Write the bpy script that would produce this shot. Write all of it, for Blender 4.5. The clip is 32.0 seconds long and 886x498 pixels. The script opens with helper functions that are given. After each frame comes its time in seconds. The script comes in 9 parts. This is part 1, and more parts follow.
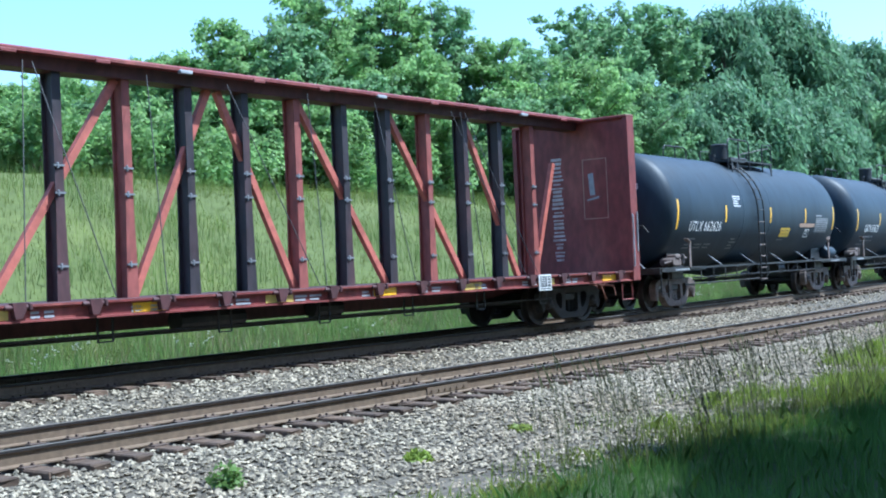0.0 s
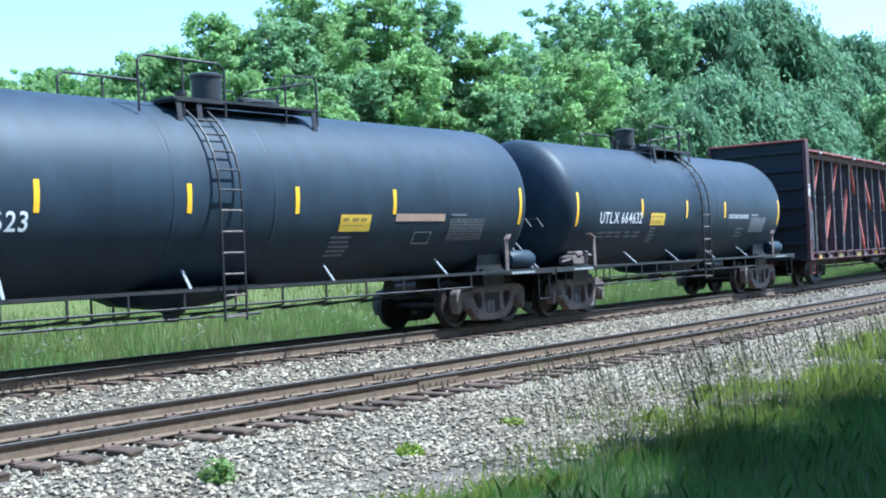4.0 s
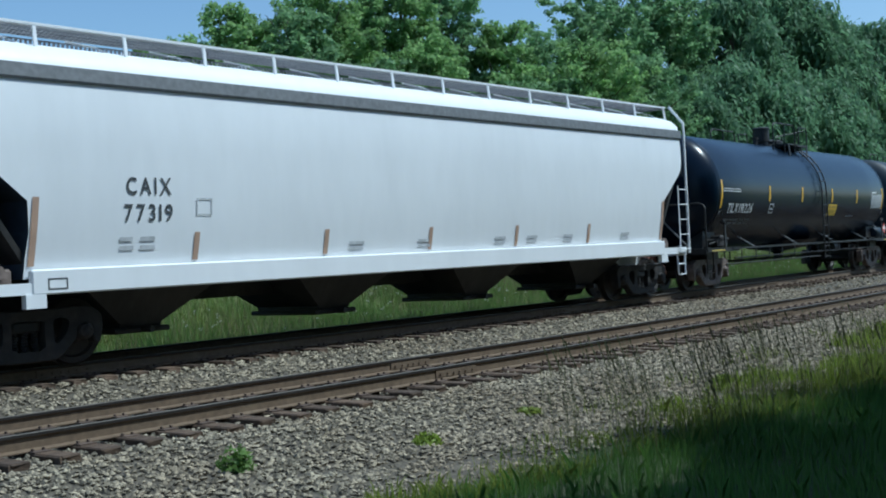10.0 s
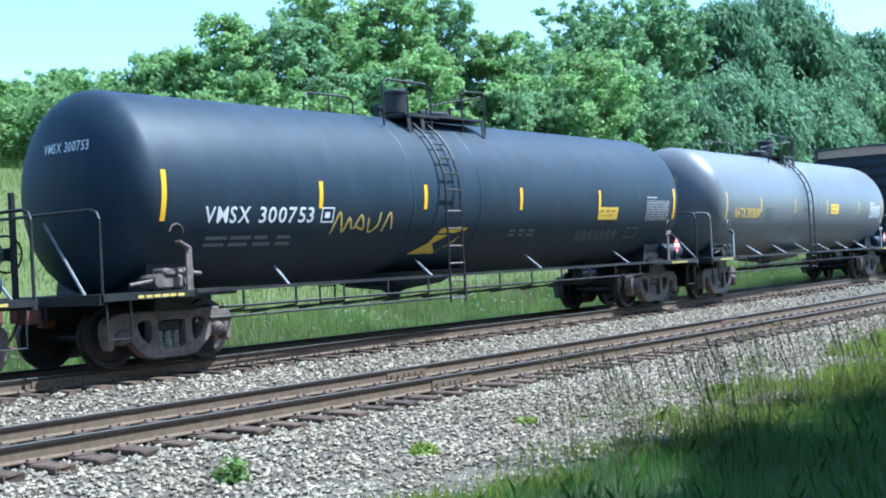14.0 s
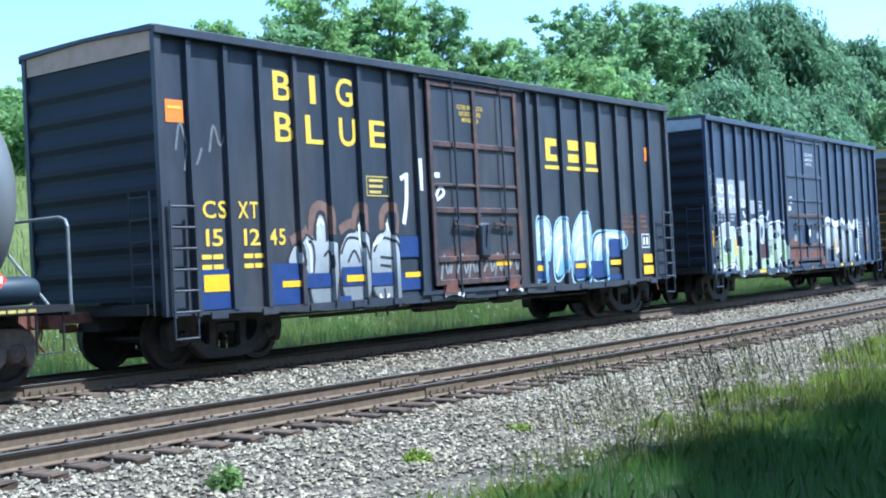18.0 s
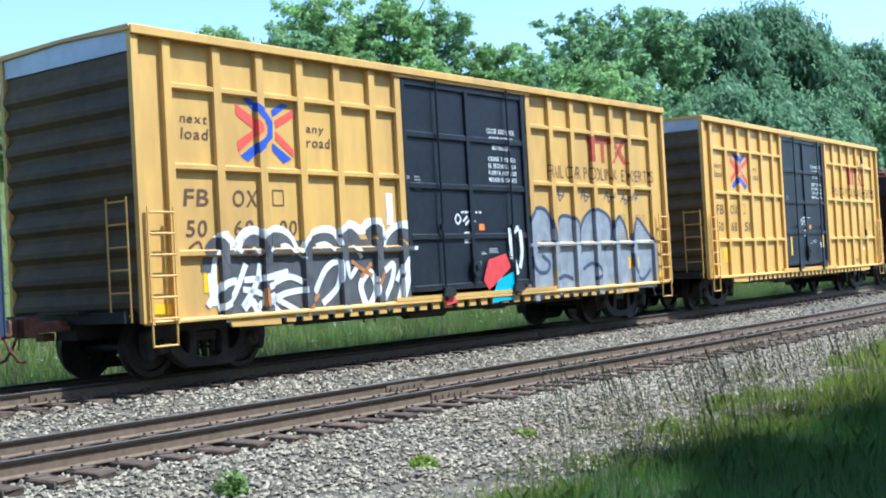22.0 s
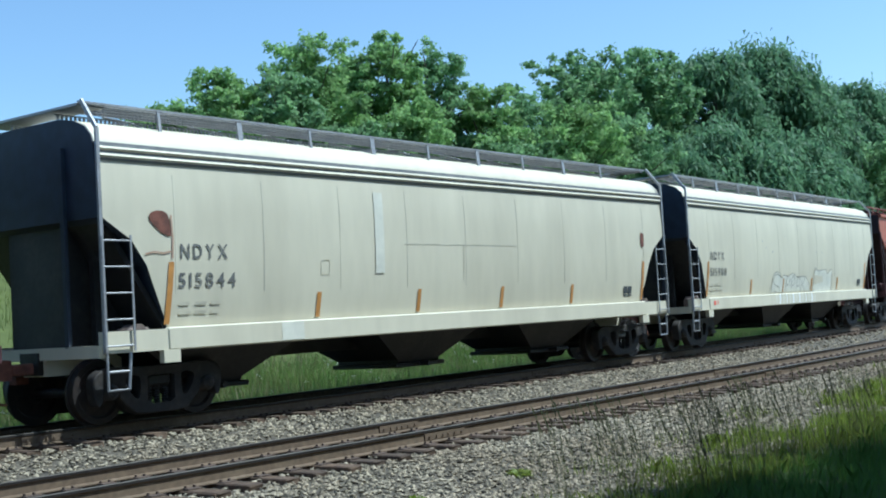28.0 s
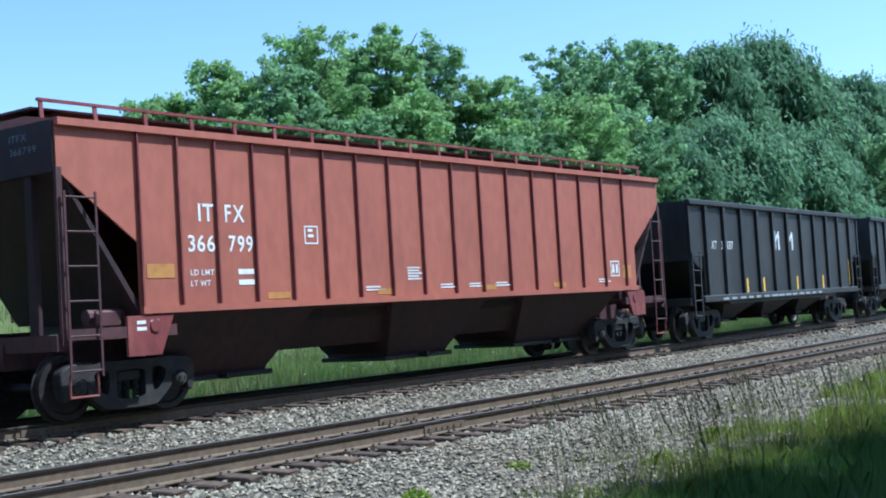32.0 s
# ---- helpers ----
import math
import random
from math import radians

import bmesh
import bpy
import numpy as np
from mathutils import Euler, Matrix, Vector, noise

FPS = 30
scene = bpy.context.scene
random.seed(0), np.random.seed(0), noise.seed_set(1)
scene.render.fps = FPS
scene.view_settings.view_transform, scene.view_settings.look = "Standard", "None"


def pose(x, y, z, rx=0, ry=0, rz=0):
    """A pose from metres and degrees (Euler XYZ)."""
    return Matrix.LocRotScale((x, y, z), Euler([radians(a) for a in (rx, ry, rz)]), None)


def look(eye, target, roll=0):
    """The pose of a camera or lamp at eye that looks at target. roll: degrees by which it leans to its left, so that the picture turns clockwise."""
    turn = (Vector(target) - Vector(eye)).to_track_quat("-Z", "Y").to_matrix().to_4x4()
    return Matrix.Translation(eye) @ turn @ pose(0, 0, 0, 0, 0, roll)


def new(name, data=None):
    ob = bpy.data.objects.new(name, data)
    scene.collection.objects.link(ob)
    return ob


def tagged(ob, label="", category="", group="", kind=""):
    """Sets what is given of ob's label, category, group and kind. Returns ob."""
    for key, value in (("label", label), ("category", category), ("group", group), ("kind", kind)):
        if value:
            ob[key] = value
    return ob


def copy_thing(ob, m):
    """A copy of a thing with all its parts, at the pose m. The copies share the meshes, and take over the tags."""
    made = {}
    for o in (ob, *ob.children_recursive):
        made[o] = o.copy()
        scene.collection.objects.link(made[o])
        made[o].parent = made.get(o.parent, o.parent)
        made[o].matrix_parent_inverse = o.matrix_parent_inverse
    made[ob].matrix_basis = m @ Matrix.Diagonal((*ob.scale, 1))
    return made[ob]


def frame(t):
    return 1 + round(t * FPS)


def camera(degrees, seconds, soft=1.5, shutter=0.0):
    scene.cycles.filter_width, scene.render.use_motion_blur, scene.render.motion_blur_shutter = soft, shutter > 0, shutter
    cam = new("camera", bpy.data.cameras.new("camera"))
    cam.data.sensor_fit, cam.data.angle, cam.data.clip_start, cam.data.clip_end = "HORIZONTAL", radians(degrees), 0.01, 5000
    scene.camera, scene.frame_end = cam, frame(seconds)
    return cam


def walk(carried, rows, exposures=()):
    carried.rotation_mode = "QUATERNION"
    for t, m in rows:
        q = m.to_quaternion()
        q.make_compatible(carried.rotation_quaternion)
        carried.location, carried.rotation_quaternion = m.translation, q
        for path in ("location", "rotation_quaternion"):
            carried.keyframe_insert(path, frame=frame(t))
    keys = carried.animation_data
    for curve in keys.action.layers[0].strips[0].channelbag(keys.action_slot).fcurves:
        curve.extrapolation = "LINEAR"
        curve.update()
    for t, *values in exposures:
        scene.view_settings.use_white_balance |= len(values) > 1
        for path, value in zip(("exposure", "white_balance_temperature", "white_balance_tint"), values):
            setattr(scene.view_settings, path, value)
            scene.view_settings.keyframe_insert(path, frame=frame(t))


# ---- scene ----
# ---- camera and path ----
cam = camera(39.3, 32.0, soft=1.95)
EYE_Z = 1.249            # above the rail tops of the train's track, which are z = 0
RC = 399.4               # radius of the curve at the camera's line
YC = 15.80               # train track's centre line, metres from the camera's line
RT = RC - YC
NEAR_RAIL = 10.89        # first rail of the empty track
NEAR_Z = -0.275          # its rail tops
BEND = 85.0              # the curve runs this far each way, then straight
TURNS = [  # seconds, heading from straight across the track, pitch, roll
    (0.0, 50.013, 1.01, -2.612),
    (0.5, 50.188, 1.072, -2.542),
    (1.0, 50.457, 1.082, -2.652),
    (1.5, 50.418, 1.127, -2.668),
    (2.0, 50.425, 1.253, -2.609),
    (2.5, 50.482, 1.102, -2.778),
    (3.0, 50.505, 0.892, -2.824),
    (3.5, 50.491, 0.731, -2.815),
    (5.5, 49.988, 0.722, -2.553),
    (6.0, 49.943, 0.466, -2.595),
    (6.5, 49.869, 0.307, -2.632),
    (7.0, 49.739, 0.266, -2.618),
    (7.5, 49.591, 0.246, -2.512),
    (8.0, 49.466, 0.373, -2.663),
    (8.5, 49.375, 0.414, -2.653),
    (9.0, 49.438, 0.321, -2.759),
    (9.5, 49.547, 0.288, -2.78),
    (10.0, 49.595, 0.271, -2.851),
    (10.5, 49.584, 0.295, -2.77),
    (11.0, 49.563, 0.441, -2.795),
    (11.5, 49.556, 0.655, -2.792),
    (12.0, 49.644, 0.652, -2.852),
    (12.5, 49.747, 0.643, -2.808),
    (13.0, 49.805, 0.641, -2.922),
    (13.5, 49.776, 0.678, -2.945),
    (15.5, 50.047, 0.838, -2.868),
    (16.0, 50.138, 0.811, -2.888),
    (16.5, 50.165, 0.875, -2.998),
    (17.0, 50.094, 1.135, -2.978),
    (17.5, 50.072, 1.095, -2.917),
    (18.0, 50.118, 1.017, -2.985),
    (18.5, 50.103, 1.039, -2.958),
    (19.0, 50.146, 1.037, -3.008),
    (19.5, 50.138, 1.094, -3.089),
    (20.0, 49.994, 1.206, -2.981),
    (20.5, 49.898, 1.19, -3.132),
    (21.0, 49.861, 1.165, -3.118),
    (21.5, 49.889, 1.185, -3.156),
    (22.0, 49.893, 1.262, -3.177),
    (22.5, 49.846, 1.273, -3.059),
    (23.0, 49.824, 1.401, -2.946),
    (23.5, 49.945, 1.452, -3.067),
    (24.0, 50.292, 1.758, -3.126),
    (24.5, 50.261, 2.703, -3.169),
    (25.0, 50.13, 3.289, -2.87),
    (25.5, 49.986, 3.349, -2.829),
    (27.5, 50.276, 3.016, -3.135),
    (28.0, 50.323, 3.083, -3.368),
    (28.5, 50.287, 3.154, -3.301),
    (29.0, 50.303, 3.031, -3.31),
    (29.5, 50.345, 2.969, -3.316),
    (30.0, 50.367, 2.954, -3.354),
    (30.5, 50.406, 2.947, -3.415),
    (31.0, 50.37, 3.012, -3.293),
    (31.5, 50.322, 2.99, -3.269),
    (32.0, 50.317, 2.743, -3.378)
]


def aim(yaw, pitch, roll):
    a, b = radians(yaw), radians(pitch)
    way = Vector((math.sin(a) * math.cos(b), math.cos(a) * math.cos(b), math.sin(b)))
    eye = Vector((0, 0, EYE_Z))
    return look(eye, eye + way * 10, roll)


LIFT = 1.03
BRIGHT, DIM, WARM = (5020, 4), (5320, -2), (5280, 6)      # white balance in the brighter, the darker and the yellow stretches
STOPS = [(0, 0.08), (1.0, 0.28), (2.5, 0.35), (3.5, 0.35), (6.0, 0.40), (7.4, 0.25), (8.0, -0.09), (8.4, -0.45), (9.0, -0.55), (9.8, -1.12), (11.0, -1.38), (11.6, -1.15),
         (12.0, -0.58), (12.3, -0.15), (12.5, 0.0), (13.0, 0.27), (15.6, 0.22), (17.0, 0.05), (18.0, 0.2), (18.5, 0.32), (19.5, 0.3), (20.0, 0.32), (20.7, 0.22), (22.0, 0.02), (24.0, -0.15), (24.7, -0.2), (25.5, -0.3), (27.5, -0.70), (28.2, -0.72), (29, -0.88), (30, -0.88), (31, -0.9), (31.5, -0.9), (32, -0.4)]
EXPOSURES = [(t, LIFT + s, *(DIM if s < -0.4 else WARM if 21.5 < t < 24.5 else BRIGHT)) for t, s in STOPS]
walk(cam, [(t, aim(a, b, c)) for t, a, b, c in TURNS], EXPOSURES)

# how far the train has come, second by second
RUN = [(-1.0, -8.97), (0, 0.0), (1, 9.004), (2, 18.042), (3, 27.051), (4, 36.02), (5, 45.0), (6, 53.994), (7, 62.945), (8, 72.006), (9, 81.075),
       (10, 90.142), (11, 99.172), (12, 108.236), (13, 117.36), (14, 126.46), (15, 135.54), (16, 144.629), (17, 153.683), (18, 162.804),
       (19, 171.972), (20, 181.027), (21, 190.091), (22, 199.229), (23, 208.412), (24, 217.548), (25, 226.683), (26, 235.82),
       (27, 244.97), (28, 254.136), (29, 263.302), (30, 272.417), (31, 281.533), (32, 290.643)]


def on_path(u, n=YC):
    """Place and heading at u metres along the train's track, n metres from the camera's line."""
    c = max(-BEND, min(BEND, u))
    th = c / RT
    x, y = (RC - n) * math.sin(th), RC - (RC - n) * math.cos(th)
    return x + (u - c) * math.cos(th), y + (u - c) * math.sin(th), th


# ---- light ----
SUN_WAY = Vector((0.36, -0.40, 0.843)).normalized()
world = bpy.data.worlds.new("sky")
scene.world = world
world.use_nodes = True
wn = world.node_tree
sky = wn.nodes.new("ShaderNodeTexSky")
sky.sky_type, sky.sun_disc = "NISHITA", False
sky.sun_elevation = math.asin(SUN_WAY.z)
sky.sun_rotation = math.atan2(SUN_WAY.x, SUN_WAY.y)
sky.altitude, sky.air_density, sky.dust_density, sky.ozone_density = 200, 1.0, 1.0, 1.6
wn.links.new(sky.outputs[0], wn.nodes["Background"].inputs[0])
wn.nodes["Background"].inputs[1].default_value = 0.14
sun = new("sun", bpy.data.lights.new("sun", "SUN"))
sun.data.energy, sun.data.angle, sun.data.color = 4.7, radians(0.55), (1.0, 0.97, 0.91)
sun.matrix_world = look(SUN_WAY * 200, (0, 0, 0))


# ---- materials ----
def surface(name, base, rough=0.6, metal=0.0, vary=0.18, scale=6.0, second=None, blotch=0.0, blotch_scale=1.2, bump=0.15, bump_scale=40.0, stretch=(1, 1, 1), per_piece=0.0, island=False, spec=0.5):
    """Base colour with fine grain and broad staining, in metres of the object's own space."""
    m = bpy.data.materials.new(name)
    m.use_nodes = True
    t = m.node_tree
    b = t.nodes["Principled BSDF"]
    b.inputs["Roughness"].default_value, b.inputs["Metallic"].default_value = rough, metal
    b.inputs["Specular IOR Level"].default_value = spec
    at = t.nodes.new("ShaderNodeTexCoord")
    mp = t.nodes.new("ShaderNodeMapping")
    mp.inputs["Scale"].default_value = stretch
    t.links.new(at.outputs["Object"], mp.inputs[0])

    def grain(sc, detail):
        n = t.nodes.new("ShaderNodeTexNoise")
        n.inputs["Scale"].default_value, n.inputs["Detail"].default_value = sc, detail
        t.links.new(mp.outputs[0], n.inputs["Vector"])
        return n

    fine, broad = grain(scale, 5), grain(blotch_scale, 4)
    ramp = t.nodes.new("ShaderNodeMapRange")
    ramp.inputs["From Min"].default_value, ramp.inputs["From Max"].default_value = 0.3, 0.7
    ramp.inputs["To Min"].default_value, ramp.inputs["To Max"].default_value = 1 - vary, 1 + vary
    t.links.new(fine.outputs["Fac"], ramp.inputs["Value"])
    mix = t.nodes.new("ShaderNodeMix")
    mix.data_type, mix.blend_type = "RGBA", "MIX"
    mix.inputs[6].default_value = (*base, 1)
    mix.inputs[7].default_value = (*(second or tuple(c * 0.6 for c in base)), 1)
    edge = t.nodes.new("ShaderNodeMapRange")
    edge.inputs["From Min"].default_value, edge.inputs["From Max"].default_value = 0.48, 0.68
    edge.inputs["To Max"].default_value = blotch
    t.links.new(broad.outputs["Fac"], edge.inputs["Value"])
    t.links.new(edge.outputs[0], mix.inputs[0])
    times = t.nodes.new("ShaderNodeVectorMath")
    times.operation = "SCALE"
    t.links.new(mix.outputs[2], times.inputs[0])
    out = ramp.outputs[0]
    if per_piece:
        if island:
            src = t.nodes.new("ShaderNodeNewGeometry").outputs["Random Per Island"]
        else:
            src = t.nodes.new("ShaderNodeObjectInfo").outputs["Random"]
        pr = t.nodes.new("ShaderNodeMapRange")
        pr.inputs["To Min"].default_value, pr.inputs["To Max"].default_value = 1 - per_piece, 1 + per_piece
        t.links.new(src, pr.inputs["Value"])
        mul = t.nodes.new("ShaderNodeMath")
        mul.operation = "MULTIPLY"
        t.links.new(out, mul.inputs[0])
        t.links.new(pr.outputs[0], mul.inputs[1])
        out = mul.outputs[0]
    t.links.new(out, times.inputs["Scale"])
    t.links.new(times.outputs[0], b.inputs["Base Color"])
    if bump:
        bn = t.nodes.new("ShaderNodeBump")
        bn.inputs["Strength"].default_value, bn.inputs["Distance"].default_value = bump, 0.02
        t.links.new(grain(bump_scale, 3).outputs["Fac"], bn.inputs["Height"])
        t.links.new(bn.outputs[0], b.inputs["Normal"])
    return m


BLACK_TANK = surface("faded_black_tank_paint", (0.018, 0.031, 0.045), 0.55, 0, 0.2, 3, (0.029, 0.042, 0.055), 0.5, 0.5, 0.03, 30, (1, 1, 0.35), spec=0.3)
BLACK_TANK_NEW = surface("glossy_black_paint", (0.003, 0.010, 0.023), 0.26, 0, 0.2, 3, (0.006, 0.014, 0.028), 0.3, 0.5, 0.02, 30, (1, 1, 0.35), spec=0.26)
TANK_STEEL = surface("weathered_grey_steel", (0.20, 0.21, 0.22), 0.55, 0.1, 0.2, 10, (0.12, 0.11, 0.10), 0.4, 2, 0.1, 50)
GREY_TANK = surface("silver_grey_tank_paint", (0.155, 0.162, 0.164), 0.42, 0.15, 0.05, 3, (0.125, 0.131, 0.133), 0.5, 0.5, 0.03, 30, (1, 1, 0.3), spec=0.55)
BLACK_STEEL = surface("black_steel", (0.012, 0.012, 0.013), 0.55, 0, 0.3, 12, (0.04, 0.034, 0.028), 0.6, 1.5, 0.2, 60)
CAST = surface("cast_steel", (0.15, 0.115, 0.098), 0.7, 0.0, 0.3, 10, (0.065, 0.045, 0.038), 0.8, 3.0, 0.25, 60)
SPRING_STEEL = surface("worn_spring_steel", (0.30, 0.27, 0.25), 0.6, 0.2, 0.2, 14, (0.2, 0.15, 0.12), 0.5, 4, 0.1, 60)
WHEEL = surface("wheel_steel", (0.020, 0.016, 0.015), 0.55, 0.1, 0.3, 14, (0.05, 0.032, 0.024), 0.6, 5, 0.2, 60)
MAROON = surface("maroon_paint", (0.17, 0.035, 0.032), 0.6, 0, 0.25, 8, (0.30, 0.10, 0.075), 0.55, 1.1, 0.2, 50, (1, 1, 0.5))
MAROON_DARK = surface("old_maroon_paint", (0.075, 0.026, 0.026), 0.65, 0, 0.3, 8, (0.03, 0.018, 0.018), 0.7, 1.4, 0.2, 50, (1, 1, 0.5))
POST_RED = surface("sunfaded_red_post", (0.24, 0.066, 0.052), 0.65, 0, 0.25, 9, (0.20, 0.055, 0.045), 0.6, 1.2, 0.2, 50, (1, 1, 0.4))
SPRAY_ORANGE = surface("orange_spray", (0.42, 0.17, 0.05), 0.6, 0, 0.2, 5, bump=0)
SPRAY_GREY = surface("grey_spray", (0.20, 0.21, 0.22), 0.55, 0, 0.25, 5, (0.32, 0.33, 0.34), 0.6, 2.5, 0)
BRACE_RED = surface("primer_red_paint", (0.42, 0.12, 0.085), 0.6, 0, 0.2, 9, (0.26, 0.07, 0.05), 0.6, 1.6, 0.2, 50)
POST_DARK = surface("dark_post_paint", (0.026, 0.021, 0.025), 0.6, 0, 0.35, 8, (0.085, 0.034, 0.034), 0.7, 0.9, 0.25, 50, (1, 1, 0.4))
WHITE_CAR = surface("white_car_paint", (0.80, 0.81, 0.82), 0.45, 0, 0.02, 4, (0.68, 0.69, 0.70), 0.3, 0.6, 0.02, 40, (1, 1, 0.3))
FRESH = surface("cleaner_white_paint", (0.64, 0.62, 0.52), 0.55, 0, 0.08, 4, (0.58, 0.56, 0.47), 0.5, 1.5, 0.03)
WORN_REFLECT = surface("faded_orange_reflector", (0.46, 0.22, 0.06), 0.5, 0, 0.15, 8, bump=0)
CREAM_CAR = surface("aged_white_paint", (0.61, 0.56, 0.425), 0.55, 0, 0.04, 4, (0.51, 0.465, 0.35), 0.7, 0.8, 0.04, 40, (1, 1, 0.25))
GALV = surface("galvanised_grating", (0.36, 0.36, 0.37), 0.5, 0.5, 0.15, 20, None, 0.4, 2, 0.2, 80)
BLUE_BLACK = surface("faded_navy_paint", (0.030, 0.037, 0.052), 0.5, 0, 0.2, 5, (0.075, 0.065, 0.06), 0.45, 0.8, 0.1, 40, (1, 1, 0.3))
NAVY = surface("navy_paint", (0.030, 0.046, 0.085), 0.5, 0, 0.2, 5, (0.055, 0.055, 0.07), 0.4, 0.8, 0.1, 40, (1, 1, 0.3))
BRIGHT_NAVY = surface("repainted_blue", (0.02, 0.045, 0.16), 0.5, 0, 0.15, 6)
# navy of the hoppers' end faces, with their shade in it
HOPPER_END = surface("shaded_end_navy", (0.018, 0.027, 0.045), 0.6, 0, 0.25, 4, (0.030, 0.038, 0.052), 0.6, 0.7, 0.1, 40)
# near-black navy: shade of ends turned from the sun, kept in the colour
END_NAVY = surface("shaded_navy_paint", (0.007, 0.011, 0.019), 0.7, 0, 0.2, 5, (0.013, 0.016, 0.022), 0.5, 0.9, 0.1, 40)
PENCIL = surface("faint_grey_outline", (0.33, 0.31, 0.26), 0.6, 0, 0.25, 6, bump=0)
SEAM = surface("grimy_weld_seam", (0.55, 0.51, 0.39), 0.6, 0, 0.2, 3, (0.34, 0.31, 0.25), 0.6, 0.8, 0, stretch=(1, 1, 0.4))
FAINT_INK = surface("faint_grey_print", (0.50, 0.51, 0.52), 0.6, 0, 0.2, 10, bump=0)
WORN_DARK = surface("worn_dark_lettering", (0.13, 0.13, 0.125), 0.6, 0, 0.35, 14, (0.30, 0.28, 0.22), 0.5, 3.0, 0)
# maroon blackened for grime and for the shade of ends and underside
MAROON_BLACK = surface("grimy_shaded_maroon", (0.034, 0.013, 0.014), 0.7, 0, 0.3, 8, (0.018, 0.010, 0.011), 0.6, 1.4, 0.2, 50, (1, 1, 0.5))
RUST = surface("rusty_steel", (0.15, 0.055, 0.035), 0.8, 0, 0.35, 9, (0.06, 0.03, 0.025), 0.7, 2.5, 0.3, 60)
YELLOW_CAR = surface("aged_yellow_paint", (0.60, 0.355, 0.085), 0.6, 0, 0.08, 5, (0.40, 0.235, 0.075), 0.55, 0.7, 0.06, 40, (1, 1, 0.3))
# end yellow darkened for grime and for the shade on the ends
END_YELLOW = surface("grimy_shaded_yellow", (0.098, 0.062, 0.023), 0.7, 0, 0.2, 5, (0.06, 0.043, 0.026), 0.7, 0.9, 0.1, 40)
YELLOW_NEW = surface("yellow_paint", (0.64, 0.372, 0.082), 0.5, 0, 0.06, 5, (0.58, 0.33, 0.045), 0.4, 0.7, 0.05, 40, (1, 1, 0.3))
ROOF_GALV = surface("galvanised_roof", (0.42, 0.44, 0.46), 0.45, 0.4, 0.08, 6, (0.3, 0.31, 0.33), 0.4, 1, 0.05, 40)
DOOR_BLACK = surface("black_door_paint", (0.010, 0.014, 0.021), 0.5, 0, 0.25, 6, (0.024, 0.027, 0.03), 0.4, 1, 0.08, 40, spec=0.3)
RUST_DARK = surface("rust_stained_dark_paint", (0.055, 0.036, 0.038), 0.75, 0, 0.3, 7, (0.15, 0.065, 0.04), 0.6, 2.2, 0.2, 40)
OLIVE_INK = surface("faded_olive_print", (0.30, 0.19, 0.05), 0.6, 0, 0.2, 8, bump=0)
EMBLEM_RED = surface("faded_emblem_red", (0.40, 0.065, 0.03), 0.55, 0, 0.15, 6, bump=0)
HOPPER_MID = surface("half_faded_red_paint", (0.37, 0.112, 0.069), 0.6, 0, 0.10, 6, (0.295, 0.09, 0.057), 0.7, 0.7, 0.1, 50, (1, 1, 0.5))
HOPPER_PALE = surface("pale_red_paint", (0.60, 0.20, 0.13), 0.6, 0, 0.12, 6, (0.50, 0.16, 0.11), 0.6, 1.2, 0.1, 50, (1, 1, 0.5))
COAL_BLACK = surface("weathered_black_and_bin_shade", (0.018, 0.0175, 0.017), 0.6, 0, 0.3, 6, (0.05, 0.045, 0.04), 0.5, 0.8, 0.15, 40, (1, 1, 0.4))
WHITE_INK = surface("white_lettering", (0.75, 0.75, 0.73), 0.6, 0, 0.1, 10, bump=0)
# print grey, used too for the shade strip under the eaves
DIM_INK = surface("worn_print_and_eave_shade", (0.16, 0.165, 0.17), 0.6, 0, 0.2, 10, bump=0)
GREY_INK = surface("grey_lettering", (0.32, 0.33, 0.34), 0.6, 0, 0.2, 10, bump=0)
DARK_INK = surface("dark_lettering", (0.06, 0.065, 0.07), 0.6, 0, 0.2, 10, bump=0)
YELLOW_INK = surface("yellow_lettering", (0.75, 0.50, 0.05), 0.6, 0, 0.1, 10, bump=0)
FADED_YELLOW = surface("faded_yellow_lettering", (0.55, 0.42, 0.10), 0.6, 0, 0.15, 10, bump=0)
REFLECT = surface("yellow_reflector", (0.85, 0.48, 0.02), 0.35, 0, 0.06, 8, bump=0)
ORANGE = surface("orange_label", (0.85, 0.22, 0.03), 0.5, 0, 0.08, 8, bump=0)
RED_INK = surface("red_lettering", (0.68, 0.085, 0.055), 0.55, 0, 0.1, 9, bump=0)
BLUE_INK = surface("blue_lettering", (0.03, 0.08, 0.42), 0.55, 0, 0.1, 9, bump=0)
BROWN_INK = surface("brown_lettering", (0.11, 0.055, 0.028), 0.6, 0, 0.1, 9, bump=0)
STENCIL = surface("worn_pinkish_stencil", (0.50, 0.42, 0.40), 0.6, 0, 0.3, 9, (0.30, 0.14, 0.12), 0.5, 3.0, 0)
TAN_PATCH = surface("tan_patch", (0.42, 0.28, 0.20), 0.6, 0, 0.1, 6, bump=0)
SPRAY_SILVER = surface("silver_spray", (0.30, 0.32, 0.345), 0.45, 0.2, 0.18, 4, (0.21, 0.225, 0.25), 0.6, 2.5, 0.05, 40)
SPRAY_NAVY = surface("navy_spray", (0.05, 0.065, 0.12), 0.5, 0, 0.2, 5, bump=0)
SPRAY_WHITE = surface("white_spray", (0.75, 0.76, 0.74), 0.6, 0, 0.12, 5, (0.5, 0.52, 0.5), 0.5, 3, 0)
SPRAY_BLACK = surface("black_spray", (0.03, 0.03, 0.035), 0.6, 0, 0.2, 5, bump=0)
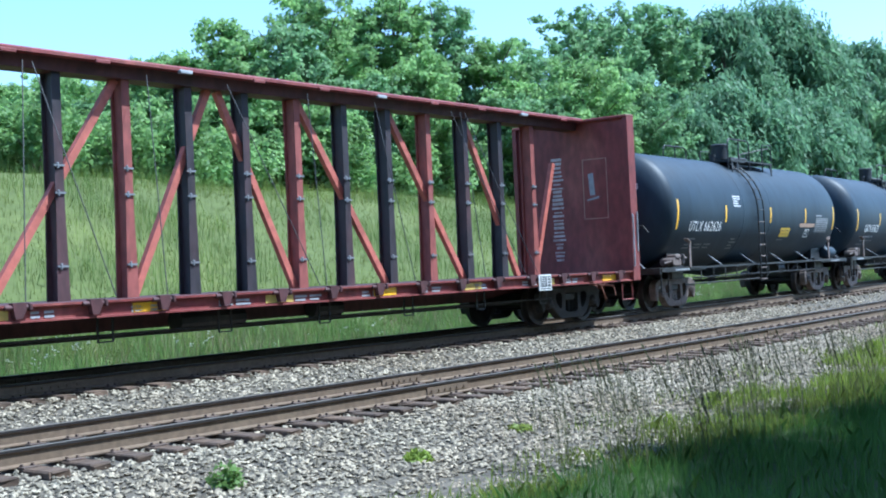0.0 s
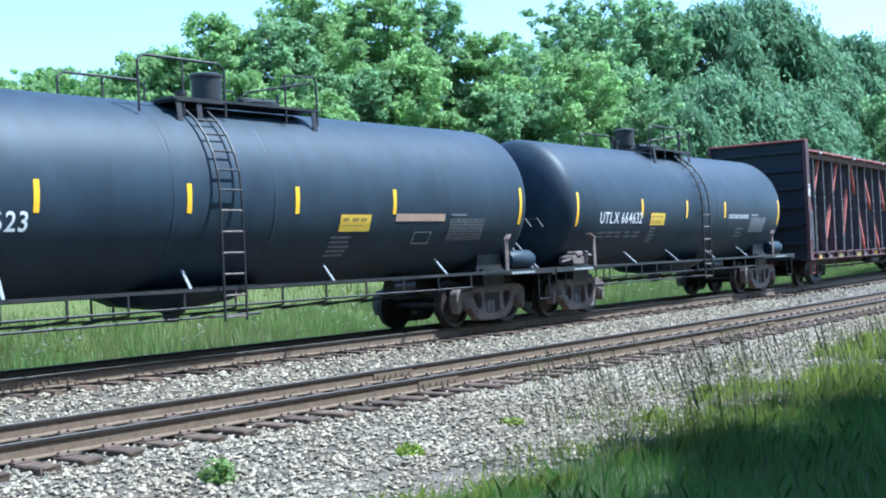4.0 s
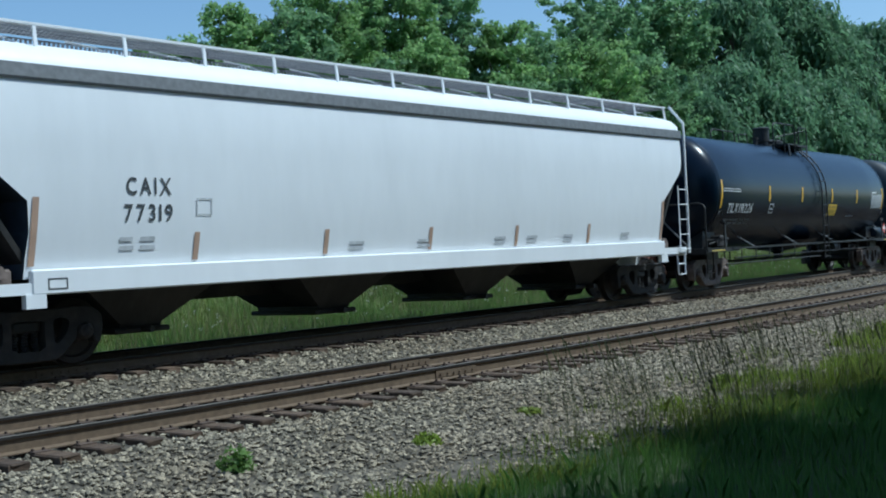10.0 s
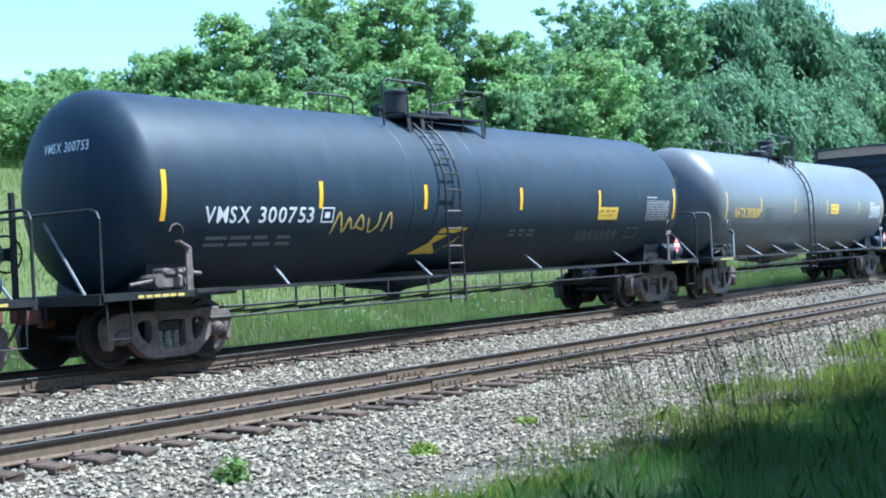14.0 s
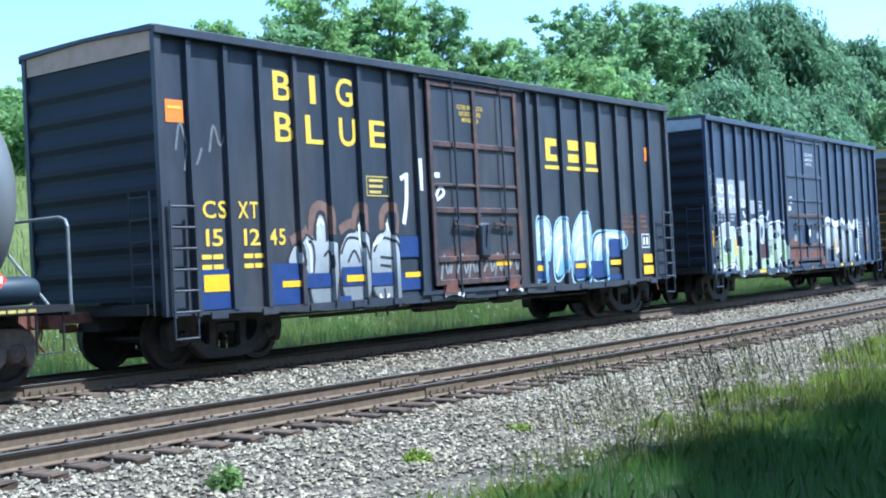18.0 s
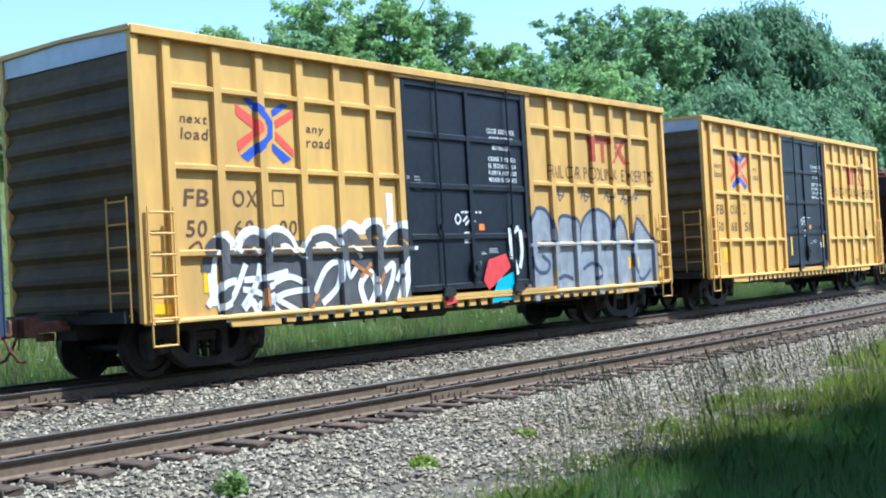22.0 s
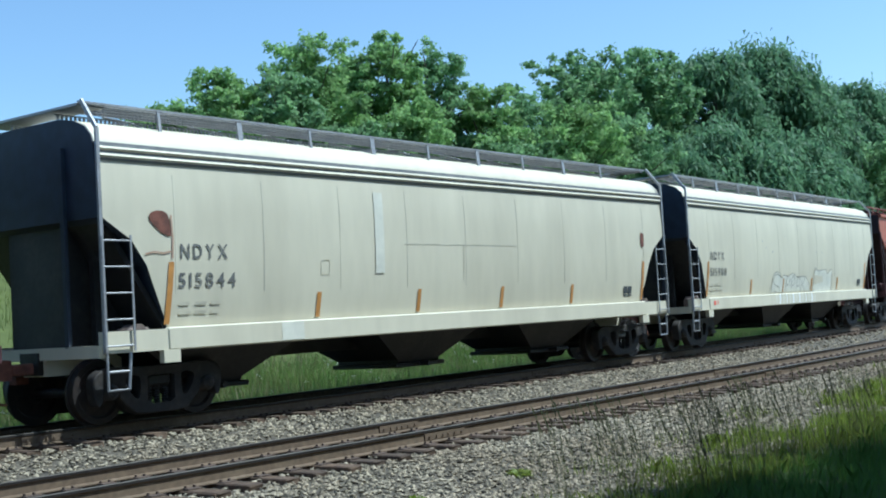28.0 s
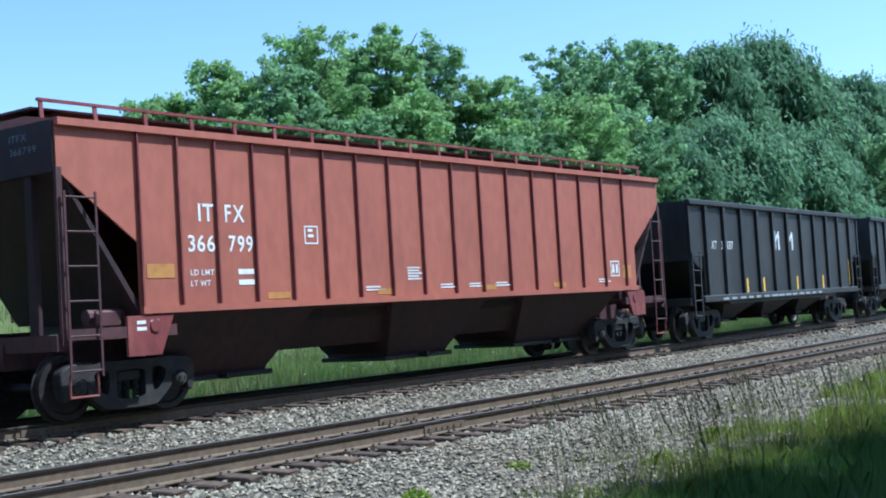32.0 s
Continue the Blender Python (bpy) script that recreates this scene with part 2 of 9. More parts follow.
SPRAY_PALE = surface("pale_grey_spray", (0.48, 0.50, 0.50), 0.6, 0, 0.2, 5, (0.30, 0.31, 0.32), 0.6, 2.0, 0)
# cast steel again, darkened for the trucks that sit in shade
DARK_CAST = surface("shaded_cast_steel", (0.018, 0.0165, 0.016), 0.75, 0.0, 0.35, 10, (0.055, 0.042, 0.035), 0.6, 3.0, 0.25, 60)
SPRAY_SKY = surface("pale_blue_spray", (0.38, 0.55, 0.66), 0.55, 0, 0.2, 5, (0.2, 0.35, 0.5), 0.6, 2.5, 0)
SPRAY_GREEN = surface("pale_green_spray", (0.50, 0.57, 0.42), 0.55, 0, 0.2, 5, (0.33, 0.38, 0.27), 0.6, 2.5, 0)
SPRAY_RED = surface("red_spray", (0.6, 0.05, 0.05), 0.5, 0, 0.15, 5, bump=0)
SPRAY_TEAL = surface("teal_spray", (0.03, 0.38, 0.5), 0.5, 0, 0.15, 5, bump=0)


def faded(name, low, high, z0, z1, wander=0.25, scale=0.8, rough=0.6, lean=0.0):
    """Paint that passes from one colour to another up a side, along a wandering line."""
    m = bpy.data.materials.new(name)
    m.use_nodes = True
    t = m.node_tree
    b = t.nodes["Principled BSDF"]
    b.inputs["Roughness"].default_value = rough
    at = t.nodes.new("ShaderNodeTexCoord")
    xyz = t.nodes.new("ShaderNodeSeparateXYZ")
    t.links.new(at.outputs["Object"], xyz.inputs[0])

    def grain(sc, detail):
        n = t.nodes.new("ShaderNodeTexNoise")
        n.inputs["Scale"].default_value, n.inputs["Detail"].default_value = sc, detail
        t.links.new(at.outputs["Object"], n.inputs["Vector"])
        return n.outputs["Fac"]

    def times_add(a, k, c):
        n = t.nodes.new("ShaderNodeMath")
        n.operation = "MULTIPLY_ADD"
        t.links.new(a, n.inputs[0])
        n.inputs[1].default_value = k
        if isinstance(c, float):
            n.inputs[2].default_value = c
        else:
            t.links.new(c, n.inputs[2])
        return n.outputs[0]

    line = times_add(xyz.outputs["X"], lean, times_add(grain(scale, 4), wander * 4, times_add(xyz.outputs["Z"], 1.0, -wander * 2)))
    ramp = t.nodes.new("ShaderNodeMapRange")
    ramp.interpolation_type = "SMOOTHSTEP"
    ramp.inputs["From Min"].default_value, ramp.inputs["From Max"].default_value = z0, z1
    t.links.new(line, ramp.inputs["Value"])
    mix = t.nodes.new("ShaderNodeMix")
    mix.data_type = "RGBA"
    mix.inputs[6].default_value, mix.inputs[7].default_value = (*low, 1), (*high, 1)
    t.links.new(ramp.outputs[0], mix.inputs[0])
    k = t.nodes.new("ShaderNodeVectorMath")
    k.operation = "SCALE"
    t.links.new(mix.outputs[2], k.inputs[0])
    t.links.new(times_add(grain(7.0, 5), 0.4, 0.8), k.inputs["Scale"])
    t.links.new(k.outputs[0], b.inputs["Base Color"])
    return m


SPRAY_FADE = faded("green_to_white_spray", (0.40, 0.50, 0.30), (0.44, 0.46, 0.47), 1.2, 2.0, 0.22, 1.6)
SPRAY_STEEL = faded("dark_to_pale_grey_spray", (0.20, 0.21, 0.22), (0.46, 0.48, 0.49), 0.9, 2.1, 0.2)
SPRAY_ICE = faded("blue_to_white_spray", (0.16, 0.34, 0.52), (0.55, 0.66, 0.72), 0.9, 1.9, 0.25, 2.0)
SPRAY_DUSK = surface("dark_grey_spray", (0.075, 0.075, 0.08), 0.6, 0, 0.25, 4, (0.13, 0.125, 0.12), 0.5, 1.6, 0)
SPRAY_RUST = surface("brown_spray", (0.17, 0.10, 0.075), 0.7, 0, 0.2, 5, (0.10, 0.065, 0.055), 0.5, 2.0, 0)
# lighter red above a wandering line, darker red below
HOPPER_TWO_TONE = faded("two_tone_red_paint", (0.295, 0.085, 0.057), (0.54, 0.172, 0.105), 3.0, 3.45, 0.16, 0.55, 0.6, 0.05)
BALLAST = surface("crushed_stone_bed", (0.10, 0.084, 0.06), 0.95, 0, 0.5, 22, (0.035, 0.03, 0.026), 0.6, 9, 0.9, 26)
STONE = surface("crushed_stone", (0.252, 0.214, 0.150), 0.85, 0, 0.15, 30, (0.185, 0.142, 0.09), 0.6, 0.6, 0.2, 90, per_piece=0.72, island=True)
TIE = surface("creosoted_tie", (0.088, 0.056, 0.034), 0.9, 0, 0.35, 14, (0.12, 0.09, 0.07), 0.6, 3, 0.4, 60, (0.3, 1, 1), per_piece=0.35)
RAIL_WEB = surface("rail_rust", (0.125, 0.085, 0.052), 0.8, 0, 0.2, 12, (0.155, 0.112, 0.07), 0.5, 2.0, 0.15, 60)
RAIL_TOP = surface("worn_railhead", (0.10, 0.088, 0.072), 0.6, 0.4, 0.1, 10, bump=0)
# railhead sides near-black, their shade put into the colour
RAIL_SIDE = surface("railhead_side", (0.028, 0.023, 0.021), 0.6, 0.2, 0.2, 10, bump=0)
PLATE = surface("rusty_plate", (0.085, 0.058, 0.043), 0.8, 0, 0.3, 20, (0.07, 0.05, 0.04), 0.6, 4, 0.2, 60, per_piece=0.2)
SOIL = surface("grassy_soil", (0.076, 0.096, 0.019), 0.95, 0, 0.2, 4, (0.105, 0.123, 0.027), 0.7, 0.25, 0.5, 12)
EARTH = surface("dark_verge_soil", (0.04, 0.045, 0.018), 0.95, 0, 0.4, 9, (0.07, 0.065, 0.03), 0.6, 1.5, 0.6, 20)
BARK = surface("bark", (0.11, 0.09, 0.07), 0.9, 0, 0.3, 8, (0.06, 0.05, 0.04), 0.6, 3, 0.6, 30, (1, 1, 0.3))


def leaf(name, base, tip, through_light=0.35, per=0.35, rough=0.55):
    """Thin green leaves: colour differs from leaf to leaf, and some light comes through."""
    m = bpy.data.materials.new(name)
    m.use_nodes = True
    t = m.node_tree
    b = t.nodes["Principled BSDF"]
    b.inputs["Roughness"].default_value = rough
    b.inputs["Specular IOR Level"].default_value = 0.3
    rnd = t.nodes.new("ShaderNodeNewGeometry").outputs["Random Per Island"]
    mix = t.nodes.new("ShaderNodeMix")
    mix.data_type = "RGBA"
    mix.inputs[6].default_value, mix.inputs[7].default_value = (*base, 1), (*tip, 1)
    t.links.new(rnd, mix.inputs[0])
    at = t.nodes.new("ShaderNodeTexCoord")
    n = t.nodes.new("ShaderNodeTexNoise")
    n.inputs["Scale"].default_value = 0.5
    t.links.new(at.outputs["Object"], n.inputs["Vector"])
    r = t.nodes.new("ShaderNodeMapRange")
    r.inputs["From Min"].default_value, r.inputs["From Max"].default_value = 0.3, 0.7
    r.inputs["To Min"].default_value, r.inputs["To Max"].default_value = 1 - per, 1 + per
    t.links.new(n.outputs["Fac"], r.inputs["Value"])
    sc = t.nodes.new("ShaderNodeVectorMath")
    sc.operation = "SCALE"
    t.links.new(mix.outputs[2], sc.inputs[0])
    t.links.new(r.outputs[0], sc.inputs["Scale"])
    t.links.new(sc.outputs[0], b.inputs["Base Color"])
    tr = t.nodes.new("ShaderNodeBsdfTranslucent")
    t.links.new(sc.outputs[0], tr.inputs["Color"])
    ms = t.nodes.new("ShaderNodeMixShader")
    ms.inputs[0].default_value = through_light
    t.links.new(b.outputs[0], ms.inputs[1])
    t.links.new(tr.outputs[0], ms.inputs[2])
    t.links.new(ms.outputs[0], t.nodes["Material Output"].inputs["Surface"])
    return m


LEAF_BRIGHT = leaf("bright_leaves", (0.20, 0.34, 0.12), (0.33, 0.48, 0.18), 0.55, 0.25)
LEAF_MID = leaf("green_leaves", (0.17, 0.30, 0.13), (0.28, 0.42, 0.20), 0.55, 0.25)
LEAF_DARK = leaf("dull_green_leaves", (0.135, 0.245, 0.128), (0.175, 0.29, 0.152), 0.55, 0.12)
LEAF_BUSH = leaf("bush_leaves", (0.145, 0.265, 0.08), (0.25, 0.38, 0.12), 0.5, 0.35)
MEADOW = leaf("meadow_grass", (0.108, 0.132, 0.024), (0.150, 0.175, 0.036), 0.4, 0.25)
LUSH = leaf("lush_grass", (0.115, 0.20, 0.045), (0.20, 0.30, 0.08), 0.45, 0.3)
ROUGH_GRASS = leaf("rough_grass", (0.095, 0.15, 0.035), (0.20, 0.235, 0.085), 0.4, 0.35)
# darker green, with part of the verge's shade in it
DEEP = leaf("deep_green_grass", (0.07, 0.15, 0.03), (0.13, 0.235, 0.05), 0.4, 0.25)
# lighter yellow-green, with the verge's sun put into the colour
SUNNY = leaf("sunlit_yellow_green_grass", (0.19, 0.27, 0.035), (0.30, 0.37, 0.065), 0.4, 0.3)
GOLDEN = leaf("yellow_green_grass", (0.15, 0.20, 0.03), (0.25, 0.29, 0.06), 0.4, 0.25)
TALL_WEED = leaf("tall_green_weeds", (0.100, 0.155, 0.034), (0.165, 0.23, 0.058), 0.45, 0.25)
PETAL = leaf("white_petals", (0.55, 0.55, 0.48), (0.7, 0.7, 0.6), 0.3, 0.1)
STALK = leaf("dark_grass_stalks", (0.07, 0.08, 0.035), (0.13, 0.13, 0.065), 0.3, 0.2)
DRY = leaf("seeding_grass", (0.16, 0.14, 0.075), (0.26, 0.22, 0.12), 0.25, 0.2)


# ---- mesh building ----
class Shape:
    """Vertices and faces of one mesh, gathered piece by piece."""

    def __init__(self):
        self.v, self.f = [], []

    def add(self, verts, faces):
        k = len(self.v)
        self.v.extend(verts)
        self.f.extend(tuple(i + k for i in f) for f in faces)
        return self

    def box(self, x0, x1, y0, y1, z0, z1, c=0.0):
        if c <= 0:
            vs = [(x, y, z) for x in (x0, x1) for y in (y0, y1) for z in (z0, z1)]
            return self.add(vs, [(0, 1, 3, 2), (4, 6, 7, 5), (0, 4, 5, 1), (2, 3, 7, 6), (0, 2, 6, 4), (1, 5, 7, 3)])
        ring = lambda y, d: [(x0 + c + d, y, z0 + d), (x1 - c - d, y, z0 + d), (x1 - d, y, z0 + c + d), (x1 - d, y, z1 - c - d),
                             (x1 - c - d, y, z1 - d), (x0 + c + d, y, z1 - d), (x0 + d, y, z1 - c - d), (x0 + d, y, z0 + c + d)]
        return self.loft([ring(y0, c), ring(y0 + c, 0), ring(y1 - c, 0), ring(y1, c)])

    def loft(self, rings, close=True, caps=True):
        k, n = len(self.v), len(rings[0])
        for r in rings:
            self.v.extend(r)
        for i in range(len(rings) - 1):
            for j in range(n if close else n - 1):
                a, b = k + i * n + j, k + i * n + (j + 1) % n
                self.f.append((a, b, b + n, a + n))
        if caps:
            self.f.append(tuple(range(k + n - 1, k - 1, -1)))
            self.f.append(tuple(range(k + (len(rings) - 1) * n, k + len(rings) * n)))
        return self

    def prism(self, outline, y0, y1):
        """An outline in x and z, pushed along y."""
        return self.loft([[(x, y0, z) for x, z in outline], [(x, y1, z) for x, z in outline]])

    def along(self, outline, x0, x1):
        """An outline in y and z, pushed along x."""
        return self.loft([[(x0, y, z) for y, z in outline], [(x1, y, z) for y, z in outline]])

    def rod(self, a, b, r, n=6, r2=None):
        a, b = Vector(a), Vector(b)
        d = (b - a).normalized()
        s = d.orthogonal().normalized()
        t = d.cross(s)
        ring = lambda p, q: [tuple(p + q * (s * math.cos(i * math.tau / n) + t * math.sin(i * math.tau / n))) for i in range(n)]
        return self.loft([ring(a, r), ring(b, r if r2 is None else r2)])

    def pipe(self, pts, r, n=6):
        """A bent tube, mitred at its corners."""
        pts = [Vector(p) for p in pts]
        d = (pts[1] - pts[0]).normalized()
        s = d.orthogonal().normalized()
        rings = []
        for i, p in enumerate(pts):
            e = (pts[min(i + 1, len(pts) - 1)] - pts[max(i - 1, 0)]).normalized()
            s = (s - e * s.dot(e)).normalized()
            t = e.cross(s)
            rings.append([tuple(p + r * (s * math.cos(k * math.tau / n) + t * math.sin(k * math.tau / n))) for k in range(n)])
        return self.loft(rings)

    def bar(self, a, b, w, h, up=(0, 1, 0)):
        """A flat bar from a to b: w across, h along up."""
        a, b, up = Vector(a), Vector(b), Vector(up)
        s = (b - a).cross(up).normalized() * w / 2
        u = up.normalized() * h / 2
        ring = lambda p: [tuple(p - s - u), tuple(p + s - u), tuple(p + s + u), tuple(p - s + u)]
        return self.loft([ring(a), ring(b)])

    def wheel(self, x, y, z, profile, n=24):
        """A turned form about an axis along y: profile of (y offset, radius)."""
        rings = [[(x + r * math.cos(i * math.tau / n), y + o, z + r * math.sin(i * math.tau / n)) for i in range(n)] for o, r in profile]
        return self.loft(rings)

    def mirror_y(self):
        k = len(self.v)
        self.v.extend((x, -y, z) for x, y, z in self.v[:k])
        self.f.extend(tuple(i + k for i in reversed(f)) for f in self.f[:])
        return self

    def mirror_x(self):
        k = len(self.v)
        self.v.extend((-x, y, z) for x, y, z in self.v[:k])
        self.f.extend(tuple(i + k for i in reversed(f)) for f in self.f[:])
        return self

    def mesh(self, name, material, smooth=False):
        me = bpy.data.meshes.new(name)
        me.from_pydata(self.v, [], self.f)
        me.materials.append(material)
        if smooth:
            me.shade_smooth()
        bm = bmesh.new()
        bm.from_mesh(me)
        bmesh.ops.recalc_face_normals(bm, faces=bm.faces[:])
        if smooth:
            for e in bm.edges:
                if len(e.link_faces) == 2 and e.calc_face_angle(0) > 0.7:
                    e.smooth = False
        bm.to_mesh(me)
        bm.free()
        return me


def part(name, shape, material, parent, label="", smooth=False, at=None):
    """ONE mesh under a thing or under a part; shape may be a Shape or ready mesh data."""
    me = shape if isinstance(shape, bpy.types.Mesh) else shape.mesh(name, material, smooth)
    ob = new(name, me)
    ob.parent = parent
    if at is not None:
        ob.matrix_basis = at
    if label:
        ob["label"] = label
    return ob


def thing(name, label, category, group="", kind=""):
    return tagged(new(name), label, category, group, kind)


# ---- lettering ----
GLYPHS, THIN = {}, {}


def load_glyphs(chars, store, bold):
    made = []
    for ch in chars:
        cu = bpy.data.curves.new("letter", "FONT")
        cu.body, cu.size, cu.resolution_u = ch, 1.0, 3
        cu.offset = bold
        made.append((ch, new("letter", cu)))
    bpy.context.view_layer.update()
    deps = bpy.context.evaluated_depsgraph_get()
    for ch, ob in made:
        me = bpy.data.meshes.new_from_object(ob.evaluated_get(deps))
        vs = [(v.co.x, v.co.y) for v in me.vertices]
        x0, x1 = min(v[0] for v in vs), max(v[0] for v in vs)
        store[ch] = ([((x - x0) / 0.729, y / 0.729) for x, y in vs], [tuple(p.vertices) for p in me.polygons], (x1 - x0) / 0.729)
    for ch, ob in made:
        cu = ob.data
        bpy.data.objects.remove(ob)
        bpy.data.curves.remove(cu)


load_glyphs("ABCDEFGHIJKLMNOPQRSTUVWXYZabcdefghijklmnopqrstuvwxyz0123456789", GLYPHS, 0.014)
load_glyphs("RAILCPOONGEXTS", THIN, -0.006)


def flat(y):
    return lambda x, z: (x, y, z)


def wrap(radius, centre):
    """Onto a round tank's side: z runs round the shell."""
    def place(x, z):
        a = (z - centre) / radius
        return (x, -radius * math.cos(a), centre + radius * math.sin(a))
    return place


def clip(pts, axis, edge, sign):
    """The part of a flat outline on one side of a line."""
    out = []
    for i, p in enumerate(pts):
        q = pts[(i + 1) % len(pts)]
        a, b = (p[axis] - edge) * sign, (q[axis] - edge) * sign
        if a >= 0:
            out.append(p)
        if (a > 0 > b) or (a < 0 < b):
            t = a / (a - b)
            out.append((p[0] + (q[0] - p[0]) * t, p[1] + (q[1] - p[1]) * t))
    return out


class Ink:
    """Flat paint on a side: patches, lines and letters, 6 mm proud."""

    def __init__(self, place):
        self.s, self.p = Shape(), place

    def over(self, ribs, levels, lift=0.0):
        """The same paint laid over a ribbed wall: cut at the ribs and set on each face."""
        out = Ink(self.p)
        zones, last = [], -99.0
        for x, w in sorted(ribs):
            zones += [(last, x - w / 2, None), (x - w / 2, x + w / 2, -1.579)]
            last = x + w / 2
        zones.append((last, 99.0, None))
        cuts = [-99.0] + [z for lv in sorted(levels) for z in (lv - 0.02, lv + 0.045)] + [99.0]
        edges = [(x + s * w / 2, s) for x, w in ribs for s in (-1, 1)]
        for face in self.s.f:
            flat_pts = [(self.s.v[i][0], self.s.v[i][2]) for i in face]
            xa, xb = min(p[0] for p in flat_pts), max(p[0] for p in flat_pts)
            for x, s in edges:
                if xa < x < xb:
                    cut = clip(clip(flat_pts, 0, x - 0.0005, 1), 0, x + 0.0005, -1)
                    if len(cut) > 2:
                        za, zb = min(p[1] for p in cut), max(p[1] for p in cut)
                        xe = x + s * (0.003 + lift)
                        out.s.add([(xe, -1.502, za), (xe, -1.577 - lift, za), (xe, -1.577 - lift, zb), (xe, -1.502, zb)], [(0, 1, 2, 3)])
            for a, b, depth in zones:
                if b <= xa or a >= xb:
                    continue
                pts = clip(clip(flat_pts, 0, a, 1), 0, b, -1)
                if depth is not None or a < -90 or b > 90:
                    parts = [(pts, depth or -1.506)]
                else:
                    parts = [(clip(clip(pts, 1, cuts[i], 1), 1, cuts[i + 1], -1), -1.575 if i % 2 else -1.506) for i in range(len(cuts) - 1)]
                for q, y in parts:
                    if len(q) > 2:
                        out.s.add([(x, y - lift, z) for x, z in q], [tuple(range(len(q)))])
        return out

    def rect(self, x0, x1, z0, z1, lean=0.0):
        n = max(1, int(abs(z1 - z0) / 0.12))
        for i in range(n):
            a, b = z0 + (z1 - z0) * i / n, z0 + (z1 - z0) * (i + 1) / n
            la, lb = lean * (a - z0), lean * (b - z0)
            self.s.add([self.p(x0 + la, a), self.p(x1 + la, a), self.p(x1 + lb, b), self.p(x0 + lb, b)], [(0, 1, 2, 3)])
        return self

    def border(self, x0, x1, z0, z1, w=0.03):
        self.rect(x0, x1, z0, z0 + w), self.rect(x0, x1, z1 - w, z1)
        return self.rect(x0, x0 + w, z0 + w, z1 - w).rect(x1 - w, x1, z0 + w, z1 - w)

    def poly(self, pts):
        return self.s.add([self.p(x, z) for x, z in pts], [tuple(range(len(pts)))]) and self

    def strip(self, pts, w, closed=False):
        """A brush stroke through the points, joined smoothly."""
        q = []
        m = len(pts)
        for i in range(m if closed else m - 1):
            p0, p1, p2, p3 = (pts[(i + k) % m] if closed else pts[max(0, min(m - 1, i + k))] for k in (-1, 0, 1, 2))
            for j in range(5):
                t = j / 5
                q.append(tuple(0.5 * (2 * b + (c - a) * t + (2 * a - 5 * b + 4 * c - d) * t * t + (3 * b - a - 3 * c + d) * t ** 3) for a, b, c, d in zip(p0, p1, p2, p3)))
        if not closed:
            q.append(pts[-1])
        k = len(q)
        vs = []
        for i in range(k):
            a, b = q[(i - 1) % k if closed else max(0, i - 1)], q[(i + 1) % k if closed else min(k - 1, i + 1)]
            dx, dz = b[0] - a[0], b[1] - a[1]
            ln = math.hypot(dx, dz) or 1
            vs += [self.p(q[i][0] - dz / ln * w / 2, q[i][1] + dx / ln * w / 2), self.p(q[i][0] + dz / ln * w / 2, q[i][1] - dx / ln * w / 2)]
        fs = [(2 * i, 2 * i + 1, (2 * i + 3) % (2 * k), (2 * i + 2) % (2 * k)) for i in range(k if closed else k - 1)]
        self.s.add(vs, fs)
        return self

    def text(self, body, x, z, h, width=None, gap=0.16, slant=0.0, space=0.45, font=GLYPHS):
        """Letters from x on, h high from z up, spread to the width if one is given."""
        wide = sum((font[c][2] + gap) if c != " " else space for c in body) - gap
        k = width / (wide * h) if width else 1.0
        for c in body:
            if c == " ":
                x += space * h * k
                continue
            vs, fs, w = font[c]
            self.s.add([self.p(x + (a + slant * b) * h * k, z + b * h) for a, b in vs], fs)
            x += (w + gap) * h * k
        return self

    def bars(self, x, z, w, rows, pitch=0.09, h=0.04, seed=1, cols=1):
        """Small print that cannot be read: plain bars."""
        r = random.Random(seed)
        for i in range(rows):
            for c in range(cols):
                a = x + c * w / cols
                self.rect(a, a + w / cols * r.uniform(0.55, 0.88), z - i * pitch, z - i * pitch + h)
        return self


def inked(name, ink, material, parent, label=""):
    return part(name, ink.s, material, parent, label)


# ---- ground ----
PROFILE = [(-60, -1.5), (-20, -1.3), (0, -1.05), (6.0, -0.98), (8.2, -0.92), (9.2, -0.76), (10.0, -0.58), (10.3, -0.53), (10.6, -0.505), (12.9, -0.505), (13.15, -0.50),
           (13.9, -0.34), (14.3, -0.262), (14.6, -0.235), (17.2, -0.235), (17.9, -0.28), (18.8, -0.48), (20.5, -0.42), (22.5, -0.1), (26, 1.1), (30, 2.7), (34, 4.2), (37, 5.0), (42, 5.3), (47, 5.8), (60, 8.6), (110, 14.0)]


def ground_z(u, n):
    for (a, za), (b, zb) in zip(PROFILE, PROFILE[1:]):
        if n <= b:
            z = za + (zb - za) * max(0, (n - a)) / (b - a)
            break
    else:
        z = PROFILE[-1][1]
    if n > 19:
        z += (0.30 * noise.noise((u * 0.06, n * 0.08, 3)) + 0.08 * noise.noise((u * 0.35, n * 0.35, 7))) * min(1, (n - 19) / 5)
    elif n < 8.6:
        z += 0.05 * noise.noise((u * 0.6, n * 0.6, 1))
    return z


def band(name, ns, us, material, label, category):
    vs, fs = [], []
    for u in us:
        for n in ns:
            x, y, th = on_path(u, n)
            vs.append((x, y, ground_z(u, n)))
    k = len(ns)
    for i in range(len(us) - 1):
        for j in range(k - 1):
            a = i * k + j
            fs.append((a, a + k, a + k + 1, a + 1))
    return vs, fs


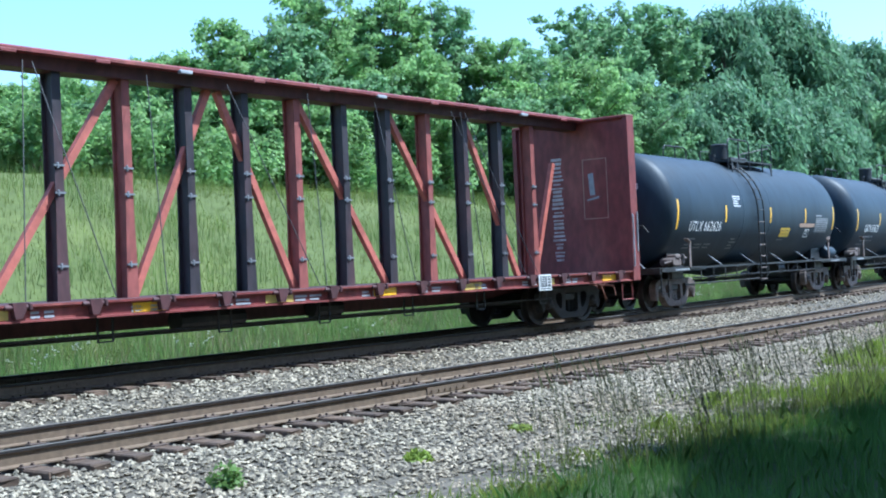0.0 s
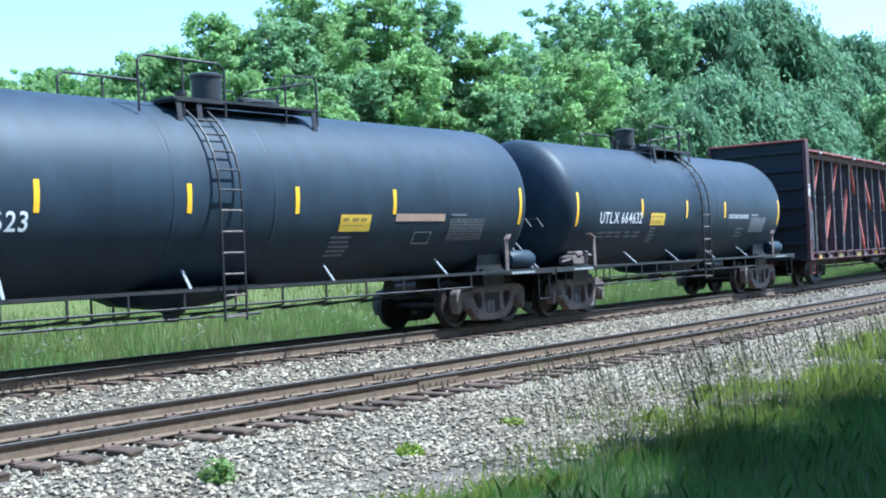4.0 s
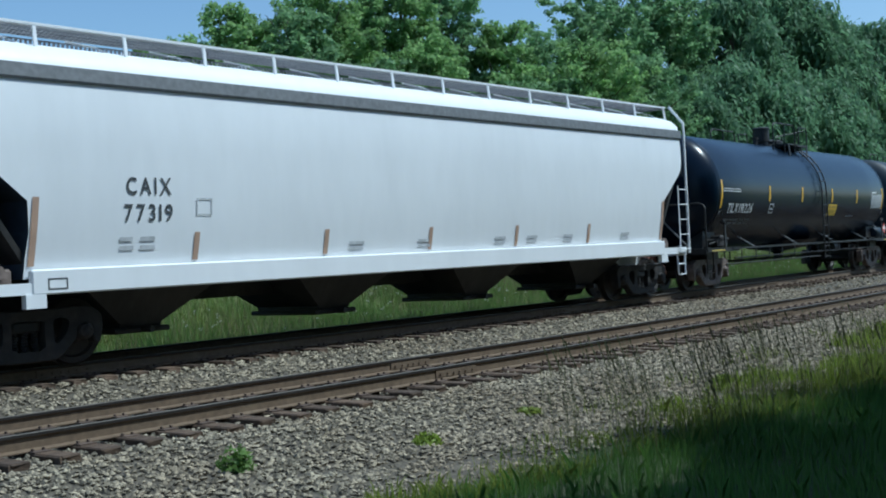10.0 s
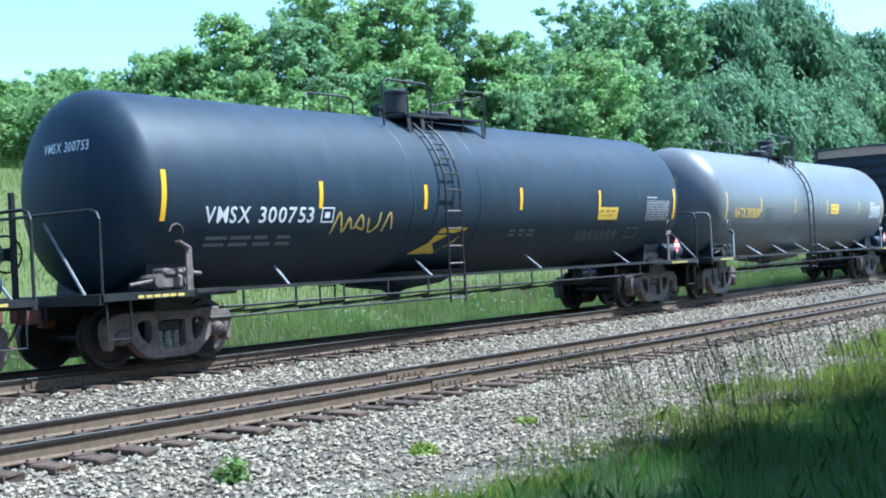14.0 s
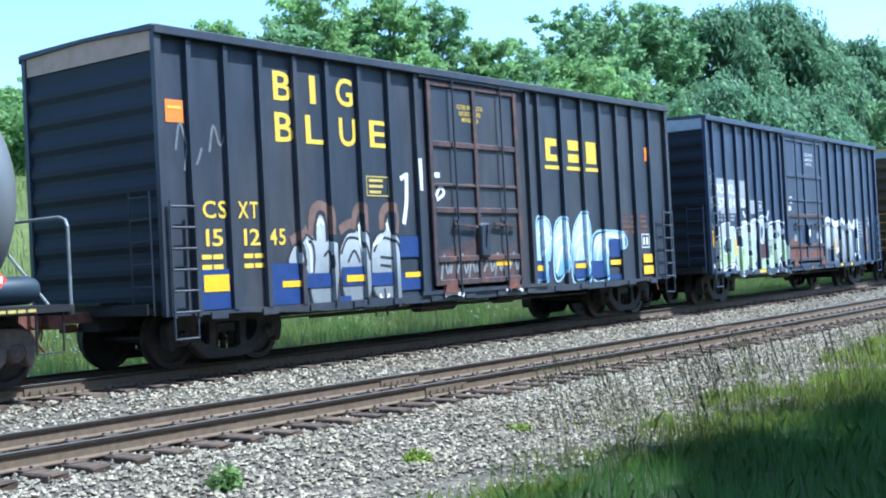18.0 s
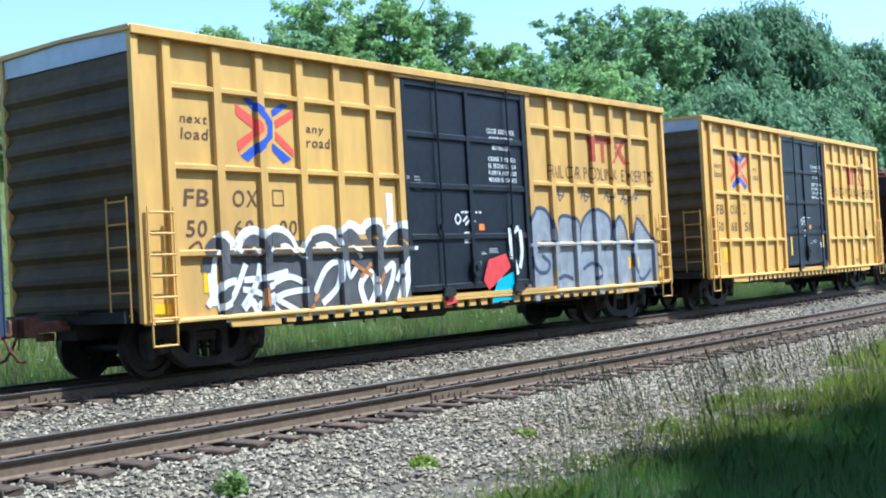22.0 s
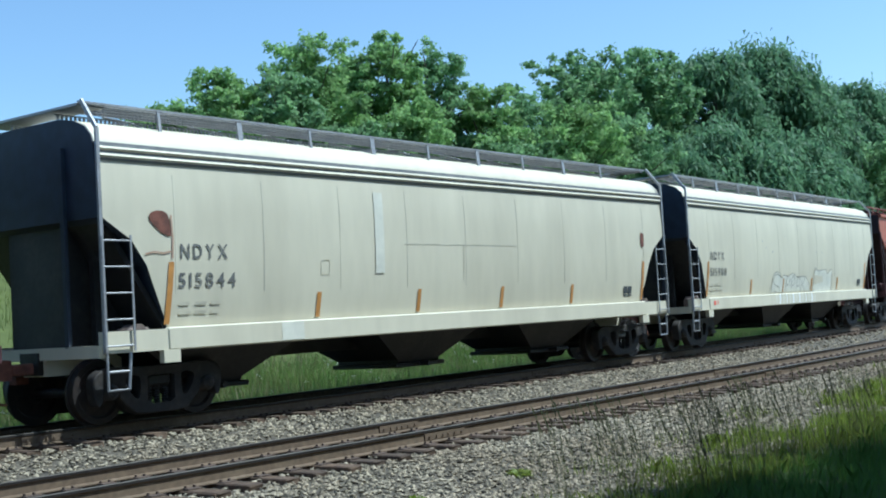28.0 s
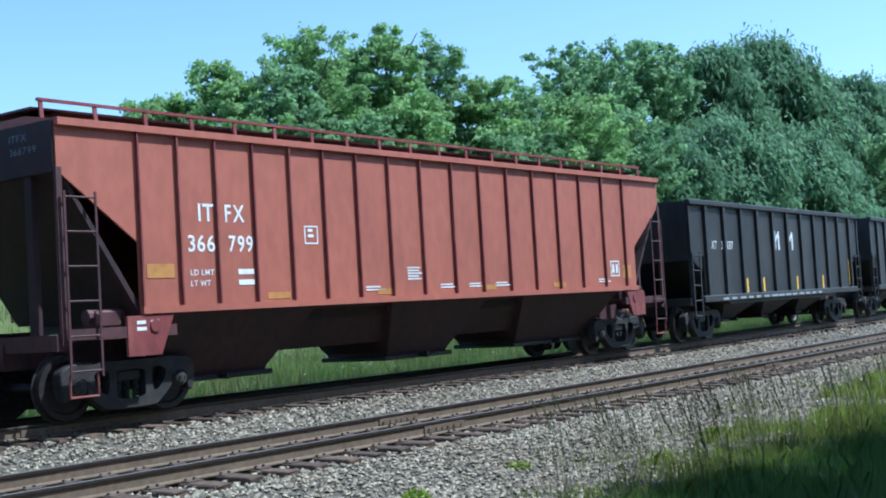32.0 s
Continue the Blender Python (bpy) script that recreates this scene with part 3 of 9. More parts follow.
def build_ground():
    us = [-170, -130, -100, -75] + [i * 1.5 for i in range(-36, 74)] + [115, 120, 130, 150, 180, 220]
    ns = [-60, -40, -20, -10, -5, -2, 0, 2, 4, 5, 6, 7, 7.6, 8.2, 8.7, 9.2, 9.6, 10.0, 10.25, 10.8, 11.6, 12.4, 12.9, 13.15, 13.5, 13.9, 14.2, 15, 16, 17, 17.4, 17.9, 18.3, 18.8,
          19.6, 20.5, 21.5, 22.5, 24, 26, 28, 30, 32, 34, 35.5, 37, 39, 42, 46, 52, 60, 75, 90, 110]
    vs, fs = band("ground", ns, us, SOIL, "", "")
    k, m = len(ns), len(us)
    rim = [i * k for i in range(m)] + [(m - 1) * k + j for j in range(1, k)] + [i * k + k - 1 for i in range(m - 2, -1, -1)] + [j for j in range(k - 2, 0, -1)]
    for ring in (400, 3500):
        first = len(vs)
        for i in rim if ring == 400 else range(first - len(rim), first):
            x, y, z = vs[i]
            d = Vector((x - 30, y - 40)).normalized() * ring
            vs.append((30 + d.x, 40 + d.y, z))
        prev = rim if ring == 400 else list(range(first - len(rim), first))
        for i in range(len(rim)):
            j = (i + 1) % len(rim)
            fs.append((prev[i], first + i, first + j, prev[j]))
    me = bpy.data.meshes.new("ground")
    me.from_pydata(vs, [], fs)
    me.shade_smooth()
    me.materials.append(SOIL)
    me.materials.append(BALLAST)
    me.materials.append(EARTH)
    for p in me.polygons:
        p.material_index = 0
    for i in range(m - 1):
        for j in range(k - 1):
            if 7.55 <= ns[j] < 18.8:
                me.polygons[i * (k - 1) + j].material_index = 1
            elif -2.5 <= ns[j] < 7.55:
                me.polygons[i * (k - 1) + j].material_index = 2
    tagged(new("ground", me), "grassy ground with a grey stone ballast bed, rising as a meadow bank", "ground", kind="structure")


build_ground()


# ---- tracks ----
RAIL_OUTLINE = [(-0.07, -0.18), (0.07, -0.18), (0.07, -0.168), (0.012, -0.150), (0.009, -0.045), (0.034, -0.032), (0.036, -0.004), (0.030, 0.0), (-0.030, 0.0), (-0.036, -0.004),
                (-0.034, -0.032), (-0.009, -0.045), (-0.012, -0.150), (-0.07, -0.168)]


def rail_mesh(n, z):
    s = Shape()
    us = [-170, -100] + [-75 + 2.5 * i for i in range(75)] + [130, 220]
    rings = []
    for u in us:
        rings.append([(*on_path(u, n + a)[:2], z + b) for a, b in RAIL_OUTLINE])
    s.loft(rings)
    me = s.mesh("rail", RAIL_WEB)
    me.materials.append(RAIL_SIDE)
    me.materials.append(RAIL_TOP)
    for p in me.polygons:
        zz = p.center.z - z
        p.material_index = 2 if zz > -0.003 else 1 if zz > -0.035 else 0
    return me


TIES = {}


def build_track(number, centre, z, label):
    track = tagged(new("track_%d" % number), label, "railway track", kind="structure")
    for side in (-0.7525, 0.7525):
        part("rail", rail_mesh(centre + side, z), None, track)
    r = random.Random(number)
    ties = []
    TIES[number] = []
    for k in range(3):
        s = Shape().box(-0.115, 0.115, -1.36, 1.36, -0.355, -0.185, 0.012)
        s.v = [(x + r.uniform(-0.008, 0.008), y + r.uniform(-0.02, 0.02), zz + r.uniform(-0.005, 0.005)) for x, y, zz in s.v]
        ties.append(s.mesh("tie", TIE))
    pl = Shape().box(-0.095, 0.095, -0.18, 0.18, -0.186, -0.172)
    for x in (-0.06, 0.06):
        for y in (-0.085, 0.085):
            pl.box(x - 0.009, x + 0.009, y - 0.016, y + 0.016, -0.172, -0.147)
    plate = pl.mesh("tie_plate", PLATE)
    u = -40.0
    while u < 90:
        x, y, th = on_path(u, centre)
        at = Matrix.Translation((x, y, z)) @ Matrix.Rotation(th + r.uniform(-0.02, 0.02), 4, "Z") @ Matrix.Translation((0, r.uniform(-0.06, 0.06), r.uniform(-0.006, 0.004)))
        TIES[number].append(u)
        part("tie", ties[r.randrange(3)], None, track, at=at)
        if 2 < u < 75:
            for side in (-0.7525, 0.7525):
                x, y, th = on_path(u, centre + side)
                part("tie_plate", plate, None, track, at=Matrix.Translation((x, y, z)) @ Matrix.Rotation(th, 4, "Z"))
        u += 0.51 + r.uniform(-0.02, 0.02)
    for n in (centre - 0.7525, centre + 0.7525):
        for u in ((13.0, 24.5) if number == 1 else (9.6, 22.0, 34.5)):
            u += 0.8 * (n > centre)
            x, y, th = on_path(u, n)
            s = Shape().box(-0.45, 0.45, -0.026, -0.010, -0.145, -0.05).box(-0.45, 0.45, 0.010, 0.026, -0.145, -0.05)
            for b in (-0.36, -0.2, -0.06, 0.06, 0.2, 0.36):
                s.rod((b, -0.045, -0.1), (b, 0.045, -0.1), 0.018, 6)
            part("joint_bar", s, RAIL_WEB, track, at=Matrix.Translation((x, y, z)) @ Matrix.Rotation(th, 4, "Z"))
    return track


build_track(1, NEAR_RAIL + 0.7525 - 0.017, NEAR_Z, "empty railway track with rusty rails on wooden ties")
build_track(2, YC, 0.0, "railway track under the train, with wooden ties")


def scatter_stones():
    """Loose crushed stone over the bed, thick where it lies near."""
    r = np.random.RandomState(5)
    base = np.array([(0, 0, 1), (0.9, 0, 0.1), (0.2, 0.95, 0), (-0.85, 0.4, 0.15), (-0.5, -0.8, 0.05), (0.45, -0.85, 0.1), (0.05, 0.1, -0.6)], float)
    tri = [(0, 1, 2), (0, 2, 3), (0, 3, 4), (0, 4, 5), (0, 5, 1), (6, 2, 1), (6, 3, 2), (6, 4, 3), (6, 5, 4), (6, 1, 5)]
    areas = [(4, 32, 8.3, 10.4, 25000, 0.036), (32, 75, 8.6, 10.3, 6000, 0.046), (4, 32, 10.0, 13.3, 12000, 0.034), (5, 34, 13.0, 14.7, 14000, 0.036), (34, 80, 10.3, 14.7, 8000, 0.046), (6, 60, 14.5, 17.9, 5000, 0.038), (5, 34, 7.3, 8.4, 6000, 0.034)]
    vs, fs = [], []
    beds = [(NEAR_RAIL + 0.7355, np.array(TIES[1])), (YC, np.array(TIES[2]))]
    for u0, u1, n0, n1, count, size in areas:
        for k in range(count):
            u, n = r.uniform(u0, u1), r.uniform(n0, n1)
            if abs(n - NEAR_RAIL) < 0.09 or abs(n - NEAR_RAIL - 1.49) < 0.09 or abs(n - YC + 0.7525) < 0.09 or abs(n - YC - 0.7525) < 0.09:
                continue
            if any(abs(n - c) < 1.36 and np.abs(us - u).min() < 0.125 for c, us in beds) and r.uniform() < 0.8:
                continue
            x, y, th = on_path(u, n)
            s = size * r.uniform(0.55, 1.35)
            a, b = r.uniform(0, 6.28, 2)
            q = base * r.uniform(0.65, 1.25, (7, 3)) * (s, s * r.uniform(0.55, 1.0), s * r.uniform(0.4, 0.85))
            ca, sa, cb, sb = math.cos(a), math.sin(a), math.cos(b) * 0.5, math.sin(b) * 0.5
            cb = math.sqrt(1 - sb * sb)
            q = q @ np.array([(1, 0, 0), (0, cb, -sb), (0, sb, cb)]) @ np.array([(ca, -sa, 0), (sa, ca, 0), (0, 0, 1)])
            off = len(vs)
            vs.extend((q + (x, y, ground_z(u, n) + s * 0.35)).tolist())
            fs.extend([(i + off, j + off, l + off) for i, j, l in tri])
    me = bpy.data.meshes.new("ballast")
    me.from_pydata(vs, [], fs)
    me.materials.append(STONE)
    tagged(new("ballast", me), "loose grey and white crushed stone ballast between the tracks", "ballast", kind="stuff")


scatter_stones()


# ---- parts that all the cars share ----
def rounded(pts, times=2):
    """A closed outline with its corners cut round."""
    for k in range(times):
        out = []
        for (x0, z0), (x1, z1) in zip(pts, pts[1:] + pts[:1]):
            out += [(x0 * 0.8 + x1 * 0.2, z0 * 0.8 + z1 * 0.2), (x0 * 0.2 + x1 * 0.8, z0 * 0.2 + z1 * 0.8)]
        pts = out
    return pts


def plate_with_holes(outer, holes, y0, y1, lip=0.016):
    """A thick casting cut from an outline with openings through it; the front edge is rounded off."""
    def pulled(pts, d):
        out = []
        area = sum(a[0] * b[1] - b[0] * a[1] for a, b in zip(pts, pts[1:] + pts[:1]))
        for i, p in enumerate(pts):
            a, b = pts[i - 1], pts[(i + 1) % len(pts)]
            dx, dz = b[0] - a[0], b[1] - a[1]
            k = math.copysign(d, area) / (math.hypot(dx, dz) or 1)
            out.append((p[0] - dz * k, p[1] + dx * k))
        return out

    bm = bmesh.new()
    fronts, backs = [], []
    for pts, d in [(outer, lip)] + [(h, -lip) for h in holes]:
        rows = [pulled(pts, d), pts, pts]
        rings = [[bm.verts.new((x, y, z)) for x, z in row] for row, y in zip(rows, (y0, y0 + lip, y1))]
        for ra, rb in zip(rings, rings[1:]):
            for i in range(len(ra)):
                j = (i + 1) % len(ra)
                bm.faces.new((ra[i], ra[j], rb[j], rb[i]))
        for ring, edges in ((rings[0], fronts), (rings[-1], backs)):
            edges += [bm.edges.get((ring[i], ring[(i + 1) % len(ring)])) for i in range(len(ring))]
    for edges in (fronts, backs):
        bmesh.ops.triangle_fill(bm, use_beauty=True, use_dissolve=False, edges=edges)
    bmesh.ops.recalc_face_normals(bm, faces=bm.faces[:])
    return bm


def frame_mesh(material):
    """A cast sideframe: deep top chord, two windows, spring opening and a jaw over each axle."""
    half = [(0.0, 0.785), (0.50, 0.79), (0.84, 0.80), (1.04, 0.77), (1.17, 0.68), (1.19, 0.52), (1.13, 0.26), (1.03, 0.30), (1.02, 0.56), (0.76, 0.56), (0.76, 0.38), (0.62, 0.24), (0.46, 0.115), (0.30, 0.10), (0.0, 0.10)]
    outer = [(x, z) for x, z in half] + [(-x, z) for x, z in reversed(half[1:-1])]
    win = [(0.36, 0.67), (0.55, 0.685), (0.66, 0.62), (0.62, 0.47), (0.50, 0.33), (0.40, 0.30), (0.36, 0.42)]
    mid = [(-0.27, 0.225), (0.27, 0.225), (0.265, 0.52), (0.27, 0.665), (-0.27, 0.665), (-0.265, 0.52)]
    bm = plate_with_holes(rounded(outer), [rounded(win), rounded([(-x, z) for x, z in win]), rounded(mid, 1)], -0.10, 0.08)
    me = bpy.data.meshes.new("sideframe")
    bm.to_mesh(me)
    bm.free()
    me.materials.append(material)
    return me


def bearing_shape():
    """A round axle-box with a bolted end cap under its adapter block."""
    s = Shape().wheel(0, 0, 0, [(-0.17, 0.05), (-0.165, 0.075), (-0.15, 0.085), (-0.145, 0.10), (-0.06, 0.125), (0.07, 0.125)], 18)
    for i in range(3):
        a = i * math.tau / 3 + 0.5
        s.rod((0.05 * math.cos(a), -0.185, 0.05 * math.sin(a)), (0.05 * math.cos(a), -0.16, 0.05 * math.sin(a)), 0.016, 6)
    s.box(-0.13, 0.13, -0.09, 0.07, 0.06, 0.115, 0.012)
    return s


def spring_shape():
    s = Shape()
    rings = []
    for i in range(15):
        r = 0.062 if i % 2 else 0.042
        rings.append([(r * math.cos(a * math.tau / 10), r * math.sin(a * math.tau / 10), 0.235 + i * 0.0185) for a in range(10)])
    return s.loft(rings)


def wheelset_shape():
    s = Shape().rod((0, -1.0, 0), (0, 1.0, 0), 0.075, 12)
    prof = [(-0.075, 0.08), (-0.075, 0.15), (-0.035, 0.19), (-0.03, 0.34), (-0.068, 0.37), (-0.068, 0.448), (0.045, 0.459), (0.052, 0.486), (0.072, 0.484), (0.072, 0.375), (0.01, 0.34), (0.01, 0.18), (0.07, 0.14), (0.07, 0.08)]
    s.wheel(0, -0.7475, 0, prof, 24)
    s.wheel(0, 0.7475, 0, [(-a, b) for a, b in prof], 24)
    return s


FRAMES = [frame_mesh(DARK_CAST), spring_shape().mesh("spring", DARK_CAST), bearing_shape().mesh("bearing", DARK_CAST)]
FRAME_ME = frame_mesh(CAST)
BEARING_ME = bearing_shape().mesh("bearing", CAST)
SPRING_ME = spring_shape().mesh("spring", SPRING_STEEL)
SHOE_ME = Shape().prism([(-0.05, 0.30), (0.03, 0.28), (0.05, 0.50), (-0.03, 0.52)], -0.05, 0.05).mesh("brake_shoe", WHEEL)
SET_ME = wheelset_shape().mesh("wheelset", WHEEL, True)
BOLSTER_ME = Shape().box(-0.22, 0.22, -1.05, 1.05, 0.49, 0.655, 0.03).box(-0.2, 0.2, -0.75, 0.75, 0.42, 0.66, 0.03).wheel(0, 0, 0.70, [(0, 0.01)], 4).box(-0.22, 0.22, -0.22, 0.22, 0.66, 0.76).rod((-0.42, -0.6, 0.36), (-0.42, 0.6, 0.36), 0.04).rod((0.42, -0.6, 0.36), (0.42, 0.6, 0.36), 0.04).mesh("truck", BLACK_STEEL)
SETS = []


# trucks under wide bodies use the cast steel with shade in its colour
def truck(car, x, in_shade=True):
    t = part("truck", BOLSTER_ME, None, car, "black cast steel truck, darkened for shade" if in_shade else "weathered brown cast steel truck", at=pose(x, 0, 0))
    side_me, spring_me, bearing_me = FRAMES if in_shade else (FRAME_ME, SPRING_ME, BEARING_ME)
    for y, turn in ((-0.99, 0), (0.99, 180)):
        part("sideframe", side_me, None, t, at=pose(0, y, 0, 0, 0, turn))
        for a in (-0.155, 0.0, 0.155):
            part("spring", spring_me, None, t, at=pose(a, y + 0.02, 0))
        for a in (-0.889, 0.889):
            part("bearing", bearing_me, None, t, at=pose(a, y, 0.457, 0, 0, turn))
    for a, k in ((-0.40, 1), (0.40, -1)):
        part("brake_shoe", SHOE_ME, None, t, at=pose(a, -0.75, 0, 0, 0, 0 if k > 0 else 180))
    for a in (-0.889, 0.889):
        SETS.append((car, x + a, part("wheelset", SET_ME, None, t, at=pose(a, 0, 0.457))))
    return t


def coupler_shape():
    s = Shape().box(-0.75, 0, -0.10, 0.10, 0.76, 0.92, 0.02)
    s.prism([(0, 0.70), (0.16, 0.70), (0.24, 0.74), (0.24, 0.98), (0.16, 1.0), (0, 0.98)], -0.16, 0.10)
    s.box(0.14, 0.30, -0.20, -0.06, 0.72, 0.98, 0.03)
    s.pipe([(0.1, -0.3, 0.72), (0.16, -0.33, 0.55), (0.3, -0.30, 0.40), (0.46, -0.2, 0.38)], 0.022, 6)
    s.box(-0.5, -0.30, -0.42, -0.25, 0.62, 0.74).rod((-0.35, -0.9, 0.72), (-0.35, -0.2, 0.80), 0.015).rod((-0.35, -0.9, 0.72), (-0.35, -0.95, 0.5), 0.015)
    return s


COUPLER_ME = coupler_shape().mesh("coupler", RUST)


def couplers(car, x0, x1):
    part("coupler", COUPLER_ME, None, car, at=pose(x1, 0, 0))
    part("coupler", COUPLER_ME, None, car, at=pose(x0, 0, 0, 0, 0, 180))


def ladder(car, x0, x1, z0, z1, y, n, material, label="", r=0.018, w=0.05):
    s = Shape().bar((x0, y, z0), (x0, y, z1), w, 0.02).bar((x1, y, z0), (x1, y, z1), w, 0.02)
    o = part("ladder", s, material, car, label)
    for i in range(n):
        z = z0 + 0.08 + (z1 - z0 - 0.16) * i / max(1, n - 1)
        part("rung", Shape().rod((x0, y, z), (x1, y, z), r), material, o)
    return o


# ---- tank cars ----
def tank_car(x0, x1, radius, zc, paint, label, trucks, ladder_x, dome_x, bands, ink, end_rail=False, tank_tag=None, placard=False, seam=True, dome_dx=0.0, head=0.58, top_rail=(-1.3, 0.4)):
    xc = (x0 + x1) / 2
    h = (x1 - x0) / 2
    car = thing("tank_car", label, "tank car", "train of freight cars")
    s = Shape()
    n = 48
    prof = []
    for i in range(9):
        a = (i / 8) * math.pi / 2
        prof.append((-h - head * math.cos(a), max(0.02, radius * math.sin(a) ** 0.9)))
    for k in range(1, 8):
        prof.append((-h + 2 * h * k / 8, radius))
    prof += [(-a, b) for a, b in reversed(prof[:9])]
    s.loft([[(x, r * math.cos(i * math.tau / n), zc + r * math.sin(i * math.tau / n)) for i in range(n)] for x, r in prof])
    tank = part("tank", s, paint, car, tank_tag or "", True)
    for x in ((ladder_x - 1.0, ladder_x + 1.05) if seam else (-h + 0.02, h - 0.02)):
        w = Shape()
        w.loft([[(x + dx, (radius + e) * math.cos(i * math.tau / n), zc + (radius + e) * math.sin(i * math.tau / n)) for i in range(n)] for dx, e in ((-0.03, 0.001), (-0.02, 0.006), (0.02, 0.006), (0.03, 0.001))], caps=False)
        part("weld_band", w, paint, tank, smooth=True)
    # stub sills, saddles and end platforms
    for k, tx in ((-1, trucks[0]), (1, trucks[1])):
        e = k * (h + 1.02)
        part("stub_sill", Shape().box(min(tx - k * 1.6, e), max(tx - k * 1.6, e), -0.2, 0.2, 0.74, 1.05, 0.02).box(tx - 0.35, tx + 0.35, -1.15, 1.15, 0.78, 1.12), BLACK_STEEL, car)
        part("end_platform", Shape().box(min(tx - k * 0.9, e), max(tx - k * 0.9, e), -1.5, 1.5, 1.04, 1.075).box(e - 0.05, e + 0.05, -1.5, 1.5, 0.93, 1.075).bar((tx - k * 0.9, -1.52, 1.02), (e, -1.52, 1.02), 0.02, 0.09, (0, 0, 1)), BLACK_STEEL, car)
        part("tank_saddle", Shape().prism([(tx - 0.45, 1.06), (tx + 0.45, 1.06), (tx + 0.32, zc - radius * 0.45), (tx - 0.32, zc - radius * 0.45)], -1.05, 1.05), BLACK_STEEL, car)
        steel = TANK_STEEL if paint is GREY_TANK else CAST if paint is BLACK_TANK else BLACK_STEEL
        bracket = part("bracket_post", Shape().bar((tx - k * 0.02, -1.5, 1.06), (tx - k * 0.02, -1.5, 1.68), 0.11, 0.03).bar((tx - k * 0.02, -1.5, 1.68), (tx + k * 0.14, -1.47, 1.78), 0.03, 0.11, (0, 1, 0)), steel, car)
        if placard:
            part("hose_hook", Shape().pipe([(tx + k * 0.16 + 0.13 * math.cos(i * 0.5), -1.47, 1.90 + 0.13 * math.sin(i * 0.5)) for i in range(7)], 0.014), steel, bracket)
        inked("platform_print", Ink(flat(-1.535)).bars(min(tx + k * 0.1, tx + k * 0.95), 0.995, 0.85, 1, 0.1, 0.04, 5, 6), FADED_YELLOW if placard else GREY_INK, car)
        part("sill_step", Shape().pipe([(e - k * 0.1, -1.45, 1.04), (e - k * 0.1, -1.45, 0.45), (e - k * 0.5, -1.45, 0.45), (e - k * 0.5, -1.45, 1.04)], 0.018), BLACK_STEEL, car)
        pipe_paint = TANK_STEEL if paint is GREY_TANK else BLACK_STEEL
        if end_rail:
            bow = [(e, -1.5, 1.05), (e, -1.5, 2.10), (e, -1.45, 2.19), (e, -1.32, 2.23), (e, 1.32, 2.23), (e, 1.45, 2.19), (e, 1.5, 2.10), (e, 1.5, 1.05)]
            part("end_handrail", Shape().pipe(bow, 0.024).rod((e, 0.5, 1.05), (e, 0.5, 2.6), 0.05, 8), pipe_paint, car)
        else:
            part("end_handrail", Shape().pipe([(e - k * 0.2, -1.12, 1.95), (e - k * 0.2, -1.0, 2.12), (e - k * 0.2, 1.0, 2.12), (e - k * 0.2, 1.12, 1.95)], 0.02), pipe_paint, car)
        part("rail_strut", Shape().rod((e - k * 0.22, 0.05, 2.12), (e - k * 0.05, -1.05, 1.07), 0.022), TANK_STEEL, car)
    # hand brake wheel on its chain box, at one end
    e = -h - 1.0
    stand = part("brake_stand", Shape().box(e - 0.05, e + 0.12, 1.12, 1.32, 1.05, 1.75, 0.02).rod((e + 0.05, 0.72, 1.72), (e + 0.05, 1.2, 1.72), 0.10, 12), BLACK_STEEL, car)
    rim = [(e - 0.02 + 0.27 * math.cos(i * math.tau / 20), 0.70, 1.72 + 0.27 * math.sin(i * math.tau / 20)) for i in range(21)]
    part("brake_wheel", Shape().pipe(rim, 0.018, 5).pipe([rim[0], rim[10]], 0.012, 4).pipe([rim[3], rim[13]], 0.012, 4).pipe([rim[7], rim[17]], 0.012, 4), BLACK_STEEL, stand, "spoked black hand brake wheel")
    couplers(car, -h - 1.05, h + 1.05)
    for tx in trucks:
        truck(car, tx, False)
    # running rail along each side, with raking struts
    rail = Shape().bar((-h + 0.6, -1.53, 1.045), (h - 0.6, -1.53, 1.045), 0.05, 0.05)
    part("side_rail", rail.mirror_y(), BLACK_STEEL, car)
    for k in range(6 if paint is GREY_TANK else 4):
        x = trucks[0] + 2.02 + k * (trucks[1] - trucks[0] - 4.04) / (5 if paint is GREY_TANK else 3)
        part("strut", Shape().bar((x, -1.52, 1.06), (x + 0.24, -math.sqrt(max(0.1, radius ** 2 - (zc - 1.38) ** 2)) - 0.02, 1.36), 0.03, 0.05, (1, 0, 0)), SPRAY_PALE if paint is GREY_TANK else TANK_STEEL if paint is BLACK_TANK else DIM_INK, car)
    # brake rods and hangers below
    for a, b in (((-h + 1.2, -1.35, 0.78), (h - 1.2, -1.35, 0.78)), ((-h + 1.2, -0.3, 0.66), (h - 1.4, -0.3, 0.66)), ((-h + 1.2, -1.1, 0.62), (ladder_x + 1.0, -1.1, 0.62))):
        part("brake_rod", Shape().rod(a, b, 0.02), BLACK_STEEL, car)
    for k in range(12):
        x = -h + 1.7 + k * (2 * h - 3.4) / 11
        part("rod_hanger", Shape().bar((x, -1.35, 1.04), (x, -1.35, 0.74), 0.035, 0.02).bar((x, -1.35, 0.74), (x, -0.28, 0.62), 0.03, 0.02, (1, 0, 0)), BLACK_STEEL, car)
    part("brake_cylinder", Shape().rod((h - 3.2, -0.55, 0.86), (h - 2.6, -0.55, 0.86), 0.16, 14).box(h - 3.3, h - 2.5, -0.7, -0.4, 0.98, 1.06), BLACK_STEEL, car)
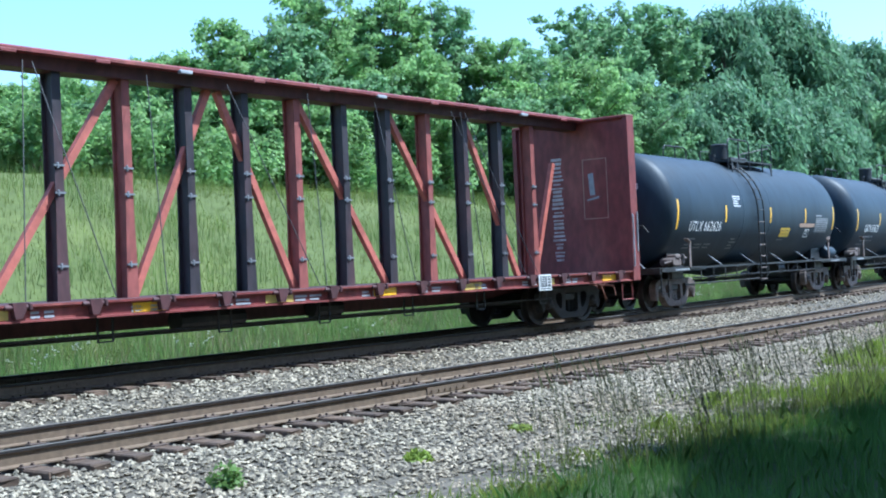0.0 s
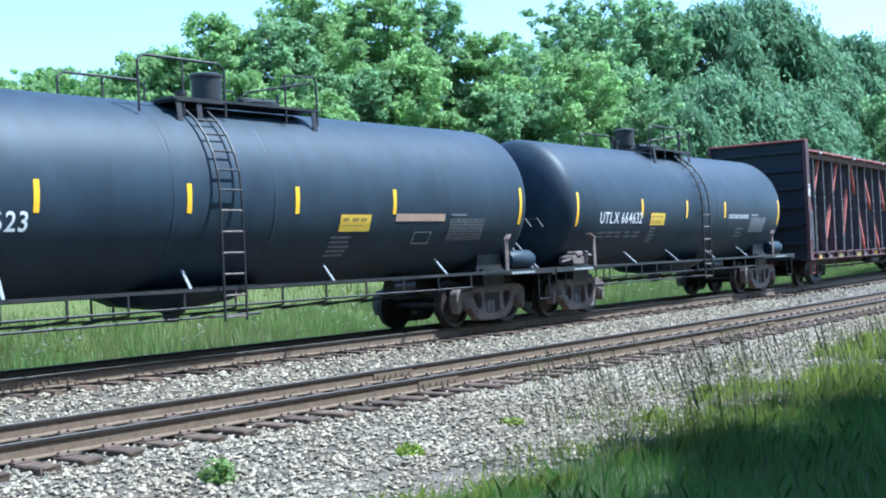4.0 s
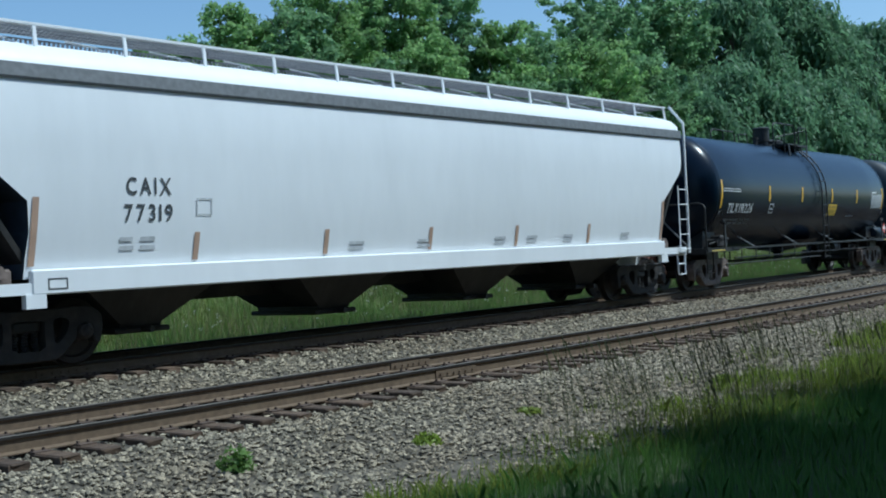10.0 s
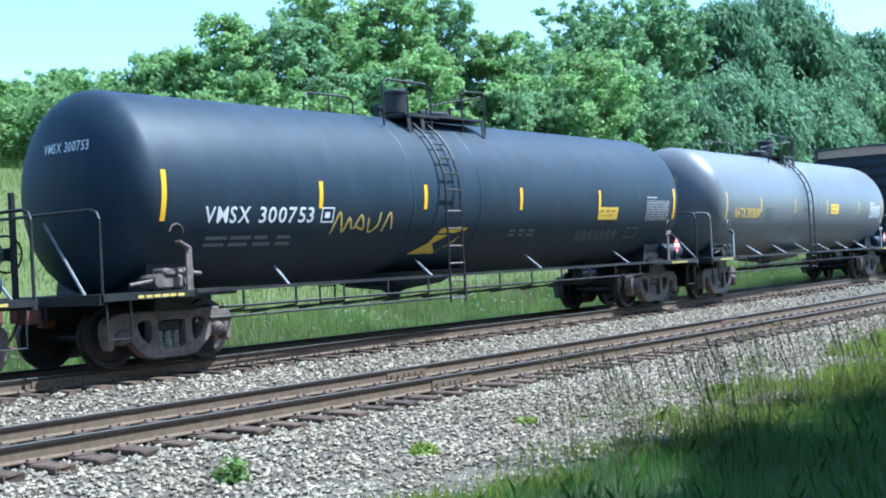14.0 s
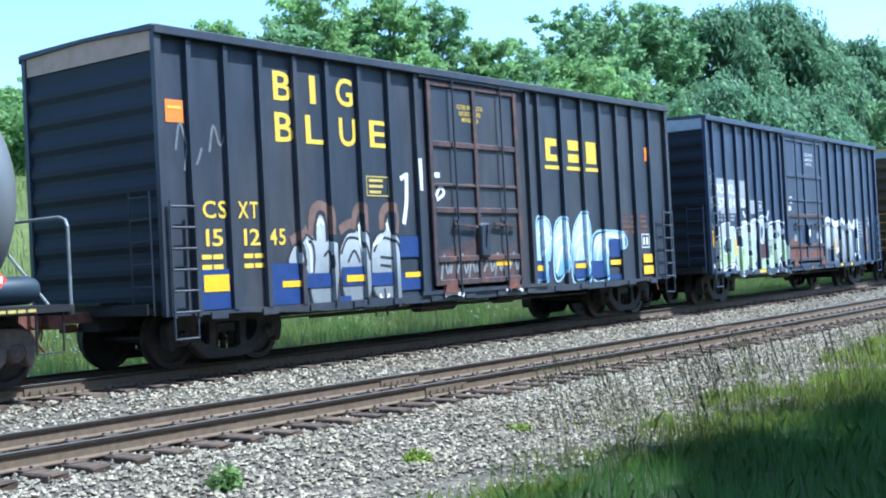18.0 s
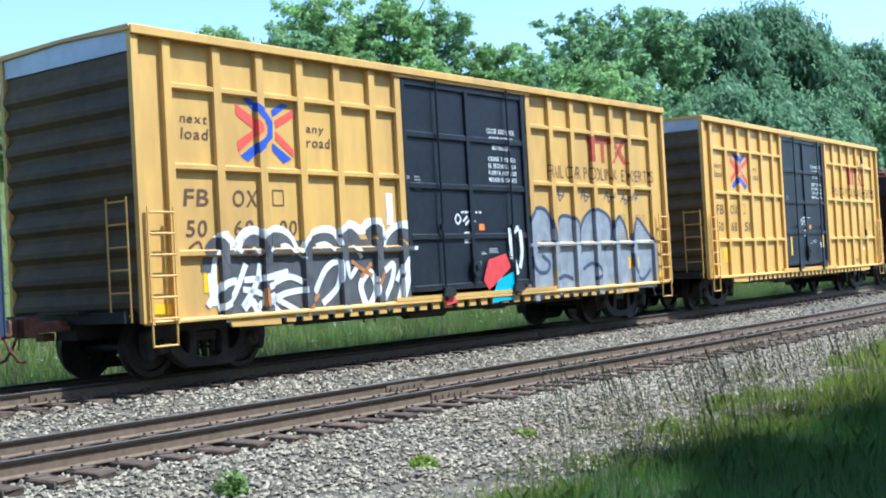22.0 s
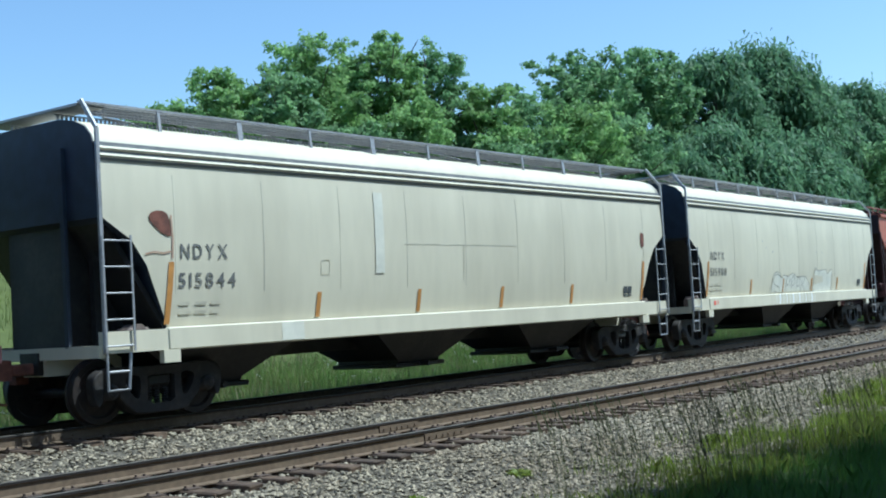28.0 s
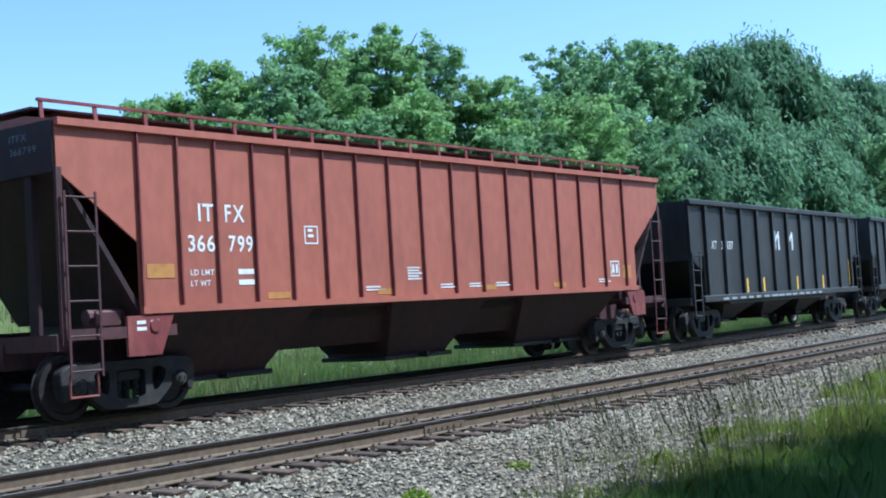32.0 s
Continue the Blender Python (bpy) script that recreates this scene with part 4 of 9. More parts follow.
    part("bottom_outlet", Shape().loft([[(ladder_x + 0.1 + a * math.cos(i * math.tau / 12), a * 0.9 * math.sin(i * math.tau / 12), z) for i in range(12)] for a, z in ((1.5, zc - radius + 0.1), (1.0, zc - radius - 0.14), (0.25, zc - radius - 0.24), (0.14, zc - radius - 0.30), (0.12, zc - radius - 0.44))]), paint, car)
    part("air_reservoir", Shape().loft([[(x, -1.12 + r * math.cos(i * math.tau / 16), 1.28 + r * math.sin(i * math.tau / 16)) for i in range(16)] for x, r in ((h - 0.15, 0.04), (h - 0.12, 0.15), (h - 0.03, 0.19), (h + 0.62, 0.19), (h + 0.72, 0.15), (h + 0.75, 0.04))]), BLACK_TANK, car, "black air reservoir drum", True)
    part("brake_valve", Shape().box(-h + 0.05, -h + 0.55, -1.35, -1.0, 1.1, 1.3, 0.03).rod((-h + 0.1, -1.36, 1.22), (-h + 0.1, -1.0, 1.22), 0.10, 10).rod((-h + 0.62, -1.36, 1.2), (-h + 0.62, -1.05, 1.2), 0.08, 10).box(-h + 0.15, -h + 0.45, -1.38, -1.1, 1.28, 1.40, 0.03).rod((-h + 0.3, -1.3, 1.36), (-h + 0.9, -1.3, 1.30), 0.035, 8).rod((-h - 0.4, -1.3, 1.18), (-h + 0.1, -1.3, 1.24), 0.025, 6).box(-h + 0.55, -h + 0.75, -1.36, -1.15, 1.24, 1.40, 0.03), CAST if paint is BLACK_TANK else DARK_CAST, car)
    # ladders up both sides, over the shoulder
    for side in (-1, 1):
        arc = []
        for z in (0.55, 1.1, 1.8, zc):
            arc.append((side * (radius + 0.10), z))
        for i in range(1, 7):
            a = i / 6 * radians(66)
            arc.append((side * (radius + 0.10) * math.cos(a), zc + (radius + 0.08) * math.sin(a)))
        lad = part("ladder", Shape().pipe([(ladder_x - 0.22, y, z) for y, z in arc], 0.022), BLACK_STEEL, car)
        part("ladder_rail", Shape().pipe([(ladder_x + 0.22, y, z) for y, z in arc], 0.022), BLACK_STEEL, lad)
        zs = [0.62 + 0.32 * i for i in range(6)]
        pts = [(side * (radius + 0.10), z) for z in zs if z < zc]
        for i in range(6):
            a = (0.1 + i) / 6 * radians(66)
            pts.append((side * (radius + 0.10) * math.cos(a), zc + (radius + 0.08) * math.sin(a)))
        for y, z in pts:
            part("rung", Shape().rod((ladder_x - 0.24, y, z), (ladder_x + 0.24, y, z), 0.016), CAST if z < zc and paint is BLACK_TANK else BLACK_STEEL, lad)
    # platform, handrails and fittings on top
    top = zc + radius
    d = dome_x
    tall = 0.50
    m = d + 1.15 + dome_dx
    p0, p1 = min(ladder_x - 0.5, d - 0.45), max(ladder_x + 0.55, m + 0.45)
    pf = part("top_platform", Shape().box(p0, p1, -1.0, -0.46, top - 0.06, top - 0.02).box(p0, p1, 0.46, 1.0, top - 0.06, top - 0.02).box(ladder_x - 0.45, ladder_x + 0.5, -1.02, -0.46, top - 0.09, top - 0.065), BLACK_STEEL, car)
    for x in (p0 + 0.1, ladder_x, p1 - 0.1):
        for y in (-1, 1):
            part("bracket", Shape().bar((x, y * 0.98, top - 0.03), (x, y * 1.02, zc + math.sqrt(radius ** 2 - 1.06)), 0.10, 0.02), BLACK_STEEL, pf)
    a0, a1 = top_rail
    for y in (-0.98, 0.98):
        part("handrail", Shape().pipe([(a0, y, top - 0.3), (a0, y, top + 0.46), (a0 + 0.12, y, top + 0.55), (a1 - 0.14, y, top + 0.55), (a1, y, top + 0.46), (a1, y, top - 0.3)], 0.022), BLACK_STEEL, pf)
        part("handrail_post", Shape().rod(((a0 + a1) / 2, y, top - 0.3), ((a0 + a1) / 2, y, top + 0.55), 0.02), BLACK_STEEL, pf)
        b0 = max(a1 + 0.1, p1 - 0.75)
        part("handrail", Shape().pipe([(b0, y, top - 0.3), (b0, y, top + 0.50), (p1 - 0.05, y, top + 0.53), (p1, y, top + 0.45), (p1, y, top - 0.3)], 0.02), BLACK_STEEL, pf)
    part("handrail", Shape().pipe([(m - 0.75, -0.45, top), (m - 0.75, -0.45, top + 0.20), (m - 0.65, -0.45, top + 0.26), (p1, -0.9, top + 0.45)], 0.018), BLACK_STEEL, pf)
    turned = lambda x, prof, k=16: Shape().loft([[(x + r * math.cos(i * math.tau / k), r * math.sin(i * math.tau / k), z) for i in range(k)] for r, z in prof])
    part("valve_housing", turned(d, ((0.36, top - 0.06), (0.36, top + 0.03), (0.20, top + 0.04), (0.20, top + 0.12), (0.25, top + 0.13), (0.25, top + tall), (0.27, top + tall + 0.01), (0.27, top + tall + 0.05), (0.22, top + tall + 0.08))), BLACK_STEEL, car, "black valve housing", True)
    part("manway", turned(m, ((0.30, top - 0.05), (0.30, top + 0.06), (0.37, top + 0.07), (0.37, top + 0.16), (0.30, top + 0.20), (0.1, top + 0.22))).box(m - 0.42, m + 0.42, -0.05, 0.05, top + 0.17, top + 0.24, 0.01).rod((m + 0.2, -0.3, top + 0.1), (m + 0.2, -0.3, top + 0.30), 0.03), BLACK_STEEL, car)
    part("vent_pipe", Shape().rod((d - 0.55, 0, top - 0.1), (d - 0.55, 0, top + 0.18), 0.07, 12).rod((d - 0.55, 0, top + 0.18), (d - 0.55, 0, top + 0.25), 0.10, 12), BLACK_STEEL, car)
    place = wrap(radius + 0.006, zc)
    for x, tall in bands:
        i = Ink(place)
        i.rect(x - 0.045, x + 0.045, (zc - 0.42 if tall else zc - 0.22) - 0.1, (zc + 0.32 if tall else zc + 0.22) - 0.1)
        inked("reflector", i, FADED_YELLOW if paint is GREY_TANK else REFLECT, tank, "yellow reflective strip")
    if placard:
        x = h - 0.1
        i = Ink(flat(-1.52))
        i.poly([(x, 1.22), (x + 0.2, 1.42), (x, 1.62), (x - 0.2, 1.42)])
        p = part("placard", Shape().box(x - 0.02, x + 0.02, -1.5, -1.44, 1.06, 1.3), BLACK_STEEL, car)
        inked("placard_plate", i, RED_INK, p, "red diamond placard with a white band")
        j = Ink(flat(-1.526))
        j.poly([(x, 1.58), (x + 0.05, 1.50), (x - 0.05, 1.50)]).rect(x - 0.13, x + 0.13, 1.38, 1.47).rect(x - 0.03, x + 0.03, 1.28, 1.33)
        inked("placard_print", j, WHITE_INK, p)
    ink(tank, place, h)
    return car, xc


def data_panel(tank, place, x0, x1, z0, z1, seed, material=None):
    r = random.Random(seed)
    i = Ink(place)
    rows = int((z1 - z0) / 0.058)
    i.rect(x0, x1, z0, z1).rect(x0, x0 + (x1 - x0) * 0.45, z1 + 0.05, z1 + 0.09)
    inked("data_panel", i, material or WHITE_INK, tank, "panel of small printed rows")
    j = Ink(wrap_out(place))
    for k in range(rows):
        z = z0 + (k + 0.5) * (z1 - z0) / rows
        x = x0 + 0.02
        while x < x1 - 0.1:
            w = r.uniform(0.08, 0.3)
            j.rect(x, min(x1 - 0.02, x + w), z - 0.016, z + 0.014)
            x += w + r.uniform(0.02, 0.06)
    inked("panel_print", j, DARK_INK, tank)


def yellow_sign(tank, place, x0, x1, z0, z1):
    i = Ink(place)
    i.rect(x0, x1, z0, z1)
    inked("warning_sign", i, YELLOW_INK, tank, "yellow warning sign")
    j = Ink(wrap_out(place))
    j.bars(x0 + 0.06, z1 - 0.11, x1 - x0 - 0.1, 1, 0.1, 0.05, 3, 3).bars(x0 + 0.06, z1 - 0.2, x1 - x0 - 0.1, max(1, int((z1 - z0 - 0.2) / 0.05)), 0.045, 0.014, 5)
    inked("sign_print", j, OLIVE_INK, tank)


def wrap_out(place):
    def q(x, z):
        a, b, c = place(x, z)
        return (a, b - 0.004, c)
    return q


def head_mark(tank, body, radius, zc, h, head, y, z, hgt, width, material=None):
    """Letters on the tank's rounded end."""
    def place(a, c):
        rr = min(0.99, math.hypot(a, c - zc) / radius)
        return (-h - head * math.cos(math.asin(rr ** (1 / 0.9))) - 0.012, -a, c)
    inked("lettering", Ink(place).text(body, y, z, hgt, width), material or GREY_INK, tank)


def mark(tank, place, body, x, z, hgt, width, material=None, gap=0.16, slant=0.0):
    inked("lettering", Ink(place).text(body, x, z, hgt, width, gap, slant), material or WHITE_INK, tank)


def small_print(tank, place, x, z, w, rows, material, seed=1, cols=1, pitch=0.1, hgt=0.045):
    inked("small_print", Ink(place).bars(x, z, w, rows, pitch, hgt, seed, cols), material, tank)


def ink_a(t, p, h):
    head_mark(t, "662626", 1.52, 2.53, 6.15, 0.58, 0.15, 3.05, 0.15, 0.6, WHITE_INK)
    mark(t, p, "UTLX", -5.28, 1.96, 0.27, 0.80, slant=0.2)
    mark(t, p, "662626", -4.34, 1.96, 0.27, 1.10)
    small_print(t, p, -5.2, 1.72, 0.9, 1, DIM_INK), small_print(t, p, -5.2, 1.55, 1.9, 2, DIM_INK, 3, 3)
    small_print(t, p, -2.43, 2.90, 0.6, 5, WHITE_INK, 2, 1, 0.065, 0.024)
    yellow_sign(t, p, 1.34, 2.12, 1.77, 2.06)
    inked("tan_patch", Ink(p).rect(2.89, 4.25, 2.08, 2.2), TAN_PATCH, t)
    inked("plate_frame", Ink(p).border(3.45, 3.86, 1.75, 2.02).bars(3.52, 1.93, 0.28, 2, 0.08, 0.04, 4), WHITE_INK, t)
    data_panel(t, p, 4.34, 5.5, 1.92, 2.38, 7, GREY_INK)
    small_print(t, p, 1.3, 1.66, 0.8, 1, DIM_INK), small_print(t, p, -2.3, 1.7, 0.5, 4, DIM_INK, 8)


def ink_b(t, p, h):
    head_mark(t, "69623", 1.52, 2.50, 7.3, 0.58, 0.2, 3.05, 0.15, 0.5, WHITE_INK)
    mark(t, p, "GATX", -6.09, 1.93, 0.28, 0.88)
    mark(t, p, "69623", -5.1, 1.93, 0.28, 0.92)
    small_print(t, p, -6.2, 1.73, 1.7, 1, GREY_INK, 2, 4), small_print(t, p, -6.2, 1.57, 1.7, 1, DIM_INK, 5, 4), small_print(t, p, -6.4, 1.42, 0.9, 1, DIM_INK, 6, 3)
    yellow_sign(t, p, 1.84, 2.62, 1.87, 2.17)
    inked("tan_patch", Ink(p).rect(3.29, 4.72, 2.05, 2.19), TAN_PATCH, t)
    small_print(t, p, 1.7, 1.74, 0.8, 5, DIM_INK, 4, 1, 0.09)
    inked("plate_frame", Ink(p).border(3.9, 4.4, 1.6, 1.85, 0.02), GREY_INK, t)
    data_panel(t, p, 4.9, 6.0, 1.66, 2.1, 9, DIM_INK)


def ink_c(t, p, h):
    mark(t, p, "UTLX", -5.04, 2.0, 0.27, 0.92)
    mark(t, p, "664632", -4.0, 2.0, 0.27, 1.07)
    mark(t, p, "CALCIUM", 2.34, 2.13, 0.12, 0.68)
    mark(t, p, "CHLORIDE", 3.08, 2.13, 0.12, 0.72)
    yellow_sign(t, p, -2.46, -1.68, 1.95, 2.25)
    small_print(t, p, -5.0, 1.75, 2.2, 2, DIM_INK, 2, 5)
    small_print(t, p, -2.4, 1.85, 0.5, 5, DIM_INK, 4, 1, 0.09)
    inked("plate_frame", Ink(p).border(3.1, 3.56, 1.6, 1.85, 0.025).rect(3.2, 3.42, 1.7, 1.74), GREY_INK, t)
    data_panel(t, p, 4.0, 5.1, 1.72, 2.16, 11, GREY_INK)


def ink_d(t, p, h):
    head_mark(t, "TILX 191226", 1.54, 2.62, 7.5, 0.72, -0.6, 3.15, 0.14, 0.95, GREY_INK)
    mark(t, p, "TILX", -6.92, 1.97, 0.27, 0.72, slant=0.12)
    mark(t, p, "191226", -6.1, 1.97, 0.27, 0.95, slant=0.12)
    small_print(t, p, -6.9, 1.74, 1.9, 2, DIM_INK, 2, 5, 0.11, 0.05), small_print(t, p, -7.3, 2.6, 1.2, 1, WHITE_INK, 3, 9, 0.05, 0.026), small_print(t, p, -7.3, 2.54, 1.2, 1, WHITE_INK, 4, 8, 0.05, 0.026)
    inked("plate_frame", Ink(p).border(-3.84, -3.52, 1.95, 2.23, 0.025).rect(-3.75, -3.62, 2.05, 2.1), WHITE_INK, t)
    yellow_sign(t, p, 1.4, 2.25, 1.86, 2.24)
    data_panel(t, p, 6.0, 7.2, 2.12, 2.6, 5)
    small_print(t, p, 3.5, 1.82, 0.8, 1, GREY_INK, 4, 6)


def ink_e(t, p, h):
    head_mark(t, "VMSX 300753", 1.53, 2.58, 8.0, 0.58, -0.35, 3.15, 0.15, 1.0, WHITE_INK)
    mark(t, p, "VMSX", -7.11, 2.03, 0.26, 0.92)
    mark(t, p, "300753", -6.0, 2.03, 0.26, 1.22)
    small_print(t, p, -7.0, 1.75, 2.0, 2, DIM_INK, 2, 4, 0.12, 0.06)
    inked("plate_frame", Ink(p).border(-4.6, -4.3, 2.02, 2.28, 0.025).rect(-4.52, -4.4, 2.1, 2.2), WHITE_INK, t)
    g = Ink(p)
    g.strip([(-4.3, 1.82), (-4.15, 2.2), (-4.02, 1.85), (-3.9, 2.1), (-3.8, 1.9)], 0.045).strip([(-3.75, 1.9), (-3.6, 2.15), (-3.5, 1.9), (-3.7, 1.95)], 0.04).strip([(-3.4, 2.1), (-3.35, 1.85), (-3.15, 1.95), (-3.1, 2.2)], 0.04).strip([(-3.0, 1.85), (-2.85, 2.2), (-2.75, 1.9)], 0.04)
    inked("graffiti", g, FADED_YELLOW, t, "scrawled pale graffiti tag")
    inked("yellow_patch", Ink(p).poly([(-1.95, 1.33), (-1.2, 1.33), (-0.75, 1.6), (-0.45, 1.9), (-1.25, 1.9), (-1.5, 1.6)]), YELLOW_INK, t)
    yellow_sign(t, p, 4.3, 5.15, 2.05, 2.33)
    data_panel(t, p, 6.5, 7.6, 2.02, 2.5, 6, GREY_INK)
    small_print(t, p, 1.0, 1.8, 1.0, 2, DIM_INK, 4, 3)
    g = Ink(p)
    for k in range(7):
        x = 3.6 + k * 0.26
        g.strip([(x, 1.5), (x + 0.08, 1.8), (x + 0.14, 1.55), (x + 0.24, 1.75)], 0.035)
    g.border(5.75, 6.3, 1.58, 1.85, 0.03)
    inked("graffiti", g, DIM_INK, t, "faint grey graffiti tag")


def ink_f(t, p, h):
    head_mark(t, "NATX 303118", 1.52, 2.56, 7.55, 0.75, -0.5, 3.1, 0.13, 1.0, FADED_YELLOW)
    mark(t, p, "NATX", -6.80, 2.10, 0.27, 0.78, YELLOW_INK, 0.25)
    mark(t, p, "303118", -5.9, 2.10, 0.27, 0.92, YELLOW_INK, 0.2)
    small_print(t, p, -6.8, 1.85, 1.9, 1, DIM_INK, 2, 4), small_print(t, p, -6.8, 1.6, 2.0, 2, DIM_INK, 3, 5)
    inked("plate_frame", Ink(p).border(-4.42, -4.08, 2.08, 2.36, 0.025).rect(-4.3, -4.2, 2.16, 2.2), DARK_INK, t)
    yellow_sign(t, p, 1.43, 2.24, 2.23, 2.55)
    data_panel(t, p, 5.85, 7.05, 2.1, 2.55, 8, WHITE_INK)
    inked("plate_frame", Ink(p).border(4.75, 5.2, 1.68, 1.95, 0.02), GREY_INK, t)


FREIGHT = []
FREIGHT.append(tank_car(27.0, 39.3, 1.52, 2.53, BLACK_TANK, "black tank car with white lettering and yellow reflective strips", (-5.45, 5.45), -0.70, 0.45, [(-6.05, 1), (-2.98, 0), (0.35, 0), (3.35, 0), (6.05, 1)], ink_a, top_rail=(-1.34, 0.25)))
FREIGHT.append(tank_car(41.85, 56.45, 1.52, 2.50, BLACK_TANK, "dull black tank car with a tan repair patch on its side", (-6.65, 6.65), -0.76, 0.3, [(-7.2, 1), (-4.07, 0), (-1.48, 0), (0.78, 0), (3.23, 0), (7.2, 1)], ink_b, top_rail=(-1.9, -0.2)))
FREIGHT.append(tank_car(58.55, 70.95, 1.50, 2.46, BLACK_TANK, "black tank car lettered for calcium chloride", (-5.5, 5.5), 0.53, -0.75, [(-6.1, 1), (-2.95, 0), (-0.40, 0), (2.07, 0), (6.12, 1)], ink_c, top_rail=(-1.3, 0.37)))
FREIGHT.append(tank_car(119.2, 134.2, 1.54, 2.62, BLACK_TANK_NEW, "glossy black tank car with a hazard placard", (-7.3, 7.2), 0.54, -0.26, [(-7.42, 1), (-3.93, 0), (-1.18, 0), (1.66, 0), (4.3, 0), (7.3, 1)], ink_d, True, None, True, False, -0.35, 0.72, top_rail=(-1.91, 0.0)))
FREIGHT.append(tank_car(137.2, 153.2, 1.53, 2.58, BLACK_TANK, "dusty black tank car with a graffiti tag", (-7.5, 7.5), -1.2, -0.75, [(-7.9, 1), (-4.64, 0), (-1.88, 0), (1.22, 0), (4.32, 0), (7.88, 1)], ink_e, True, None, True, top_rail=(-2.3, -0.9)))
FREIGHT.append(tank_car(156.1, 171.2, 1.52, 2.56, GREY_TANK, "grey tank car with yellow lettering", (-7.1, 7.1), -0.88, -0.1, [(-7.4, 1), (-4.87, 0), (-1.98, 0), (1.08, 0), (4.53, 0), (7.35, 1)], ink_f, True, None, True, True, -2.1, 0.75, top_rail=(-2.6, -0.5)))


# ---- lumber cars ----
def lumber_car(centre, h, label, seed, plate_x, dark=False):
    car = thing("lumber_flatcar", label, "flatcar", "train of freight cars")
    r = random.Random(seed)
    part("deck", Shape().box(-h, h, -1.46, 1.46, 0.98, 1.06), MAROON_DARK, car)
    part("centre_sill", Shape().prism([(-h, 0.70), (-h + 3.2, 0.70), (-h + 4.4, 0.58), (h - 4.4, 0.58), (h - 3.2, 0.70), (h, 0.70), (h, 0.98), (-h, 0.98)], -0.25, 0.25), MAROON_DARK, car)
    for y in (-1, 1):
        part("side_sill", Shape().along([(y * 1.46, 0.83), (y * 1.56, 0.83), (y * 1.56, 0.855), (y * 1.50, 0.86), (y * 1.50, 1.02), (y * 1.57, 1.03), (y * 1.57, 1.06), (y * 1.46, 1.06)], -h, h), MAROON_DARK if dark else MAROON, car)
    n = 16
    for i in range(n):
        x = -9.16 + i * 1.235
        s = Shape()
        for ya, yb in ((-0.14, -0.12), (0.12, 0.14)):
            s.prism([(x - 0.11, 1.06), (x + 0.11, 1.06), (x + 0.075, 2.4), (x + 0.075, 4.5), (x - 0.075, 4.5), (x - 0.075, 2.4)], ya, yb)
        s.prism([(x - 0.02, 1.06), (x + 0.02, 1.06), (x + 0.02, 4.5), (x - 0.02, 4.5)], -0.12, 0.12)
        p = part("post", s, POST_DARK if i % 3 or dark else POST_RED, car)
        for z in (1.55, 2.62, 3.02):
            part("cable_clip", Shape().box(x - 0.095, x + 0.085, -0.165, -0.14, z, z + 0.03).box(x - 0.055, x - 0.02, -0.175, -0.14, z - 0.035, z + 0.06, 0.008), TANK_STEEL, p)
    px = lambda k: -9.16 + k * 1.235
    runs = [(px(0), px(2), 0), (px(2), px(4), 0), (px(4), px(6), 0), (px(6), px(7.5), 0), (px(7.5), px(9), 1), (px(9), px(11), 1), (px(11), px(13), 1), (px(13), px(14.6), 1)]
    for a, b, down in runs:
        z0, z1 = (1.06, 4.4)
        za, zb = (z1, z0) if down else (z0, z1)
        part("brace", Shape().bar((a + 0.1, 0, za), (b - 0.1, 0, zb), 0.12, 0.10), BRACE_RED, car)
    for a, b in ((-h + 0.1, px(0)), (h - 0.1, px(15))):
        part("brace", Shape().bar((a, 0, 2.35) if dark else (b + math.copysign(1.0, a), 0, 3.6), (b + math.copysign(0.1, a), 0, 1.08), 0.12, 0.10), BRACE_RED, car)
    part("top_chord", Shape().along([(-0.43, 4.585), (0.43, 4.585), (0.43, 4.63), (0.30, 4.68), (-0.30, 4.68), (-0.43, 4.63)], -h + 0.1, h - 0.1), MAROON, car)
    part("chord_web", Shape().along([(-0.2, 4.40), (0.2, 4.40), (0.24, 4.583), (-0.24, 4.583)], -h + 0.1, h - 0.1), MAROON_DARK, car)
    for i in range(14):
        x = -h + 1.0 + i * (2 * h - 2) / 13
        part("chord_lug", Shape().box(x - 0.13, x + 0.13, -0.46, -0.39, 4.54, 4.60, 0.01), MAROON if i % 3 else GREY_INK, car)
    for k in (-1, 1):
        x = k * h
        # bulkhead turned from the sun takes the near-black navy of shade
        b = part("bulkhead", Shape().box(x - 0.05, x + 0.05, -1.5, 1.5, 0.86, 4.56), END_NAVY if dark and k < 0 else MAROON_DARK if dark else MAROON, car, "maroon steel bulkhead")
        for y in (-1, 1):
            part("bulkhead_post", Shape().prism([(x - 0.05 - 0.10, 0.84), (x + 0.15, 0.84), (x + 0.15, 4.6), (x - 0.15, 4.6)], y * 1.48, y * 1.59), MAROON_DARK if dark else MAROON, b)
        for i in range(6):
            z = 1.3 + i * 0.58
            part("bulkhead_rib", Shape().box(min(x + k * 0.05, x + k * 0.15), max(x + k * 0.05, x + k * 0.09), -1.45, 1.45, z, z + 0.12, 0.02), END_NAVY if dark and k < 0 else MAROON_DARK, b)
        part("bulkhead_cap", Shape().box(x - 0.17, x + 0.17, -1.59, 1.59, 4.56, 4.63, 0.02), MAROON, b)
        # inner face: painted notices
        face = lambda y, z, x=x, k=k: (x - k * 0.056, y, z)
